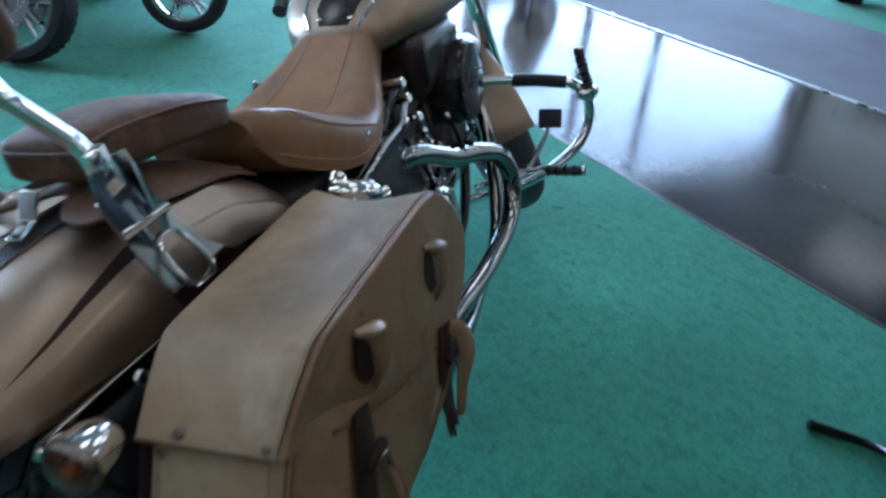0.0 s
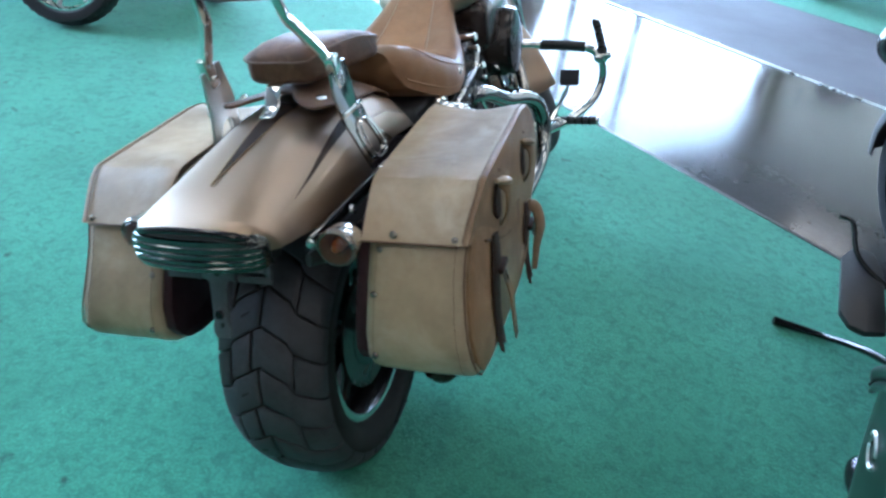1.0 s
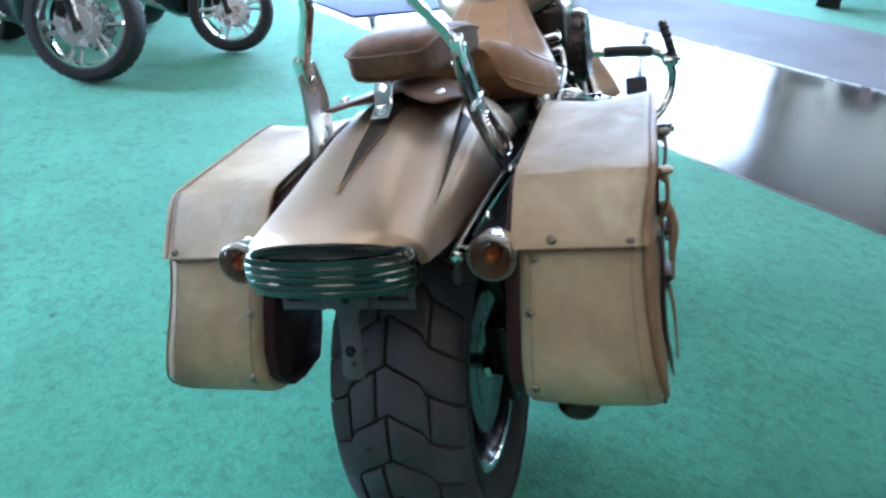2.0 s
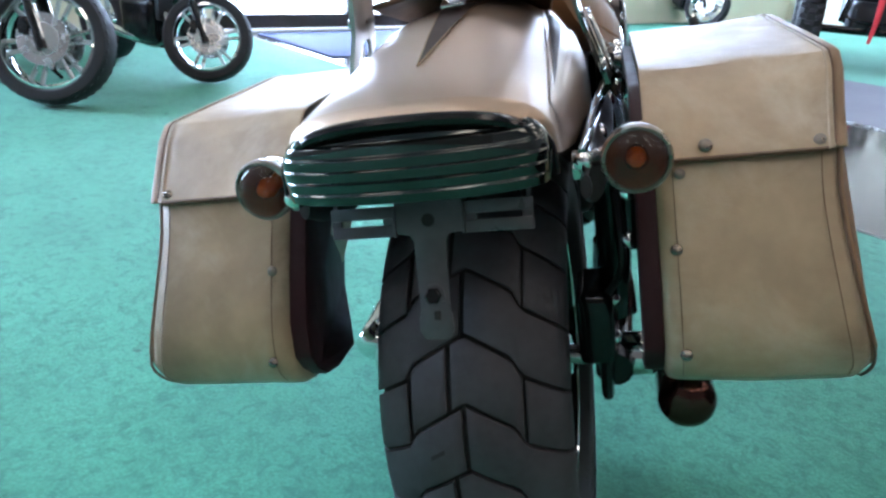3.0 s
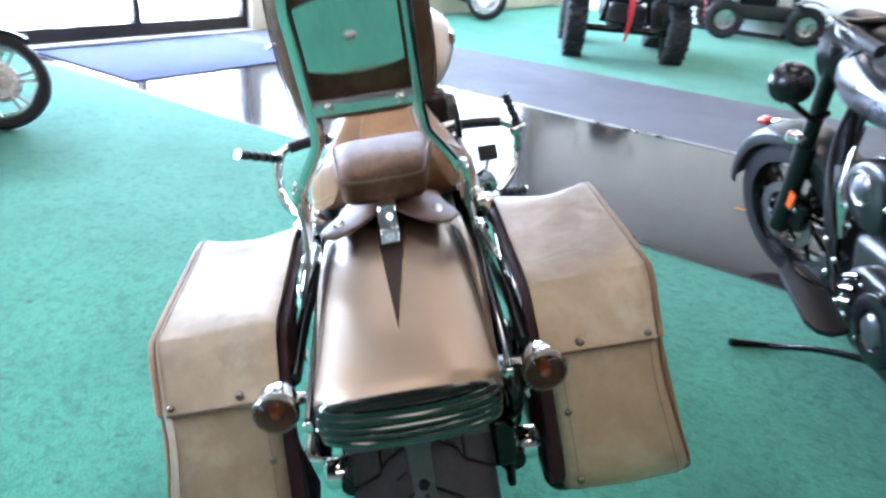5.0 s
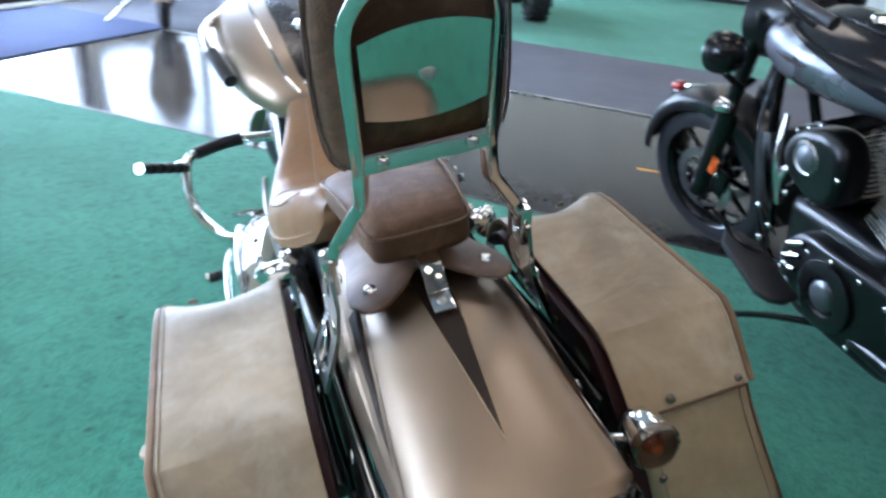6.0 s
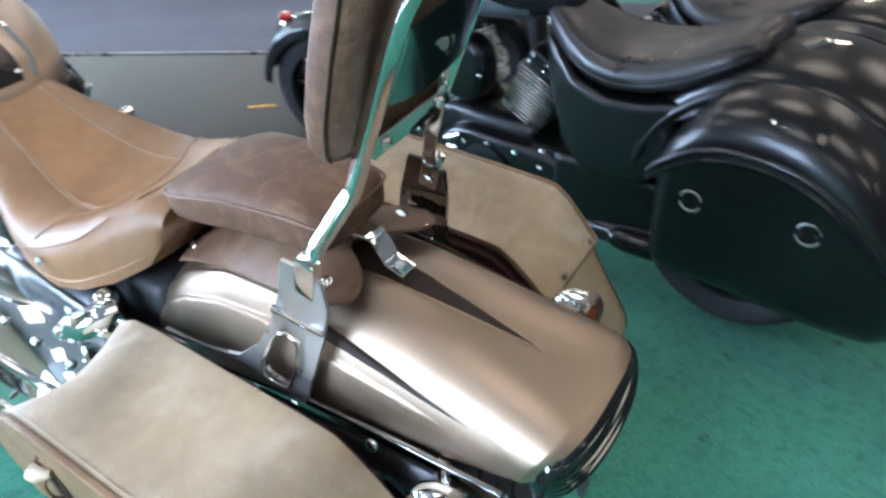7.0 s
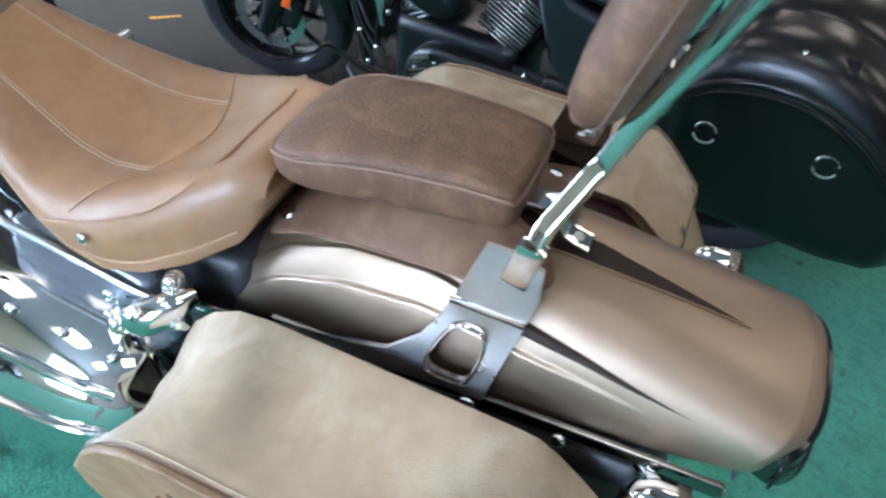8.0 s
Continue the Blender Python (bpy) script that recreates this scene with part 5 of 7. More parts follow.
# exhaust on the right
HEADERS = ([(0.10, 0.80, 0.655), (0.18, 0.86, 0.662), (0.205, 0.93, 0.648), (0.232, 1.054, 0.590), (0.265, 1.16, 0.560), (0.292, 1.25, 0.515), (0.305, 1.30, 0.43), (0.310, 1.24, 0.335), (0.300, 1.05, 0.300), (0.285, 0.84, 0.300), (0.255, 0.55, 0.292)],
           [(0.10, 1.40, 0.62), (0.18, 1.43, 0.62), (0.22, 1.40, 0.54), (0.245, 1.34, 0.42), (0.262, 1.24, 0.27), (0.275, 1.0, 0.235), (0.30, 0.80, 0.25), (0.321, 0.55, 0.304)])
for k, pts in enumerate(HEADERS):
    hp = part("header_pipe", tube(pts, 0.025 - 0.006 * k, 18, 8), SHADED_CHROME, bike, "curved chrome exhaust header")
    if k == 0:
        for q in range(3):
            yy = 1.045 + 0.040 * q
            part("shield_slot", box((0.232 + 0.011 * q, yy, 0.617 - 0.010 * q), (0.026, 0.014, 0.010), 0.003), BLACK_METAL, hp)
    muf = part("muffler", tube([(0.262 + 0.050 * k, 0.62, 0.278 + 0.030 * k), (0.262 + 0.050 * k, 0.50, 0.276 + 0.040 * k), (0.262 + 0.050 * k, 0.16 + 0.06 * k, 0.272 + 0.05 * k)], [0.030, 0.042, 0.042], 20, 4), DARK_CHROME, bike, "dark smoked-chrome muffler below the saddlebag")
    part("tip", lathe([(0.042, 0.0), (0.0425, 0.010), (0.038, 0.022), (0.026, 0.030), (0.0, 0.033)], 24, Matrix.Translation((0.262 + 0.050 * k, 0.16 + 0.06 * k, 0.272 + 0.05 * k)) @ Matrix.Rotation(radians(90), 4, "X")), DARK_CHROME, muf)
# pegs, pedal, crash bars
def peg(a, b, name="foot_peg"):
    a, b = Vector(a), Vector(b)
    p = part(name, cyl(a, b, 0.015, 14, bev=0.003), BLACK_PLASTIC, bike, "black rubber foot peg with a chrome end")
    d = (b - a).normalized()
    part("cap", cyl(b, b + d * 0.006, 0.016, 14), CHROME, p)
    for k in range(4):
        c = a + (b - a) * (0.2 + 0.2 * k)
        part("ring", cyl(c - d * 0.003, c + d * 0.003, 0.0175, 14), BLACK_METAL, p)
    return p


peg((0.33, 1.57, 0.335), (0.465, 1.555, 0.340))
part("peg_mount", tube([(0.13, 1.50, 0.30), (0.25, 1.56, 0.325), (0.335, 1.57, 0.335)], 0.014, 10, 5), CHROME, bike)
ped = part("brake_pedal", box((0.347, 1.68, 0.467), (0.075, 0.016, 0.062), 0.008, 2, Matrix.Rotation(radians(-25), 4, "X")), BLACK_PLASTIC, bike, "black rubber brake pedal")
part("lever", tube([(0.347, 1.68, 0.45), (0.32, 1.63, 0.39), (0.28, 1.56, 0.33), (0.22, 1.50, 0.31)], 0.008, 8, 5), CHROME, ped)
bar = part("crash_bar", tube([(0.09, 1.60, 0.62), (0.25, 1.66, 0.60), (0.40, 1.68, 0.585), (0.462, 1.685, 0.535), (0.466, 1.695, 0.45), (0.42, 1.64, 0.37), (0.30, 1.53, 0.315), (0.13, 1.44, 0.29)], 0.0155, 14, 7), CHROME, bike, "chrome crash bar with highway pegs")
part("sleeve", tube([(0.24, 1.657, 0.601), (0.32, 1.672, 0.594), (0.405, 1.680, 0.583)], 0.020, 12, 5), BLACK_PLASTIC, bar)
part("clamp", box((0.468, 1.69, 0.545), (0.045, 0.045, 0.04), 0.012, 3), CHROME, bar)
pg = peg((0.474, 1.675, 0.560), (0.440, 1.70, 0.675), "highway_peg")
part("clamp_bolt", dome((0.455, 1.672, 0.545), 0.020, (-0.3, -0.8, 0.5), 0.9), CHROME, bar)
part("clamp_bolt", dome((0.490, 1.680, 0.552), 0.014, (0.8, -0.4, 0.4), 0.9), CHROME, bar)
bar = part("crash_bar", tube([(-0.09, 1.60, 0.62), (-0.25, 1.62, 0.635), (-0.38, 1.58, 0.635), (-0.425, 1.535, 0.60), (-0.42, 1.42, 0.52), (-0.36, 1.26, 0.50), (-0.286, 1.124, 0.52), (-0.14, 1.10, 0.45)], 0.0155, 14, 7), CHROME, bike, "chrome crash bar with highway pegs")
part("sleeve", tube([(-0.24, 1.62, 0.636), (-0.31, 1.605, 0.638), (-0.385, 1.578, 0.634)], 0.020, 12, 5), BLACK_PLASTIC, bar)
part("clamp", box((-0.43, 1.54, 0.61), (0.04, 0.045, 0.045), 0.012, 3), CHROME, bar)
peg((-0.42, 1.535, 0.612), (-0.524, 1.40, 0.688), "highway_peg")
peg((-0.30, 1.30, 0.345), (-0.43, 1.285, 0.35))
part("peg_mount", tube([(-0.13, 1.30, 0.30), (-0.22, 1.31, 0.33), (-0.305, 1.30, 0.345)], 0.014, 10, 5), CHROME, bike)
part("shift_lever", tube([(-0.23, 1.28, 0.33), (-0.25, 1.45, 0.36), (-0.25, 1.55, 0.40), (-0.33, 1.55, 0.41)], 0.008, 8, 5), CHROME, bike)
part("side_stand", tube([(-0.14, 1.15, 0.27), (-0.30, 1.10, 0.10), (-0.405, 1.06, -0.072)], [0.016, 0.014, 0.013], 10, 5), CHROME, bike, "chrome side stand")
# fork, head lamp and handlebar
for s in (-1, 1):
    fk = part("fork_leg", cyl((s * 0.10, FRONT_Y, 0.32), (s * 0.10, 1.70, 0.95), 0.026, 16), CHROME, bike)
    part("slider", cyl((s * 0.10, FRONT_Y + 0.01, 0.29), (s * 0.10, 1.88, 0.60), 0.034, 16), CHROME, fk)
    hb = part("handlebar", tube([(0, 1.68, 1.06), (s * 0.12, 1.68, 1.08), (s * 0.30, 1.60, 1.12), (s * 0.40, 1.48, 1.10), (s * 0.46, 1.36, 1.06)], 0.013, 10, 6), CHROME, bike)
    part("grip", tube([(s * 0.405, 1.47, 1.098), (s * 0.44, 1.40, 1.078), (s * 0.465, 1.35, 1.056)], 0.018, 12, 3), BLACK_PLASTIC, hb)
    for ob in (fk, hb):
        ob.matrix_local = STEER
part("yoke", box((0, 1.70, 0.96), (0.26, 0.09, 0.05), 0.015, 3), CHROME, bike).matrix_local = STEER
part("head_lamp", lathe([(0.0, -0.11), (0.05, -0.10), (0.085, -0.05), (0.095, 0.0), (0.095, 0.02), (0.088, 0.03), (0.0, 0.034)], 32, Matrix.Translation((0, 1.86, 0.92)) @ Matrix.Rotation(radians(-90), 4, "X")), CHROME, bike).matrix_local = STEER
ff = [[(0.082 * math.sin(radians(b)), FRONT_Y + (0.345 + 0.02 * math.cos(radians(b))) * math.cos(radians(a)), 0.32 + (0.345 + 0.02 * math.cos(radians(b))) * math.sin(radians(a))) for b in range(-90, 91, 15)] for a in range(20, 171, 6)]
part("front_fender", loft([r + [(p[0] * 0.95, p[1], p[2] - 0.004) for p in r[::-1]] for r in ff]), BRONZE, bike).matrix_local = STEER


# ---- the black touring motorcycle beside it -------------------------
B2 = pose(1.50, 0.0, 0, 0, -11.0, -7.0)
tour = thing("motorcycle", "satin black touring motorcycle with hard bags leaning on its stand", "motorcycle", B2, group="black touring motorcycles")


def along_x(c):
    return Matrix.Translation(c) @ Matrix.Rotation(radians(90), 4, "Y")


def ahead(c):
    return Matrix.Translation(c) @ Matrix.Rotation(radians(-90), 4, "X")


BAG_LINE = [(0.056, 0.63), (0.036, 0.705), (-0.02, 0.762), (-0.10, 0.812), (-0.19, 0.834), (-0.27, 0.836), (-0.35, 0.820), (-0.45, 0.772), (-0.535, 0.702), (-0.63, 0.60), (-0.70, 0.50)]


def bag_line(y):
    q = [(p.x, p.y) for p in spline([(a, b, 0) for a, b in BAG_LINE], 10)][::-1]
    return float(np.interp(y, [p[0] for p in q], [p[1] for p in q]))


def cruiser_black(t):
    R2, F2 = -0.15, 1.73
    pivot, rake = Vector((0, 1.34, 1.10)), Vector((0, 0.43, -0.90)).normalized()
    steer = Matrix.Translation(pivot) @ Matrix.Rotation(radians(-18), 4, rake) @ Matrix.Translation(-pivot)
    w = part("front_wheel", lathe([(0.012, -0.11), (0.014, -0.1), (0.014, 0.1), (0.012, 0.11)], 16, along_x((0, F2, 0.34))), STEEL, t, "black front wheel with slim cast spokes")
    wheel(w, F2, 0.345, 0.068, 0.255, BLACK_TYRE, BLACK_METAL, False)
    c = Vector((0, F2, 0.34))
    for k in range(10):
        a = 2 * math.pi * k / 10 + 0.2
        d = Vector((0, math.cos(a), math.sin(a)))
        part("spoke", tube([c + d * 0.04, c + d * 0.245], [0.015, 0.011], 8, smooth=False), BLACK_METAL, w)
        part("spoke_face", tube([c + d * 0.20 + Vector((-0.014, 0, 0)), c + d * 0.242 + Vector((-0.012, 0, 0))], 0.006, 6, smooth=False), STEEL, w)
    for s in (-1, 1):
        dm = along_x((s * 0.078, F2, 0.34))
        part("brake_disc", lathe([(0.112, -0.003), (0.150, -0.003), (0.150, 0.003), (0.112, 0.003), (0.112, -0.003)], 40, dm), STEEL, w)
        part("disc_carrier", lathe([(0.03, -0.006), (0.05, -0.008), (0.062, -0.004), (0.062, 0.004), (0.03, 0.004), (0.03, -0.006)], 20, dm), BLACK_METAL, w)
        for k in range(10):
            a = 2 * math.pi * k / 10
            part("disc_bolt", dome((s * 0.083, F2 + 0.088 * math.cos(a), 0.34 + 0.088 * math.sin(a)), 0.008, (s, 0, 0), 0.6, 8), CHROME, w)
        part("caliper", box((s * 0.100, F2 - 0.12, 0.39), (0.05, 0.075, 0.14), 0.015, 3, Matrix.Rotation(radians(25), 4, "X")), BLACK_METAL, w)
        part("caliper_bolt", dome((s * 0.126, F2 - 0.12, 0.42), 0.010, (s, 0, 0), 0.6), CHROME, w)
        fk = part("fork_leg", cyl((s * 0.105, F2, 0.33), (s * 0.105, 1.37, 1.12), 0.030, 16), MATT_BLACK, t, "satin black fork leg")
        part("slider", cyl((s * 0.105, F2 + 0.01, 0.30), (s * 0.105, 1.55, 0.72), 0.040, 16), MATT_BLACK, fk)
        part("reflector", box((s * 0.146, 1.600, 0.478), (0.010, 0.032, 0.085), 0.003, m=Matrix.Rotation(radians(24), 4, "X")), ORANGE, fk)
        hb = part("handlebar", tube([(0, 1.30, 1.17), (s * 0.12, 1.30, 1.20), (s * 0.30, 1.18, 1.27), (s * 0.36, 1.04, 1.26), (s * 0.39, 0.92, 1.23)], 0.014, 10, 6), BLACK_METAL, t)
        part("grip", tube([(s * 0.362, 1.03, 1.258), (s * 0.38, 0.96, 1.24), (s * 0.392, 0.90, 1.225)], 0.019, 12, 3), BLACK_PLASTIC, hb)
        part("lever", tube([(s * 0.35, 1.10, 1.265), (s * 0.40, 1.03, 1.255), (s * 0.43, 0.93, 1.23)], 0.006, 8, 4), BLACK_METAL, hb)
        pl = part("passing_lamp", lathe([(0.0, -0.080), (0.020, -0.077), (0.043, -0.066), (0.060, -0.045), (0.069, -0.020), (0.072, 0.005), (0.069, 0.03)], 32, ahead((s * 0.285, 1.39, 1.035))), BLACK_METAL, t, "round glossy black passing lamp")
        part("glass", lathe([(0.068, 0.03), (0.055, 0.042), (0.03, 0.05), (0.0, 0.052)], 28, ahead((s * 0.285, 1.39, 1.035))), SILVER, pl)
        part("lamp_bar", tube([(s * 0.285, 1.39, 0.965), (s * 0.20, 1.40, 0.88), (s * 0.12, 1.42, 0.87)], 0.012, 8, 5), BLACK_METAL, pl)
        sg = part("turn_signal", lathe([(0.0, -0.045), (0.02, -0.038), (0.028, -0.01), (0.028, 0.012)], 18, ahead((s * 0.22, 1.47, 0.80))), CHROME, t)
        part("lens", lathe([(0.027, 0.012), (0.02, 0.022), (0.0, 0.026)], 18, ahead((s * 0.22, 1.47, 0.80))), RED_LENS, sg)
    ffr = [[(0.092 * math.sin(radians(b)), F2 + (0.362 + 0.030 * math.cos(radians(b))) * math.cos(radians(a)), 0.34 + (0.362 + 0.030 * math.cos(radians(b))) * math.sin(radians(a))) for b in range(-90, 91, 12)] for a in range(12, 176, 4)]
    ffr = [[(-0.096, F2 + 0.325 * math.cos(radians(a)), 0.34 + 0.325 * math.sin(radians(a)))] + r + [(0.096, F2 + 0.325 * math.cos(radians(a)), 0.34 + 0.325 * math.sin(radians(a)))] for a, r in zip(range(12, 176, 4), ffr)]
    ff2 = part("front_fender", loft([r + [(p[0] * 0.95, p[1], p[2] - 0.004) for p in r[::-1]] for r in ffr]), MATT_BLACK, t, "satin black front fender")
    part("fender_trim", tube([(0, F2 + 0.398 * math.cos(radians(a)), 0.34 + 0.398 * math.sin(radians(a))) for a in (40, 55, 70, 85)], [0.004, 0.010, 0.010, 0.004], 8, 4), CHROME, ff2)
    part("fender_lamp", box((0, F2 + 0.20, 0.705), (0.05, 0.06, 0.03), 0.012, 3), RED_LENS, ff2)
    hl = part("head_lamp", lathe([(0.0, -0.20), (0.08, -0.18), (0.125, -0.10), (0.14, 0.0), (0.14, 0.03)], 36, ahead((0, 1.42, 1.06))), MATT_BLACK, t, "large satin black head lamp nacelle")
    part("glass", lathe([(0.138, 0.03), (0.11, 0.05), (0.06, 0.06), (0.0, 0.064)], 36, ahead((0, 1.42, 1.06))), SILVER, hl)
    tk = [(0.50, 0.975, 0.03, 0.02), (0.55, 0.980, 0.085, 0.050), (0.66, 0.985, 0.150, 0.080), (0.82, 0.995, 0.192, 0.102), (1.00, 1.010, 0.208, 0.112), (1.15, 1.020, 0.195, 0.110), (1.27, 1.022, 0.15, 0.09), (1.33, 1.022, 0.06, 0.04)]
    tank2 = part("fuel_tank", loft([superring((0, y, z), hw, hh, 40, 2.4) for y, z, hw, hh in tk]), BLACK_METAL, t, "black fuel tank with silver side panels", 60)
    for s in (-1, 1):
        rows = []
        for y in np.linspace(0.62, 1.30, 20):
            z, hw, hh = (float(np.interp(y, [q[0] for q in tk], [q[i] for q in tk])) for i in (1, 2, 3))
            hw, hh = hw + 0.003, hh + 0.003
            q = (y - 0.62) / 0.68
            a0, a1 = -50 + 4 * q, -12 + 66 * q
            rows.append([(s * hw * math.cos(radians(a)) ** (2 / 2.4), y, z + hh * math.copysign(abs(math.sin(radians(a))) ** (2 / 2.4), a)) for a in np.linspace(a0, a1, 11)])
        pan = part("side_panel", loft(rows, closed=False), SILVER, tank2, "silver painted tank panel")
        # plain shape where the maker's mark sits
        part("mark", tube([(s * 0.2125, 1.12, 1.035), (s * 0.2155, 1.05, 1.025), (s * 0.2155, 0.98, 1.018)], [0.003, 0.008, 0.003], 8, 4, flat=0.4, up=(1, 0, 0)), INLAY, pan)
    part("console", loft([[(x, y, z) for x in (-0.05, 0, 0.05)] + [(0.05, y, z - 0.03), (-0.05, y, z - 0.03)] for y, z in ((0.62, 1.06), (0.8, 1.10), (1.0, 1.125), (1.15, 1.132), (1.25, 1.115))]), BLACK_METAL, tank2)
    part("filler_cap", lathe([(0.0, 0.02), (0.03, 0.018), (0.038, 0.0)], 24, Matrix.Translation((0.0, 0.95, 1.125))), CHROME, tank2)
    # engine
    e = part("engine", box((0, 0.82, 0.40), (0.28, 0.50, 0.32), 0.06, 4), MATT_BLACK, t, "satin black V-twin engine with bright fin edges")
    for dy, tilt in ((-0.13, 26), (0.13, -26)):
        m = Matrix.Translation((0, 0.80 + dy, 0.55)) @ Matrix.Rotation(radians(tilt), 4, "X")
        for k in range(13):
            b = box((0, 0, 0.02 + k * 0.0155), (0.235, 0.18, 0.005), 0.002, 1)
            bmesh.ops.transform(b, matrix=m, verts=b.verts)
            part("cooling_fin", b, STEEL, e)
        core = cyl((0, 0, 0), (0, 0, 0.22), 0.08, 20)
        bmesh.ops.transform(core, matrix=m, verts=core.verts)
        part("cylinder", core, BLACK_METAL, e)
        rc = box((0, 0, 0.25), (0.225, 0.16, 0.06), 0.02, 3)
        bmesh.ops.transform(rc, matrix=m, verts=rc.verts)
        part("rocker_cover", rc, BLACK_METAL, e)
        for q in (-0.06, 0.0, 0.06):
            for zz in (0.235, 0.262):
                part("bolt", dome(m @ Vector((-0.113, q, zz)), 0.008, m.to_3x3() @ Vector((-1, 0, 0)), 0.7), CHROME, e)
    ac = prism([(0.87 + 0.14 * math.cos(a) + 0.02 * math.cos(2 * a), 0.735 + 0.118 * math.sin(a)) for a in (2 * math.pi * k / 32 for k in range(32))], "x", -0.215, -0.10, 0.04, 5)
    part("air_cleaner", ac, MATT_BLACK, e, "rounded satin black intake cover")
    em = Matrix.Translation((-0.214, 0.905, 0.755)) @ Matrix.Rotation(radians(-90), 4, "Y")
    part("emblem", lathe([(0.044, 0.002), (0.050, 0.008), (0.056, 0.0)], 28, em), STEEL, e)
    part("emblem_disc", lathe([(0.0, 0.016), (0.02, 0.014), (0.038, 0.007), (0.044, 0.0)], 28, em), SILVER, e)
    part("bolt", dome((-0.21, 0.765, 0.735), 0.010, (-1, 0, 0), 0.7), CHROME, e)
    for k, (y, z) in enumerate(((1.06, 0.70), (1.08, 0.60))):
        part("pipe", tube([(-0.10, y - 0.02, z), (-0.15, y + 0.03, z - 0.08), (-0.14, y + 0.05, z - 0.2)], 0.012, 10, 5), CHROME if k == 0 else BLACK_METAL, e)
    pr = []
    for k in range(40):
        a = 2 * math.pi * k / 40
        pr.append((0.68 + (0.16 if math.cos(a) > 0 else -0.16) + 0.15 * math.cos(a), 0.355 + 0.150 * math.sin(a)))
    part("primary_cover", prism(pr, "x", -0.20, -0.11, 0.03, 4), MATT_BLACK, e, "satin black primary cover")
    pm = Matrix.Translation((-0.20, 0.742, 0.352)) @ Matrix.Rotation(radians(-90), 4, "Y")
    part("derby_ring", lathe([(0.118, 0.0), (0.118, 0.014), (0.098, 0.022), (0.066, 0.020), (0.058, 0.008)], 40, pm), BLACK_METAL, e)
    part("derby_cover", lathe([(0.0, 0.026), (0.03, 0.025), (0.05, 0.018), (0.058, 0.006)], 36, pm), SILVER, e)
    for k in range(14):
        a = 2 * math.pi * k / 14
        part("bolt", dome((-0.200, 0.68 + 0.275 * math.cos(a), 0.355 + 0.122 * math.sin(a)), 0.009, (-1, 0, 0), 0.8), CHROME, e)
    for k in range(3):
        part("vent", tube([(-0.205, 0.865 + 0.014 * k, 0.475 - 0.055 * k), (-0.212, 0.93 + 0.012 * k, 0.445 - 0.05 * k)], 0.011, 8, smooth=False), SHADED_CHROME, e)
    # seat and side panels
    st = [(-0.13, 0.995, 0.955, 0.10), (-0.10, 1.020, 0.940, 0.155), (-0.03, 1.000, 0.885, 0.19), (0.06, 0.955, 0.835, 0.208), (0.16, 0.918, 0.80, 0.215), (0.27, 0.902, 0.785, 0.212), (0.37, 0.912, 0.79, 0.19), (0.46, 0.945, 0.82, 0.155), (0.54, 0.985, 0.87, 0.11), (0.58, 1.00, 0.93, 0.075)]
    seat2 = part("rider_seat", seat_loft(st, 36, 2.9), BLACK_VINYL, t, "low black leather seat with a raised rear edge", 60)
    for f in (0.86, 0.45):
        for s in (-1, 1):
            part("piping", tube([(s * hw * (0.84 if f > 0.8 else 1.0), y, zb + (zt - zb) * f) for y, zt, zb, hw in st[1:-1]], 0.0030, 6, 4), BLACK_PLASTIC, seat2)
    for s in (-1, 1):
        sp = prism([(0.56, 0.93), (0.53, 0.75), (0.45, 0.58), (0.32, 0.50), (0.12, 0.53), (0.05, 0.64), (0.05, 0.83), (0.15, 0.80), (0.28, 0.785), (0.40, 0.81), (0.48, 0.86)], "x", 0.14, 0.225, 0.03, 4)
        for v in sp.verts:
            v.co.x -= 0.10 * max(0.0, (v.co.y - 0.36) / 0.2)
        if s < 0:
            flip(sp)
        part("side_cover", sp, MATT_BLACK, t, "satin black side cover")
    part("frame_plate", box((-0.16, 0.42, 0.44), (0.03, 0.30, 0.16), 0.01), BLACK_METAL, t)
    for s in (-1, 1):
        part("lower_cover", box((s * 0.185, 0.25, 0.42), (0.06, 0.40, 0.24), 0.025, 3), MATT_BLACK, t, "satin black lower frame cover")
    for y, z in ((0.36, 0.47), (0.48, 0.42), (0.52, 0.50)):
        part("bolt", dome((-0.176, y, z), 0.012, (-1, 0, 0), 0.7), CHROME, t)
    # rear wheel and fender
    rw = part("rear_wheel", lathe([(0.012, -0.14), (0.016, -0.13), (0.016, 0.13), (0.012, 0.14)], 16, along_x((0, R2, 0.33))), STEEL, t)
    wheel(rw, R2, 0.340, 0.09, 0.21, BLACK_TYRE, BLACK_METAL, False)
    rf = []
    for a in range(-20, 176, 5):
        row = []
        for b in range(-90, 91, 9):
            rr = 0.402 + 0.070 * math.cos(radians(b)) ** 0.75 if abs(b) < 90 else 0.402
            row.append((0.205 * math.sin(radians(b)), -0.235 - rr * math.cos(radians(a)), 0.520 + rr * math.sin(radians(a))))
        row = [(row[0][0] * 1.06, row[0][1], row[0][2] - 0.03)] + row + [(row[-1][0] * 1.06, row[-1][1], row[-1][2] - 0.03)]
        rf.append(row)
    rfen = part("rear_fender", loft([r + [(p[0] * 0.96, p[1], p[2] - 0.006) for p in r[::-1]] for r in rf]), MATT_BLACK, t, "wide satin black rear fender", 60)
    for s in (-1, 1):
        part("valance", tube([(s * 0.212, -0.235 - 0.404 * math.cos(radians(a)), 0.518 + 0.404 * math.sin(radians(a))) for a in range(10, 171, 10)], 0.016, 12, 3), MATT_BLACK, rfen)
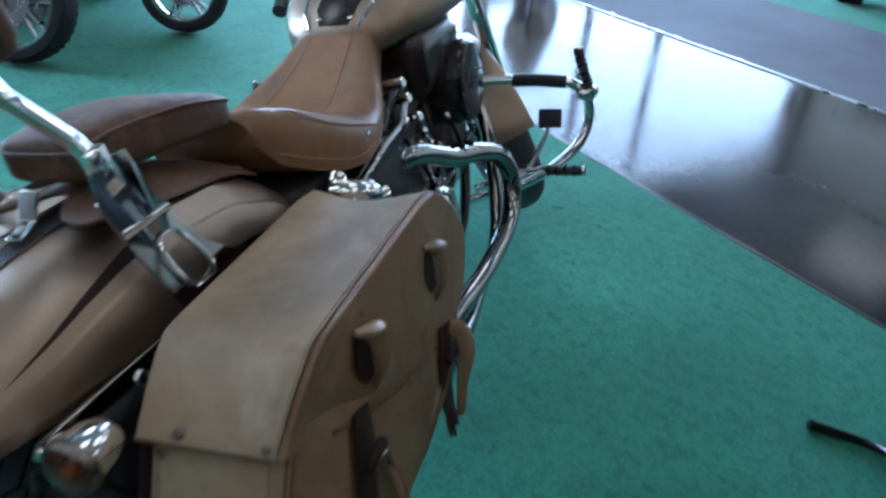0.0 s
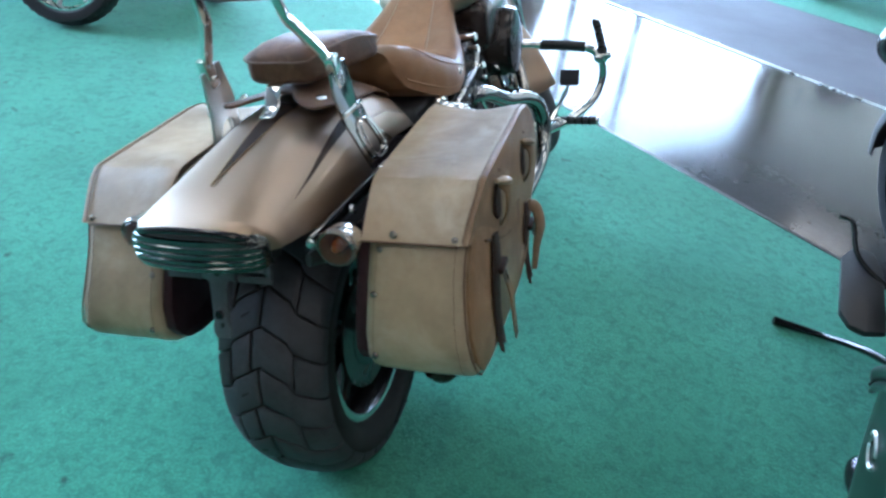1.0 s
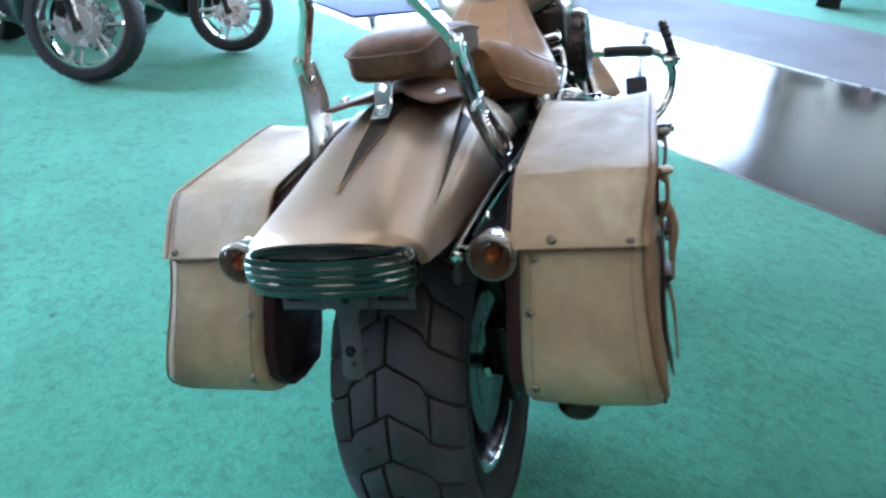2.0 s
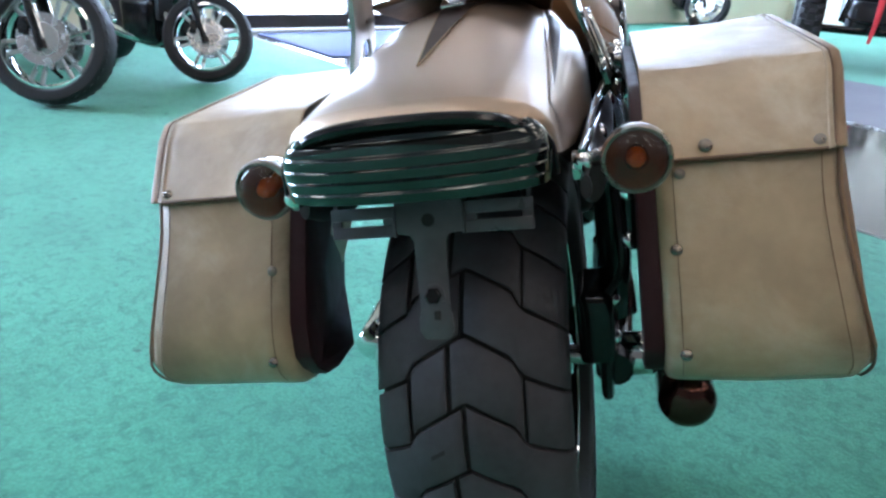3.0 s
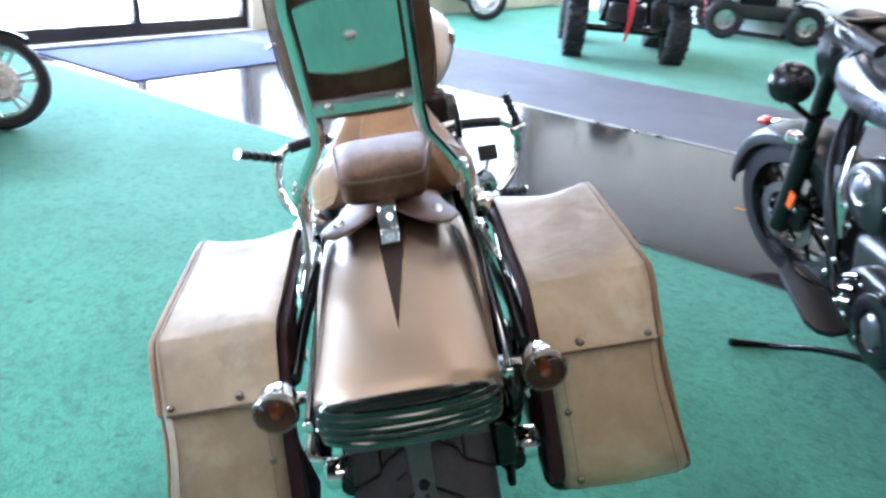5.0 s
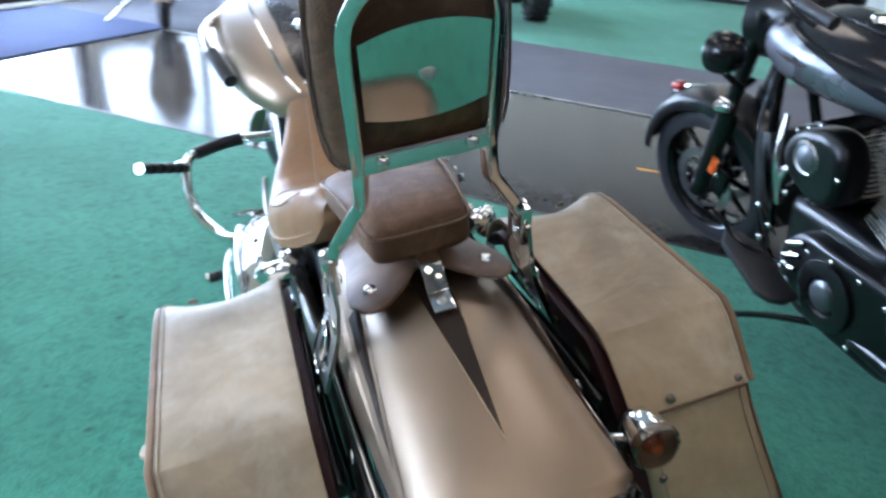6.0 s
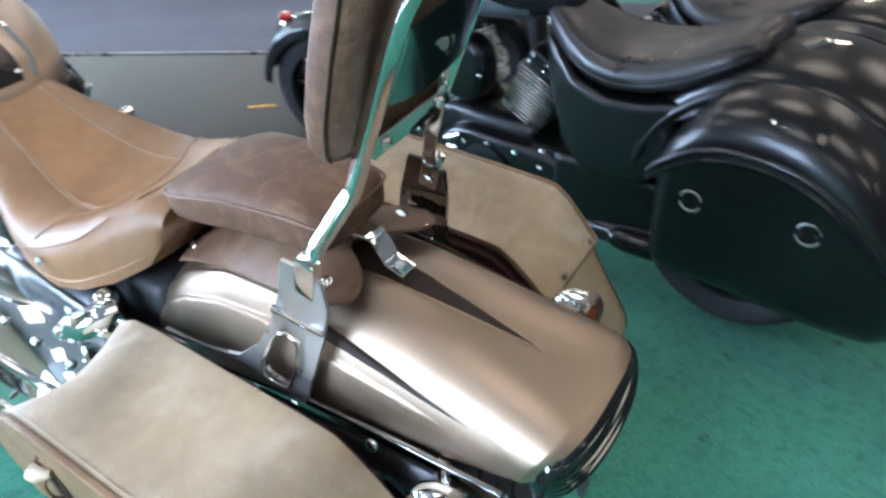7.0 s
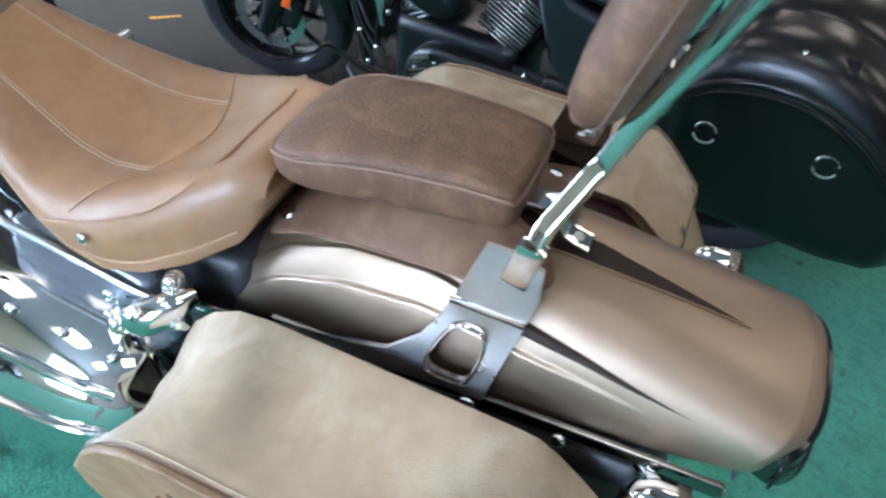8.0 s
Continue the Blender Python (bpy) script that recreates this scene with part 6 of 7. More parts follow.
    part("tail_badge", tube([(-0.05, -0.20, 0.986), (0, -0.24, 0.993), (0.05, -0.28, 0.984)], [0.006, 0.012, 0.006], 8, 4), CHROME, rfen)
    for s in (-1, 1):
        # hard bag: an arched shell with a lid, rub strips, latch and screws
        rows = []
        for y in np.linspace(0.055, -0.72, 40):
            line = bag_line(y)
            bot = 0.385 + 0.05 * max(0, (y - 0.0) / 0.055) + 0.03 * max(0, (-0.5 - y) / 0.2)
            q = (0.055 - y) / 0.775
            taper = min(1.0, (0.03 + q / 0.10) ** 0.45, (0.06 + (1 - q) / 0.16) ** 0.45)
            inx, outx = 0.212, 0.212 + 0.192 * taper
            rise = 0.118 * min(1.0, (0.02 + q / 0.20) ** 0.6, (0.05 + (1 - q) / 0.3) ** 0.6)
            # bottom corner, upright face, then the lid's crown falling outwards
            prof = [(inx, bot + 0.03), (inx + 0.03, bot), (outx - 0.05, bot), (outx - 0.02, bot + 0.012), (outx - 0.004, bot + 0.05)]
            prof += [(outx - 0.001 + 0.003 * math.sin(math.pi * k / 6), bot + 0.05 + (line - 0.012 - bot - 0.05) * k / 6) for k in range(1, 7)]
            prof += [(inx + (outx + 0.003 - inx) * math.cos(radians(f)) ** 0.62, line + rise * math.sin(radians(f)) ** 0.95) for f in range(0, 91, 6)]
            rows.append([(s * x, y, z) for x, z in prof])
        hb_ = part("hard_bag", loft(rows), MATT_BLACK, t, "satin black hard saddlebag with an arched lid", 60)
        ys = [float(v) for v in np.linspace(0.035, -0.60, 26)]
        part("rub_strip", tube([(s * 0.4035, y, bag_line(y) + 0.004) for y in ys], [0.006] + [0.012] * 24 + [0.005], 12, 3), MATT_BLACK, hb_)
        part("rub_strip", tube([(s * 0.4020, y, bag_line(y) - 0.024) for y in ys], [0.004] + [0.008] * 24 + [0.003], 8, 3), MATT_BLACK, hb_)
        part("lid_gap", tube([(s * 0.4060, y, bag_line(y) - 0.010) for y in ys], 0.003, 6, 3), SHADED_GROOVE, hb_)
        for y, z in ((-0.10, 0.665), (-0.40, 0.682)):
            for k in (-1, 1):
                part("screw_bracket", tube([(s * 0.4065, y + 0.028 * math.cos(radians(a)), z + k * 0.006 + k * 0.024 * math.sin(radians(a))) for a in range(10, 171, 20)], 0.0035, 6, 3), STEEL, hb_)
                part("screw", dome((s * 0.405, y + k * 0.018, z), 0.006, (s, 0, 0), 0.5, 10), BLACK_METAL, hb_)
        part("latch_plate", box((s * 0.352, -0.27, 0.911), (0.05, 0.20, 0.012), 0.004, m=Matrix.Rotation(radians(s * 38), 4, "Y")), BLACK_METAL, hb_)
        part("latch", tube([(s * 0.360, -0.19, 0.914), (s * 0.364, -0.27, 0.918), (s * 0.358, -0.35, 0.910)], [0.005, 0.009, 0.004], 8, 4, flat=0.6), CHROME, hb_)
        for dy in (-0.17, -0.225, -0.32):
            part("latch_bead", dome((s * 0.357, dy, 0.914), 0.007, (s * 0.6, 0, 0.8), 0.8, 8), CHROME, hb_)
        part("latch_button", dome((s * 0.360, -0.245, 0.922), 0.013, (s * 0.6, 0, 0.8), 0.5, 12), CHROME, hb_)
        part("bag_guard", tube([(s * 0.356, 0.138, 0.420), (s * 0.360, 0.126, 0.420), (s * 0.356, 0.09, 0.416), (s * 0.335, 0.02, 0.405), (s * 0.30, -0.10, 0.39)], [0.016, 0.029, 0.036, 0.038, 0.030], 18, 6), BLACK_METAL, t, "glossy black bag guard")
        part("muffler", tube([(s * 0.17, 0.62, 0.26), (s * 0.19, 0.30, 0.29), (s * 0.215, 0.05, 0.335), (s * 0.225, -0.55, 0.365)], [0.032, 0.042, 0.044, 0.042], 18, 5), BLACK_METAL, t, "black muffler")
        fb = part("floorboard", prism([(-0.275, 0.86), (-0.275, 1.10), (-0.30, 1.18), (-0.35, 1.205), (-0.39, 1.15), (-0.395, 0.92), (-0.37, 0.87), (-0.33, 0.85)], "z", 0.0, 0.024, 0.007, 2), BLACK_PLASTIC, t, "black rubber rider footboard")
        fb.matrix_local = Matrix.Translation((-s * 0.045, 0, 0.050)) @ (Matrix.Scale(-1, 4, (1, 0, 0)) if s > 0 else Matrix.Identity(4)) @ pose(0, 0, 0, 16, 0, 0)
        part("floorboard_mount", tube([(s * 0.12, 0.95, 0.26), (s * 0.24, 0.95, 0.29), (s * 0.30, 0.95, 0.30)], 0.014, 8, 4), BLACK_METAL, t)
    part("side_stand", tube([(-0.14, 0.78, 0.20), (-0.24, 0.95, 0.15), (-0.335, 1.095, 0.082), (-0.395, 1.115, 0.082), (-0.500, 1.104, 0.110)], [0.014, 0.012, 0.011, 0.013, 0.015], 10, 5), BLACK_METAL, t, "black side stand with a bent foot")
    part("shift_lever", tube([(-0.20, 0.98, 0.34), (-0.30, 1.08, 0.40), (-0.32, 1.20, 0.46), (-0.36, 1.22, 0.47)], 0.008, 8, 5), BLACK_METAL, t)
    for s in (-1, 1):
        part("down_tube", tube([(s * 0.04, 1.32, 0.98), (s * 0.10, 1.25, 0.60), (s * 0.13, 1.16, 0.28), (s * 0.13, 0.85, 0.20), (s * 0.13, 0.3, 0.24)], 0.019, 12, 6), BLACK_METAL, t)
        part("chrome_bracket", tube([(s * 0.12, 1.15, 0.80), (s * 0.16, 1.12, 0.66), (s * 0.15, 1.10, 0.50)], [0.008, 0.013, 0.010], 10, 5), CHROME, t)
    part("radiator", box((0, 1.24, 0.52), (0.22, 0.05, 0.36), 0.01, 2, Matrix.Rotation(radians(-10), 4, "X")), BLACK_PLASTIC, t)
    for k, (y, z) in enumerate(((1.20, 0.36), (1.17, 0.42), (1.22, 0.30))):
        part("cable", tube([(-0.06, 1.30, 0.95 - 0.02 * k), (-0.14, 1.26, 0.75), (-0.15, y, 0.5), (-0.13, y - 0.08, z)], 0.006, 6, 6), BLACK_PLASTIC, t)
    for k, (x, y, z) in enumerate(((-0.15, 1.13, 0.40), (-0.16, 1.16, 0.34), (-0.14, 1.08, 0.55), (-0.15, 1.20, 0.45), (-0.17, 1.05, 0.28))):
        part("fitting", dome((x, y, z), 0.013, (-1, 0.2, 0.2), 0.8, 10), CHROME, t)
    for ob in t.children:
        if ob.name.split(".")[0] in ("front_wheel", "front_fender", "fork_leg", "handlebar", "passing_lamp", "turn_signal", "head_lamp"):
            ob.matrix_local = steer
    return t


cruiser_black(tour)
next_bike = copy_thing(tour, pose(2.62, -0.05, 0, 0, -11.0, -7.0))


# ---- other vehicles in the showroom ---------------------------------
def roadster(name_label, paint):
    """A naked motorcycle whose front wheel stands at its own origin, facing +x."""
    t = thing("motorcycle", name_label, "motorcycle", group="parked motorcycles")
    Q = Matrix.Rotation(radians(-90), 4, "Z")

    head, way = Vector((0, -0.30, 0.95)), Vector((0, 0.43, -0.90)).normalized()
    steer = Matrix.Translation(head) @ Matrix.Rotation(radians(-44), 4, way) @ Matrix.Translation(-head)
    turned = {"front_wheel": 1, "fork_leg": 1, "handlebar": 1, "front_fender": 1, "head_lamp": 1}

    def p(name, bm, m, parent=t, label=""):
        if name in turned or parent.name.split(".")[0] in turned or (parent.parent and parent.parent.name.split(".")[0] in turned):
            bmesh.ops.transform(bm, matrix=steer, verts=bm.verts)
        bmesh.ops.transform(bm, matrix=Q, verts=bm.verts)
        return part(name, bm, m, parent, label)
    for nm, yc, half in (("front_wheel", 0.0, 0.080), ("rear_wheel", -1.42, 0.088)):
        r = 0.345
        turn = Matrix.Translation((0, yc, r)) @ Matrix.Rotation(radians(90), 4, "Y")
        w = p(nm, lathe([(0.012, -half - 0.03), (0.015, -half - 0.02), (0.015, half + 0.02), (0.012, half + 0.03)], 12, turn), STEEL, t, "cast alloy wheel with a black tyre")
        prof = [(0.262, -half * 0.8), (0.278, -half), (0.312, -half * 1.02)] + [(r - 0.02 * abs(k / 4) ** 2.4, half * k / 4) for k in range(-4, 5)] + [(0.312, half * 1.02), (0.278, half), (0.262, half * 0.8)]
        tr = p("tyre", lathe(prof, 56, turn), BLACK_TYRE, w)
        for k in range(40):
            a = 2 * math.pi * k / 40
            for s in (-1, 1):
                b = box((0, 0, 0), (half * 0.5, 0.022, 0.006), 0.0, m=Matrix.Rotation(radians(s * 25), 4, "Z"))
                bmesh.ops.transform(b, matrix=Matrix.Translation((0, yc, r)) @ Matrix.Rotation(a, 4, "X") @ Matrix.Translation((s * half * 0.55, 0, r - 0.0095)), verts=b.verts)
                p("tread_block", b, BLACK_TYRE, tr)
        p("rim", lathe([(0.264, half * 0.8), (0.252, half * 0.85), (0.238, half * 0.5), (0.236, 0), (0.238, -half * 0.5), (0.252, -half * 0.85), (0.264, -half * 0.8), (0.264, half * 0.8)], 48, turn), CHROME, w)
        for k in range(6):
            a = 2 * math.pi * k / 6 + 0.3
            d = Vector((0, math.cos(a), math.sin(a)))
            e = Vector((0, -math.sin(a), math.cos(a)))
            c = Vector((0, yc, r))
            for q in (-1, 1):
                p("spoke", tube([c + d * 0.04 + e * q * 0.014, c + d * 0.13 + e * q * 0.020, c + d * 0.243 + e * q * 0.034], [0.014, 0.012, 0.013], 8, 4), STEEL, w)
        p("hub", lathe([(0.0, -half * 0.8), (0.045, -half * 0.8), (0.055, -half * 0.3), (0.055, half * 0.3), (0.045, half * 0.8), (0.0, half * 0.8)], 20, turn), CHROME, w)
        for s in ((-1, 1) if yc == 0 else (1,)):
            dm = Matrix.Translation((s * (half + 0.008), yc, r)) @ Matrix.Rotation(radians(90), 4, "Y")
            p("brake_disc", lathe([(0.055, -0.0025), (0.142, -0.0025), (0.142, 0.0025), (0.055, 0.0025), (0.055, -0.0025)], 36, dm), DISC_STEEL, w)
            p("disc_carrier", lathe([(0.0, -0.005), (0.085, -0.005), (0.090, 0.0), (0.085, 0.005), (0.0, 0.005)], 30, dm), STEEL, w)
    for s in (-1, 1):
        fk = p("fork_leg", cyl((s * 0.095, 0.0, 0.345), (s * 0.095, -0.30, 0.97), 0.021, 14), CHROME)
        p("slider", cyl((s * 0.095, 0.01, 0.29), (s * 0.095, -0.13, 0.60), 0.029, 14), BLACK_METAL, fk)
        p("caliper", box((s * 0.085, -0.10, 0.40), (0.045, 0.06, 0.10), 0.012), BLACK_METAL, fk)
        p("turn_signal", dome((s * 0.165, -0.13, 0.66), 0.032, (s * 0.2, 1, 0.1), 0.9, 14), ORANGE, fk)
        p("signal_stalk", cyl((s * 0.10, -0.16, 0.68), (s * 0.16, -0.14, 0.66), 0.010, 10), BLACK_METAL, fk)
        p("handlebar", tube([(0, -0.30, 1.02), (s * 0.14, -0.30, 1.04), (s * 0.28, -0.38, 1.10), (s * 0.40, -0.46, 1.09)], 0.012, 8, 5), BLACK_METAL)
        p("frame_rail", tube([(s * 0.06, -0.36, 0.86), (s * 0.14, -0.55, 0.55), (s * 0.14, -0.75, 0.30), (s * 0.14, -1.0, 0.32), (s * 0.12, -1.42, 0.33)], 0.018, 10, 5), BLACK_METAL)
    fr = [[(0.075 * math.sin(radians(b)), (0.368 + 0.018 * math.cos(radians(b))) * math.cos(radians(a)), 0.345 + (0.368 + 0.018 * math.cos(radians(b))) * math.sin(radians(a))) for b in range(-90, 91, 18)] for a in range(60, 146, 6)]
    p("front_fender", loft([q + [(v[0] * 0.95, v[1], v[2] - 0.003) for v in q[::-1]] for q in fr]), paint)
    p("head_lamp", lathe([(0.0, -0.1), (0.06, -0.08), (0.085, -0.02), (0.088, 0.02), (0.0, 0.03)], 24, Matrix.Translation((0, -0.16, 0.86)) @ Matrix.Rotation(radians(-90), 4, "X")), BLACK_METAL)
    p("fuel_tank", loft([superring((0, y, z), hw, hh, 24, 2.5) for y, z, hw, hh in ((-0.36, 0.90, 0.03, 0.03), (-0.40, 0.90, 0.11, 0.07), (-0.55, 0.89, 0.15, 0.10), (-0.72, 0.87, 0.13, 0.09), (-0.84, 0.83, 0.07, 0.05))]), paint)
    p("seat", seat_loft([(-1.45, 0.88, 0.83, 0.07), (-1.40, 0.89, 0.80, 0.11), (-1.15, 0.86, 0.77, 0.13), (-0.95, 0.82, 0.75, 0.13), (-0.82, 0.83, 0.77, 0.09)], 20), BLACK_VINYL)
    en = p("engine", box((0, -0.66, 0.43), (0.42, 0.46, 0.36), 0.07, 3), BLACK_METAL)
    p("radiator", box((0, -0.385, 0.60), (0.36, 0.05, 0.30), 0.015, 2), BLACK_PLASTIC)
    for s in (-1, 1):
        p("header_pipe", tube([(s * 0.09, -0.46, 0.56), (s * 0.12, -0.36, 0.48), (s * 0.13, -0.37, 0.32), (s * 0.12, -0.52, 0.235), (0.13, -0.75, 0.25)], 0.021, 12, 5), SHADED_CHROME)
        p("cylinder_head", box((s * 0.10, -0.50, 0.66), (0.17, 0.20, 0.13), 0.03, 3), BLACK_METAL, en)
    p("skid_plate", box((0, -0.66, 0.245), (0.26, 0.44, 0.05), 0.02, 2), BLACK_PLASTIC)
    for k in range(7):
        p("cooling_fin", box((0, -0.52, 0.58 + 0.018 * k), (0.22, 0.18, 0.006), 0.002), STEEL, en)
    p("engine_cover", lathe([(0.0, 0.03), (0.07, 0.026), (0.09, 0.0)], 24, Matrix.Translation((-0.15, -0.60, 0.42)) @ Matrix.Rotation(radians(-90), 4, "Y")), STEEL, en)
    p("side_stand", tube([(-0.14, -0.75, 0.28), (-0.24, -0.72, 0.12), (-0.32, -0.68, 0.008)], 0.012, 8, 4), BLACK_METAL)
    p("muffler", tube([(0.16, -0.5, 0.30), (0.18, -0.9, 0.30), (0.20, -1.5, 0.42)], [0.03, 0.045, 0.05], 16, 5), CHROME)
    p("foot_peg", cyl((-0.16, -0.85, 0.34), (-0.30, -0.85, 0.35), 0.012, 10), BLACK_PLASTIC)
    return t


def room_dir(x, y, turn=0.0):
    return pose(x, y, 0, 0, 0, -math.degrees(BAND) + turn)


ro = roadster("black naked motorcycle with bright cast wheels", BLACK_METAL)
ro.matrix_world = room_dir(-2.77, 2.50, 12) @ Matrix.Scale(0.94, 4)
copy_thing(ro, room_dir(-2.40, 3.44, 16) @ Matrix.Scale(0.85, 4))
copy_thing(ro, room_dir(-4.15, 2.75, 0))


# quad bike seen from its rear, with a red tag
def quad(paint_label, paint):
    t = thing("quad_bike", paint_label, "quad bike", group="parked quad bikes")
    for sx in (-1, 1):
        for yy, rr, hw in ((0.0, 0.30, 0.10), (1.25, 0.30, 0.10)):
            m = Matrix.Translation((sx * 0.50, yy, rr)) @ Matrix.Rotation(radians(90), 4, "Y")
            w = part("wheel", lathe([(0.0, -0.05), (0.08, -0.04), (0.15, -hw * 0.6), (0.15, hw * 0.6), (0.08, 0.04), (0.0, 0.05)], 24, m), STEEL, t)
            ty = part("tyre", lathe([(0.15, -hw * 0.7), (0.20, -hw), (rr - 0.05, -hw), (rr - 0.02, -hw * 0.7), (rr - 0.015, 0), (rr - 0.02, hw * 0.7), (rr - 0.05, hw), (0.20, hw), (0.15, hw * 0.7)], 40, m), SHADED_GROOVE, w)
            for k in range(18):
                a = 2 * math.pi * k / 18
                for q in (-1, 0, 1):
                    b = box((0, 0, 0), (hw * 0.62, 0.040, 0.022), 0.003, 1, Matrix.Rotation(radians(q * 22), 4, "Z"))
                    bmesh.ops.transform(b, matrix=Matrix.Translation((sx * 0.50, yy, rr)) @ Matrix.Rotation(a + (0.17 if q else 0), 4, "X") @ Matrix.Translation((q * hw * 0.66, 0, rr - 0.014)), verts=b.verts)
                    part("tread_block", b, BLACK_TYRE, ty)
            fd = [[(sx * (0.50 + 0.17 * q), yy + (rr + 0.10) * math.cos(radians(a)), rr + (rr + 0.10 - 0.02 * abs(q)) * math.sin(radians(a))) for q in (-1, -0.5, 0, 0.5, 1)] for a in range(55, 130, 8)]
            part("fender", loft([r + [(p[0], p[1], p[2] - 0.012) for p in r[::-1]] for r in fd]), BLACK_METAL, t)
    part("axle", cyl((-0.42, 0, 0.30), (0.42, 0, 0.30), 0.035, 16), BLACK_METAL, t)
    part("chassis", box((0, 0.62, 0.42), (0.36, 1.3, 0.24), 0.05, 3), BLACK_PLASTIC, t)
    part("engine", box((0, 0.55, 0.58), (0.34, 0.6, 0.22), 0.05, 3), BLACK_METAL, t)
    part("seat", seat_loft([(-0.05, 0.86, 0.80, 0.12), (0.0, 0.88, 0.76, 0.16), (0.3, 0.84, 0.72, 0.17), (0.62, 0.80, 0.70, 0.15), (0.72, 0.82, 0.74, 0.10)], 20), BLACK_VINYL, t)
    part("tail_panel", box((0, -0.12, 0.66), (0.42, 0.10, 0.16), 0.03, 3), paint, t)
    part("hitch", box((0, -0.12, 0.33), (0.10, 0.2, 0.06), 0.01), BLACK_METAL, t)
    part("bumper", tube([(-0.22, -0.16, 0.55), (-0.20, -0.22, 0.40), (0.20, -0.22, 0.40), (0.22, -0.16, 0.55)], 0.014, 8, 4), BLACK_METAL, t)
    for s in (-1, 1):
        part("rack_rail", tube([(s * 0.30, -0.14, 0.90), (s * 0.30, 0.25, 0.90)], 0.012, 8, smooth=False), BLACK_METAL, t)
        part("shock", cyl((s * 0.24, 0.05, 0.36), (s * 0.18, 0.10, 0.70), 0.03, 12), BLACK_METAL, t)
        part("handlebar", tube([(0, 1.0, 1.0), (s * 0.2, 0.98, 1.05), (s * 0.36, 0.88, 1.04)], 0.013, 8, 4), BLACK_METAL, t)
    part("rack_rail", tube([(-0.31, -0.14, 0.90), (0.31, -0.14, 0.90)], 0.012, 8, smooth=False), BLACK_METAL, t)
    part("tag", prism([(-0.03, 0.62), (0.03, 0.62), (0.025, 0.42), (-0.005, 0.22), (-0.03, 0.22), (-0.02, 0.42)], "y", -0.245, -0.240, 0.001), RED, t, "long red ribbon tag")
    part("tag_card", box((0.01, -0.24, 0.63), (0.09, 0.006, 0.06), 0.002), WHITE_METAL, t)
    return t


qb = quad("black quad bike with chunky tyres and a red tag", BLACK_METAL)
qb.matrix_world = pose(2.77, 7.52, 0, 0, 0, -12) @ Matrix.Scale(1.18, 4)
q2 = quad("black and lime green quad bike", GREEN_PAINT)
q2.matrix_world = pose(5.55, 10.95, 0, 0, 0, -105)
far = copy_thing(ro, pose(1.55, 10.6, 0, 0, 0, -70))
far2 = copy_thing(ro, pose(0.75, 11.4, 0, 0, 0, -70))

# pale display units along the far wall
for i, (u, w) in enumerate(((-2.6, 1.6), (-0.6, 1.9), (1.6, 1.9), (3.8, 1.9))):
    d = thing("display_cabinet", "low white display cabinet against the wall", "cabinet", ROOM @ pose(u, V1 - 0.35, 0), group="display cabinets")
    part("body", box((0, 0, 0.48), (w, 0.5, 0.80), 0.01), WHITE_METAL, d)
    part("plinth", box((0, 0.02, 0.04), (w - 0.06, 0.44, 0.08)), BLACK_PLASTIC, d)
    part("top", box((0, -0.01, 0.90), (w + 0.02, 0.54, 0.035), 0.006), WHITE_METAL, d)
    for s in (-1, 1):
        part("door", box((s * w / 4, -0.258, 0.48), (w / 2 - 0.02, 0.018, 0.72), 0.004), WHITE_METAL, d)


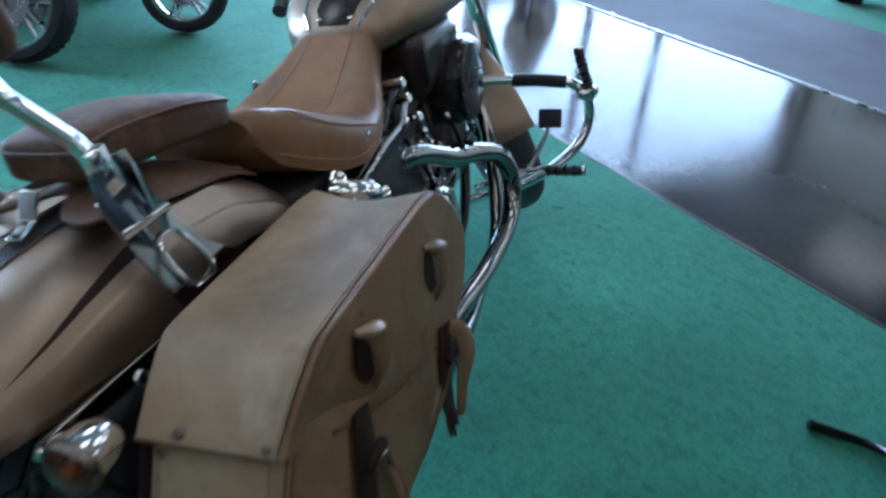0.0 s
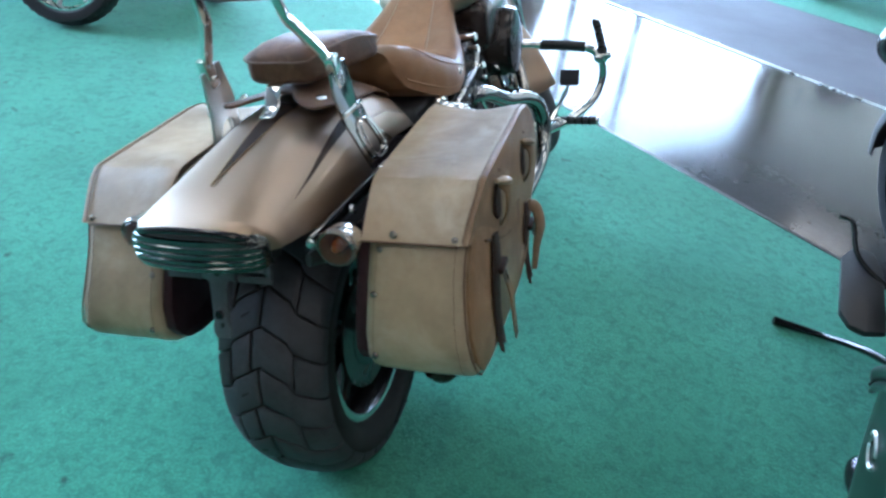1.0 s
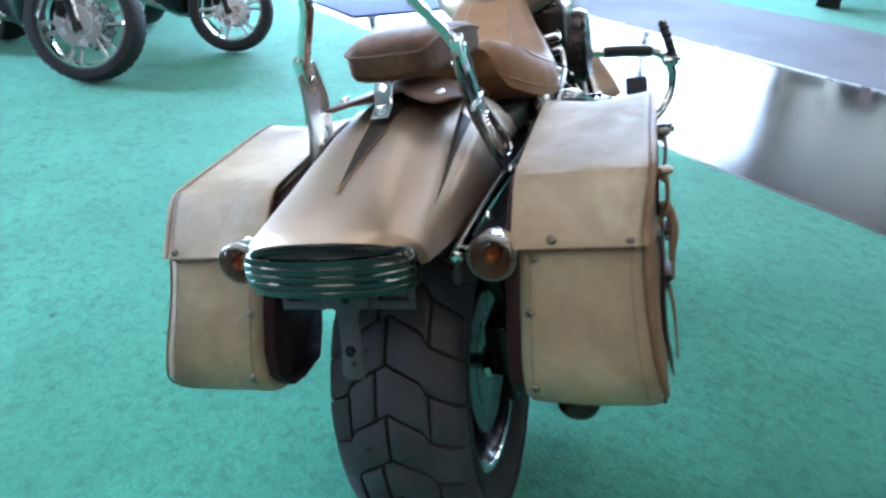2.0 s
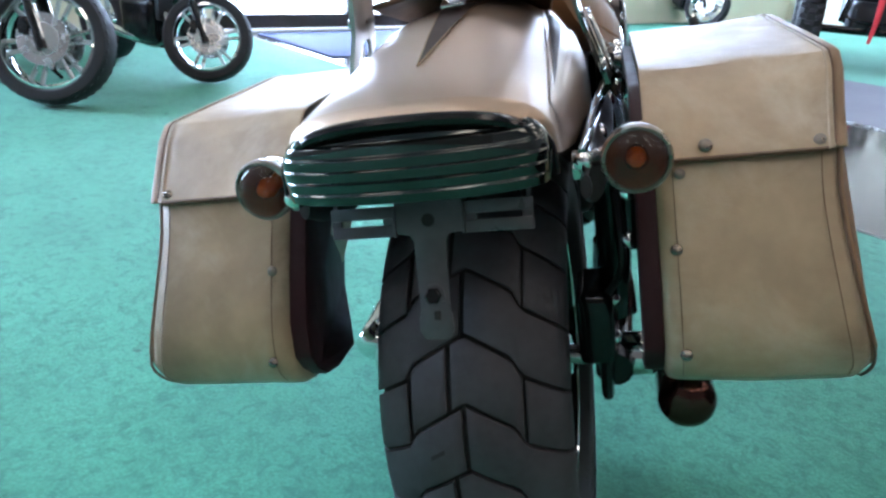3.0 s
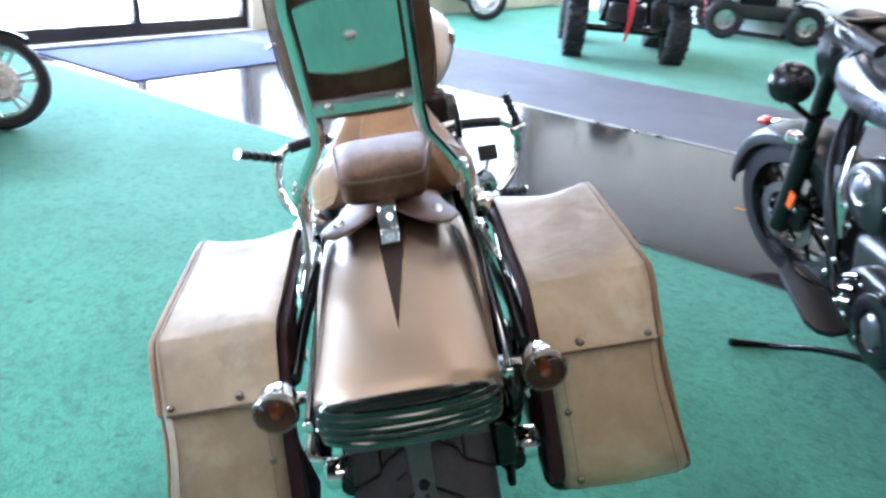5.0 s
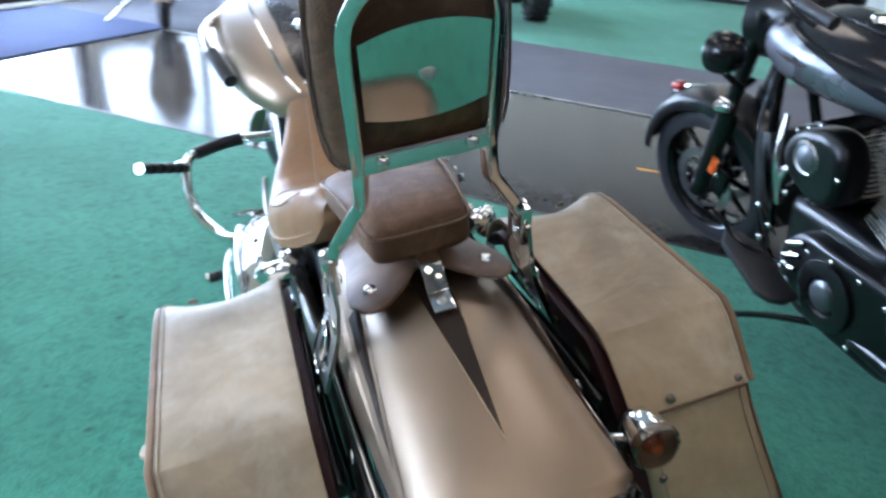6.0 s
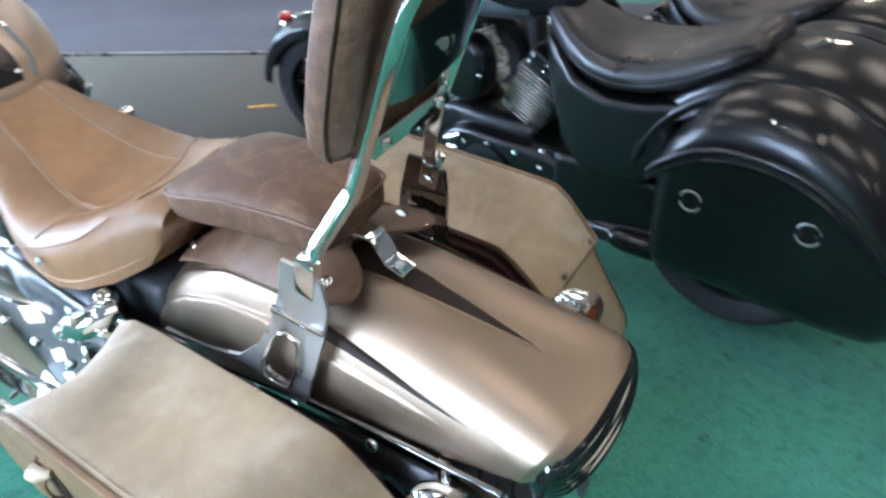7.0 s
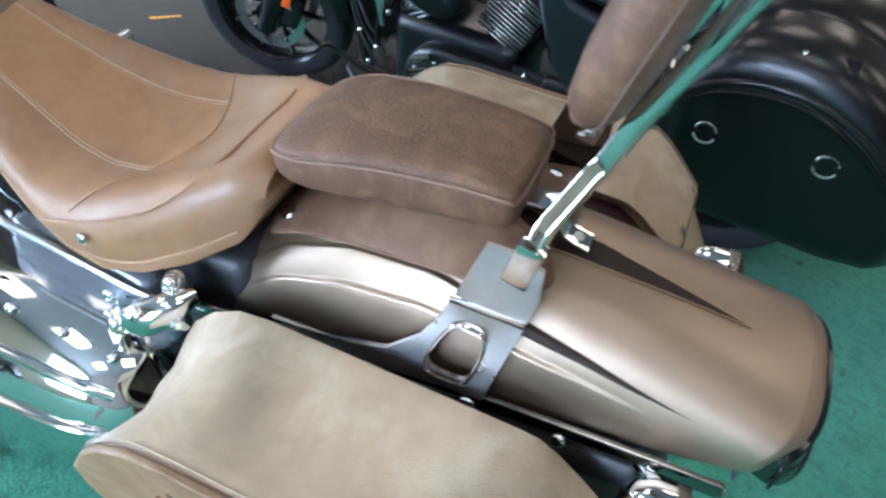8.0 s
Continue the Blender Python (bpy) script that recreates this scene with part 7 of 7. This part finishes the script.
# cream scooter by the door
def scooter():
    t = thing("scooter", "cream motor scooter parked beside the entrance", "scooter")
    for yc in (0.0, -1.2):
        m = Matrix.Translation((0, yc, 0.22)) @ Matrix.Rotation(radians(90), 4, "Y")
        w = part("wheel", lathe([(0.0, -0.04), (0.12, -0.03), (0.13, 0), (0.12, 0.03), (0.0, 0.04)], 20, m), STEEL, t)
        part("tyre", lathe([(0.13, -0.04), (0.18, -0.05), (0.22, -0.02), (0.22, 0.02), (0.18, 0.05), (0.13, 0.04)], 32, m), RUBBER, w)
    part("front_shield", loft([superring((0, y, z), hw, 0.03, 20, 2.4) for y, z, hw in ((-0.20, 0.30, 0.16), (-0.17, 0.45, 0.21), (-0.19, 0.65, 0.22), (-0.24, 0.85, 0.15), (-0.27, 0.98, 0.08))]), CREAM, t)
    part("body", loft([superring((0, y, z), hw, hh, 24, 2.4) for y, z, hw, hh in ((-0.62, 0.45, 0.10, 0.16), (-0.75, 0.50, 0.17, 0.22), (-1.05, 0.52, 0.19, 0.22), (-1.35, 0.55, 0.14, 0.16), (-1.48, 0.58, 0.05, 0.06))]), CREAM, t)
    part("floor", box((0, -0.42, 0.27), (0.30, 0.50, 0.08), 0.02), CREAM, t)
    part("seat", seat_loft([(-1.40, 0.82, 0.74, 0.10), (-1.2, 0.82, 0.72, 0.14), (-0.8, 0.79, 0.71, 0.13), (-0.66, 0.78, 0.72, 0.09)], 20), SEAT_TAN, t)
    part("fender", loft([[(0.07 * math.sin(radians(b)), 0.25 * math.cos(radians(a)), 0.22 + 0.25 * math.sin(radians(a)) + 0.02 * math.cos(radians(b))) for b in range(-90, 91, 30)] for a in range(10, 171, 10)], closed=False), CREAM, t)
    part("fork", cyl((0, 0, 0.22), (0, -0.26, 1.0), 0.03, 12), CREAM, t)
    for s in (-1, 1):
        part("handlebar", tube([(0, -0.28, 1.02), (s * 0.2, -0.30, 1.05), (s * 0.34, -0.38, 1.03)], 0.014, 8, 4), CHROME, t)
        part("mirror", tube([(s * 0.2, -0.30, 1.05), (s * 0.26, -0.28, 1.18), (s * 0.28, -0.28, 1.24)], 0.006, 6, 4), CHROME, t)
    part("kickstand", tube([(0.06, -0.42, 0.30), (0.26, -0.38, 0.22), (0.44, -0.30, 0.07), (0.50, -0.26, 0.014)], [0.02, 0.018, 0.016, 0.024], 10, 4), CHROME, t)
    return t


scooter().matrix_world = pose(-0.78, 6.35, 0, 0, 0, 180)
# short strip of tape on the walkway
tape = part("floor_tape", box((0, 0, 0), (0.16, 0.022, 0.002)), YELLOW)
tape.matrix_world = pose(1.93, 2.58, -0.0045, 0, 0, -32)
tagged(tape, "short strip of yellow-orange tape on the dark floor", "tape")
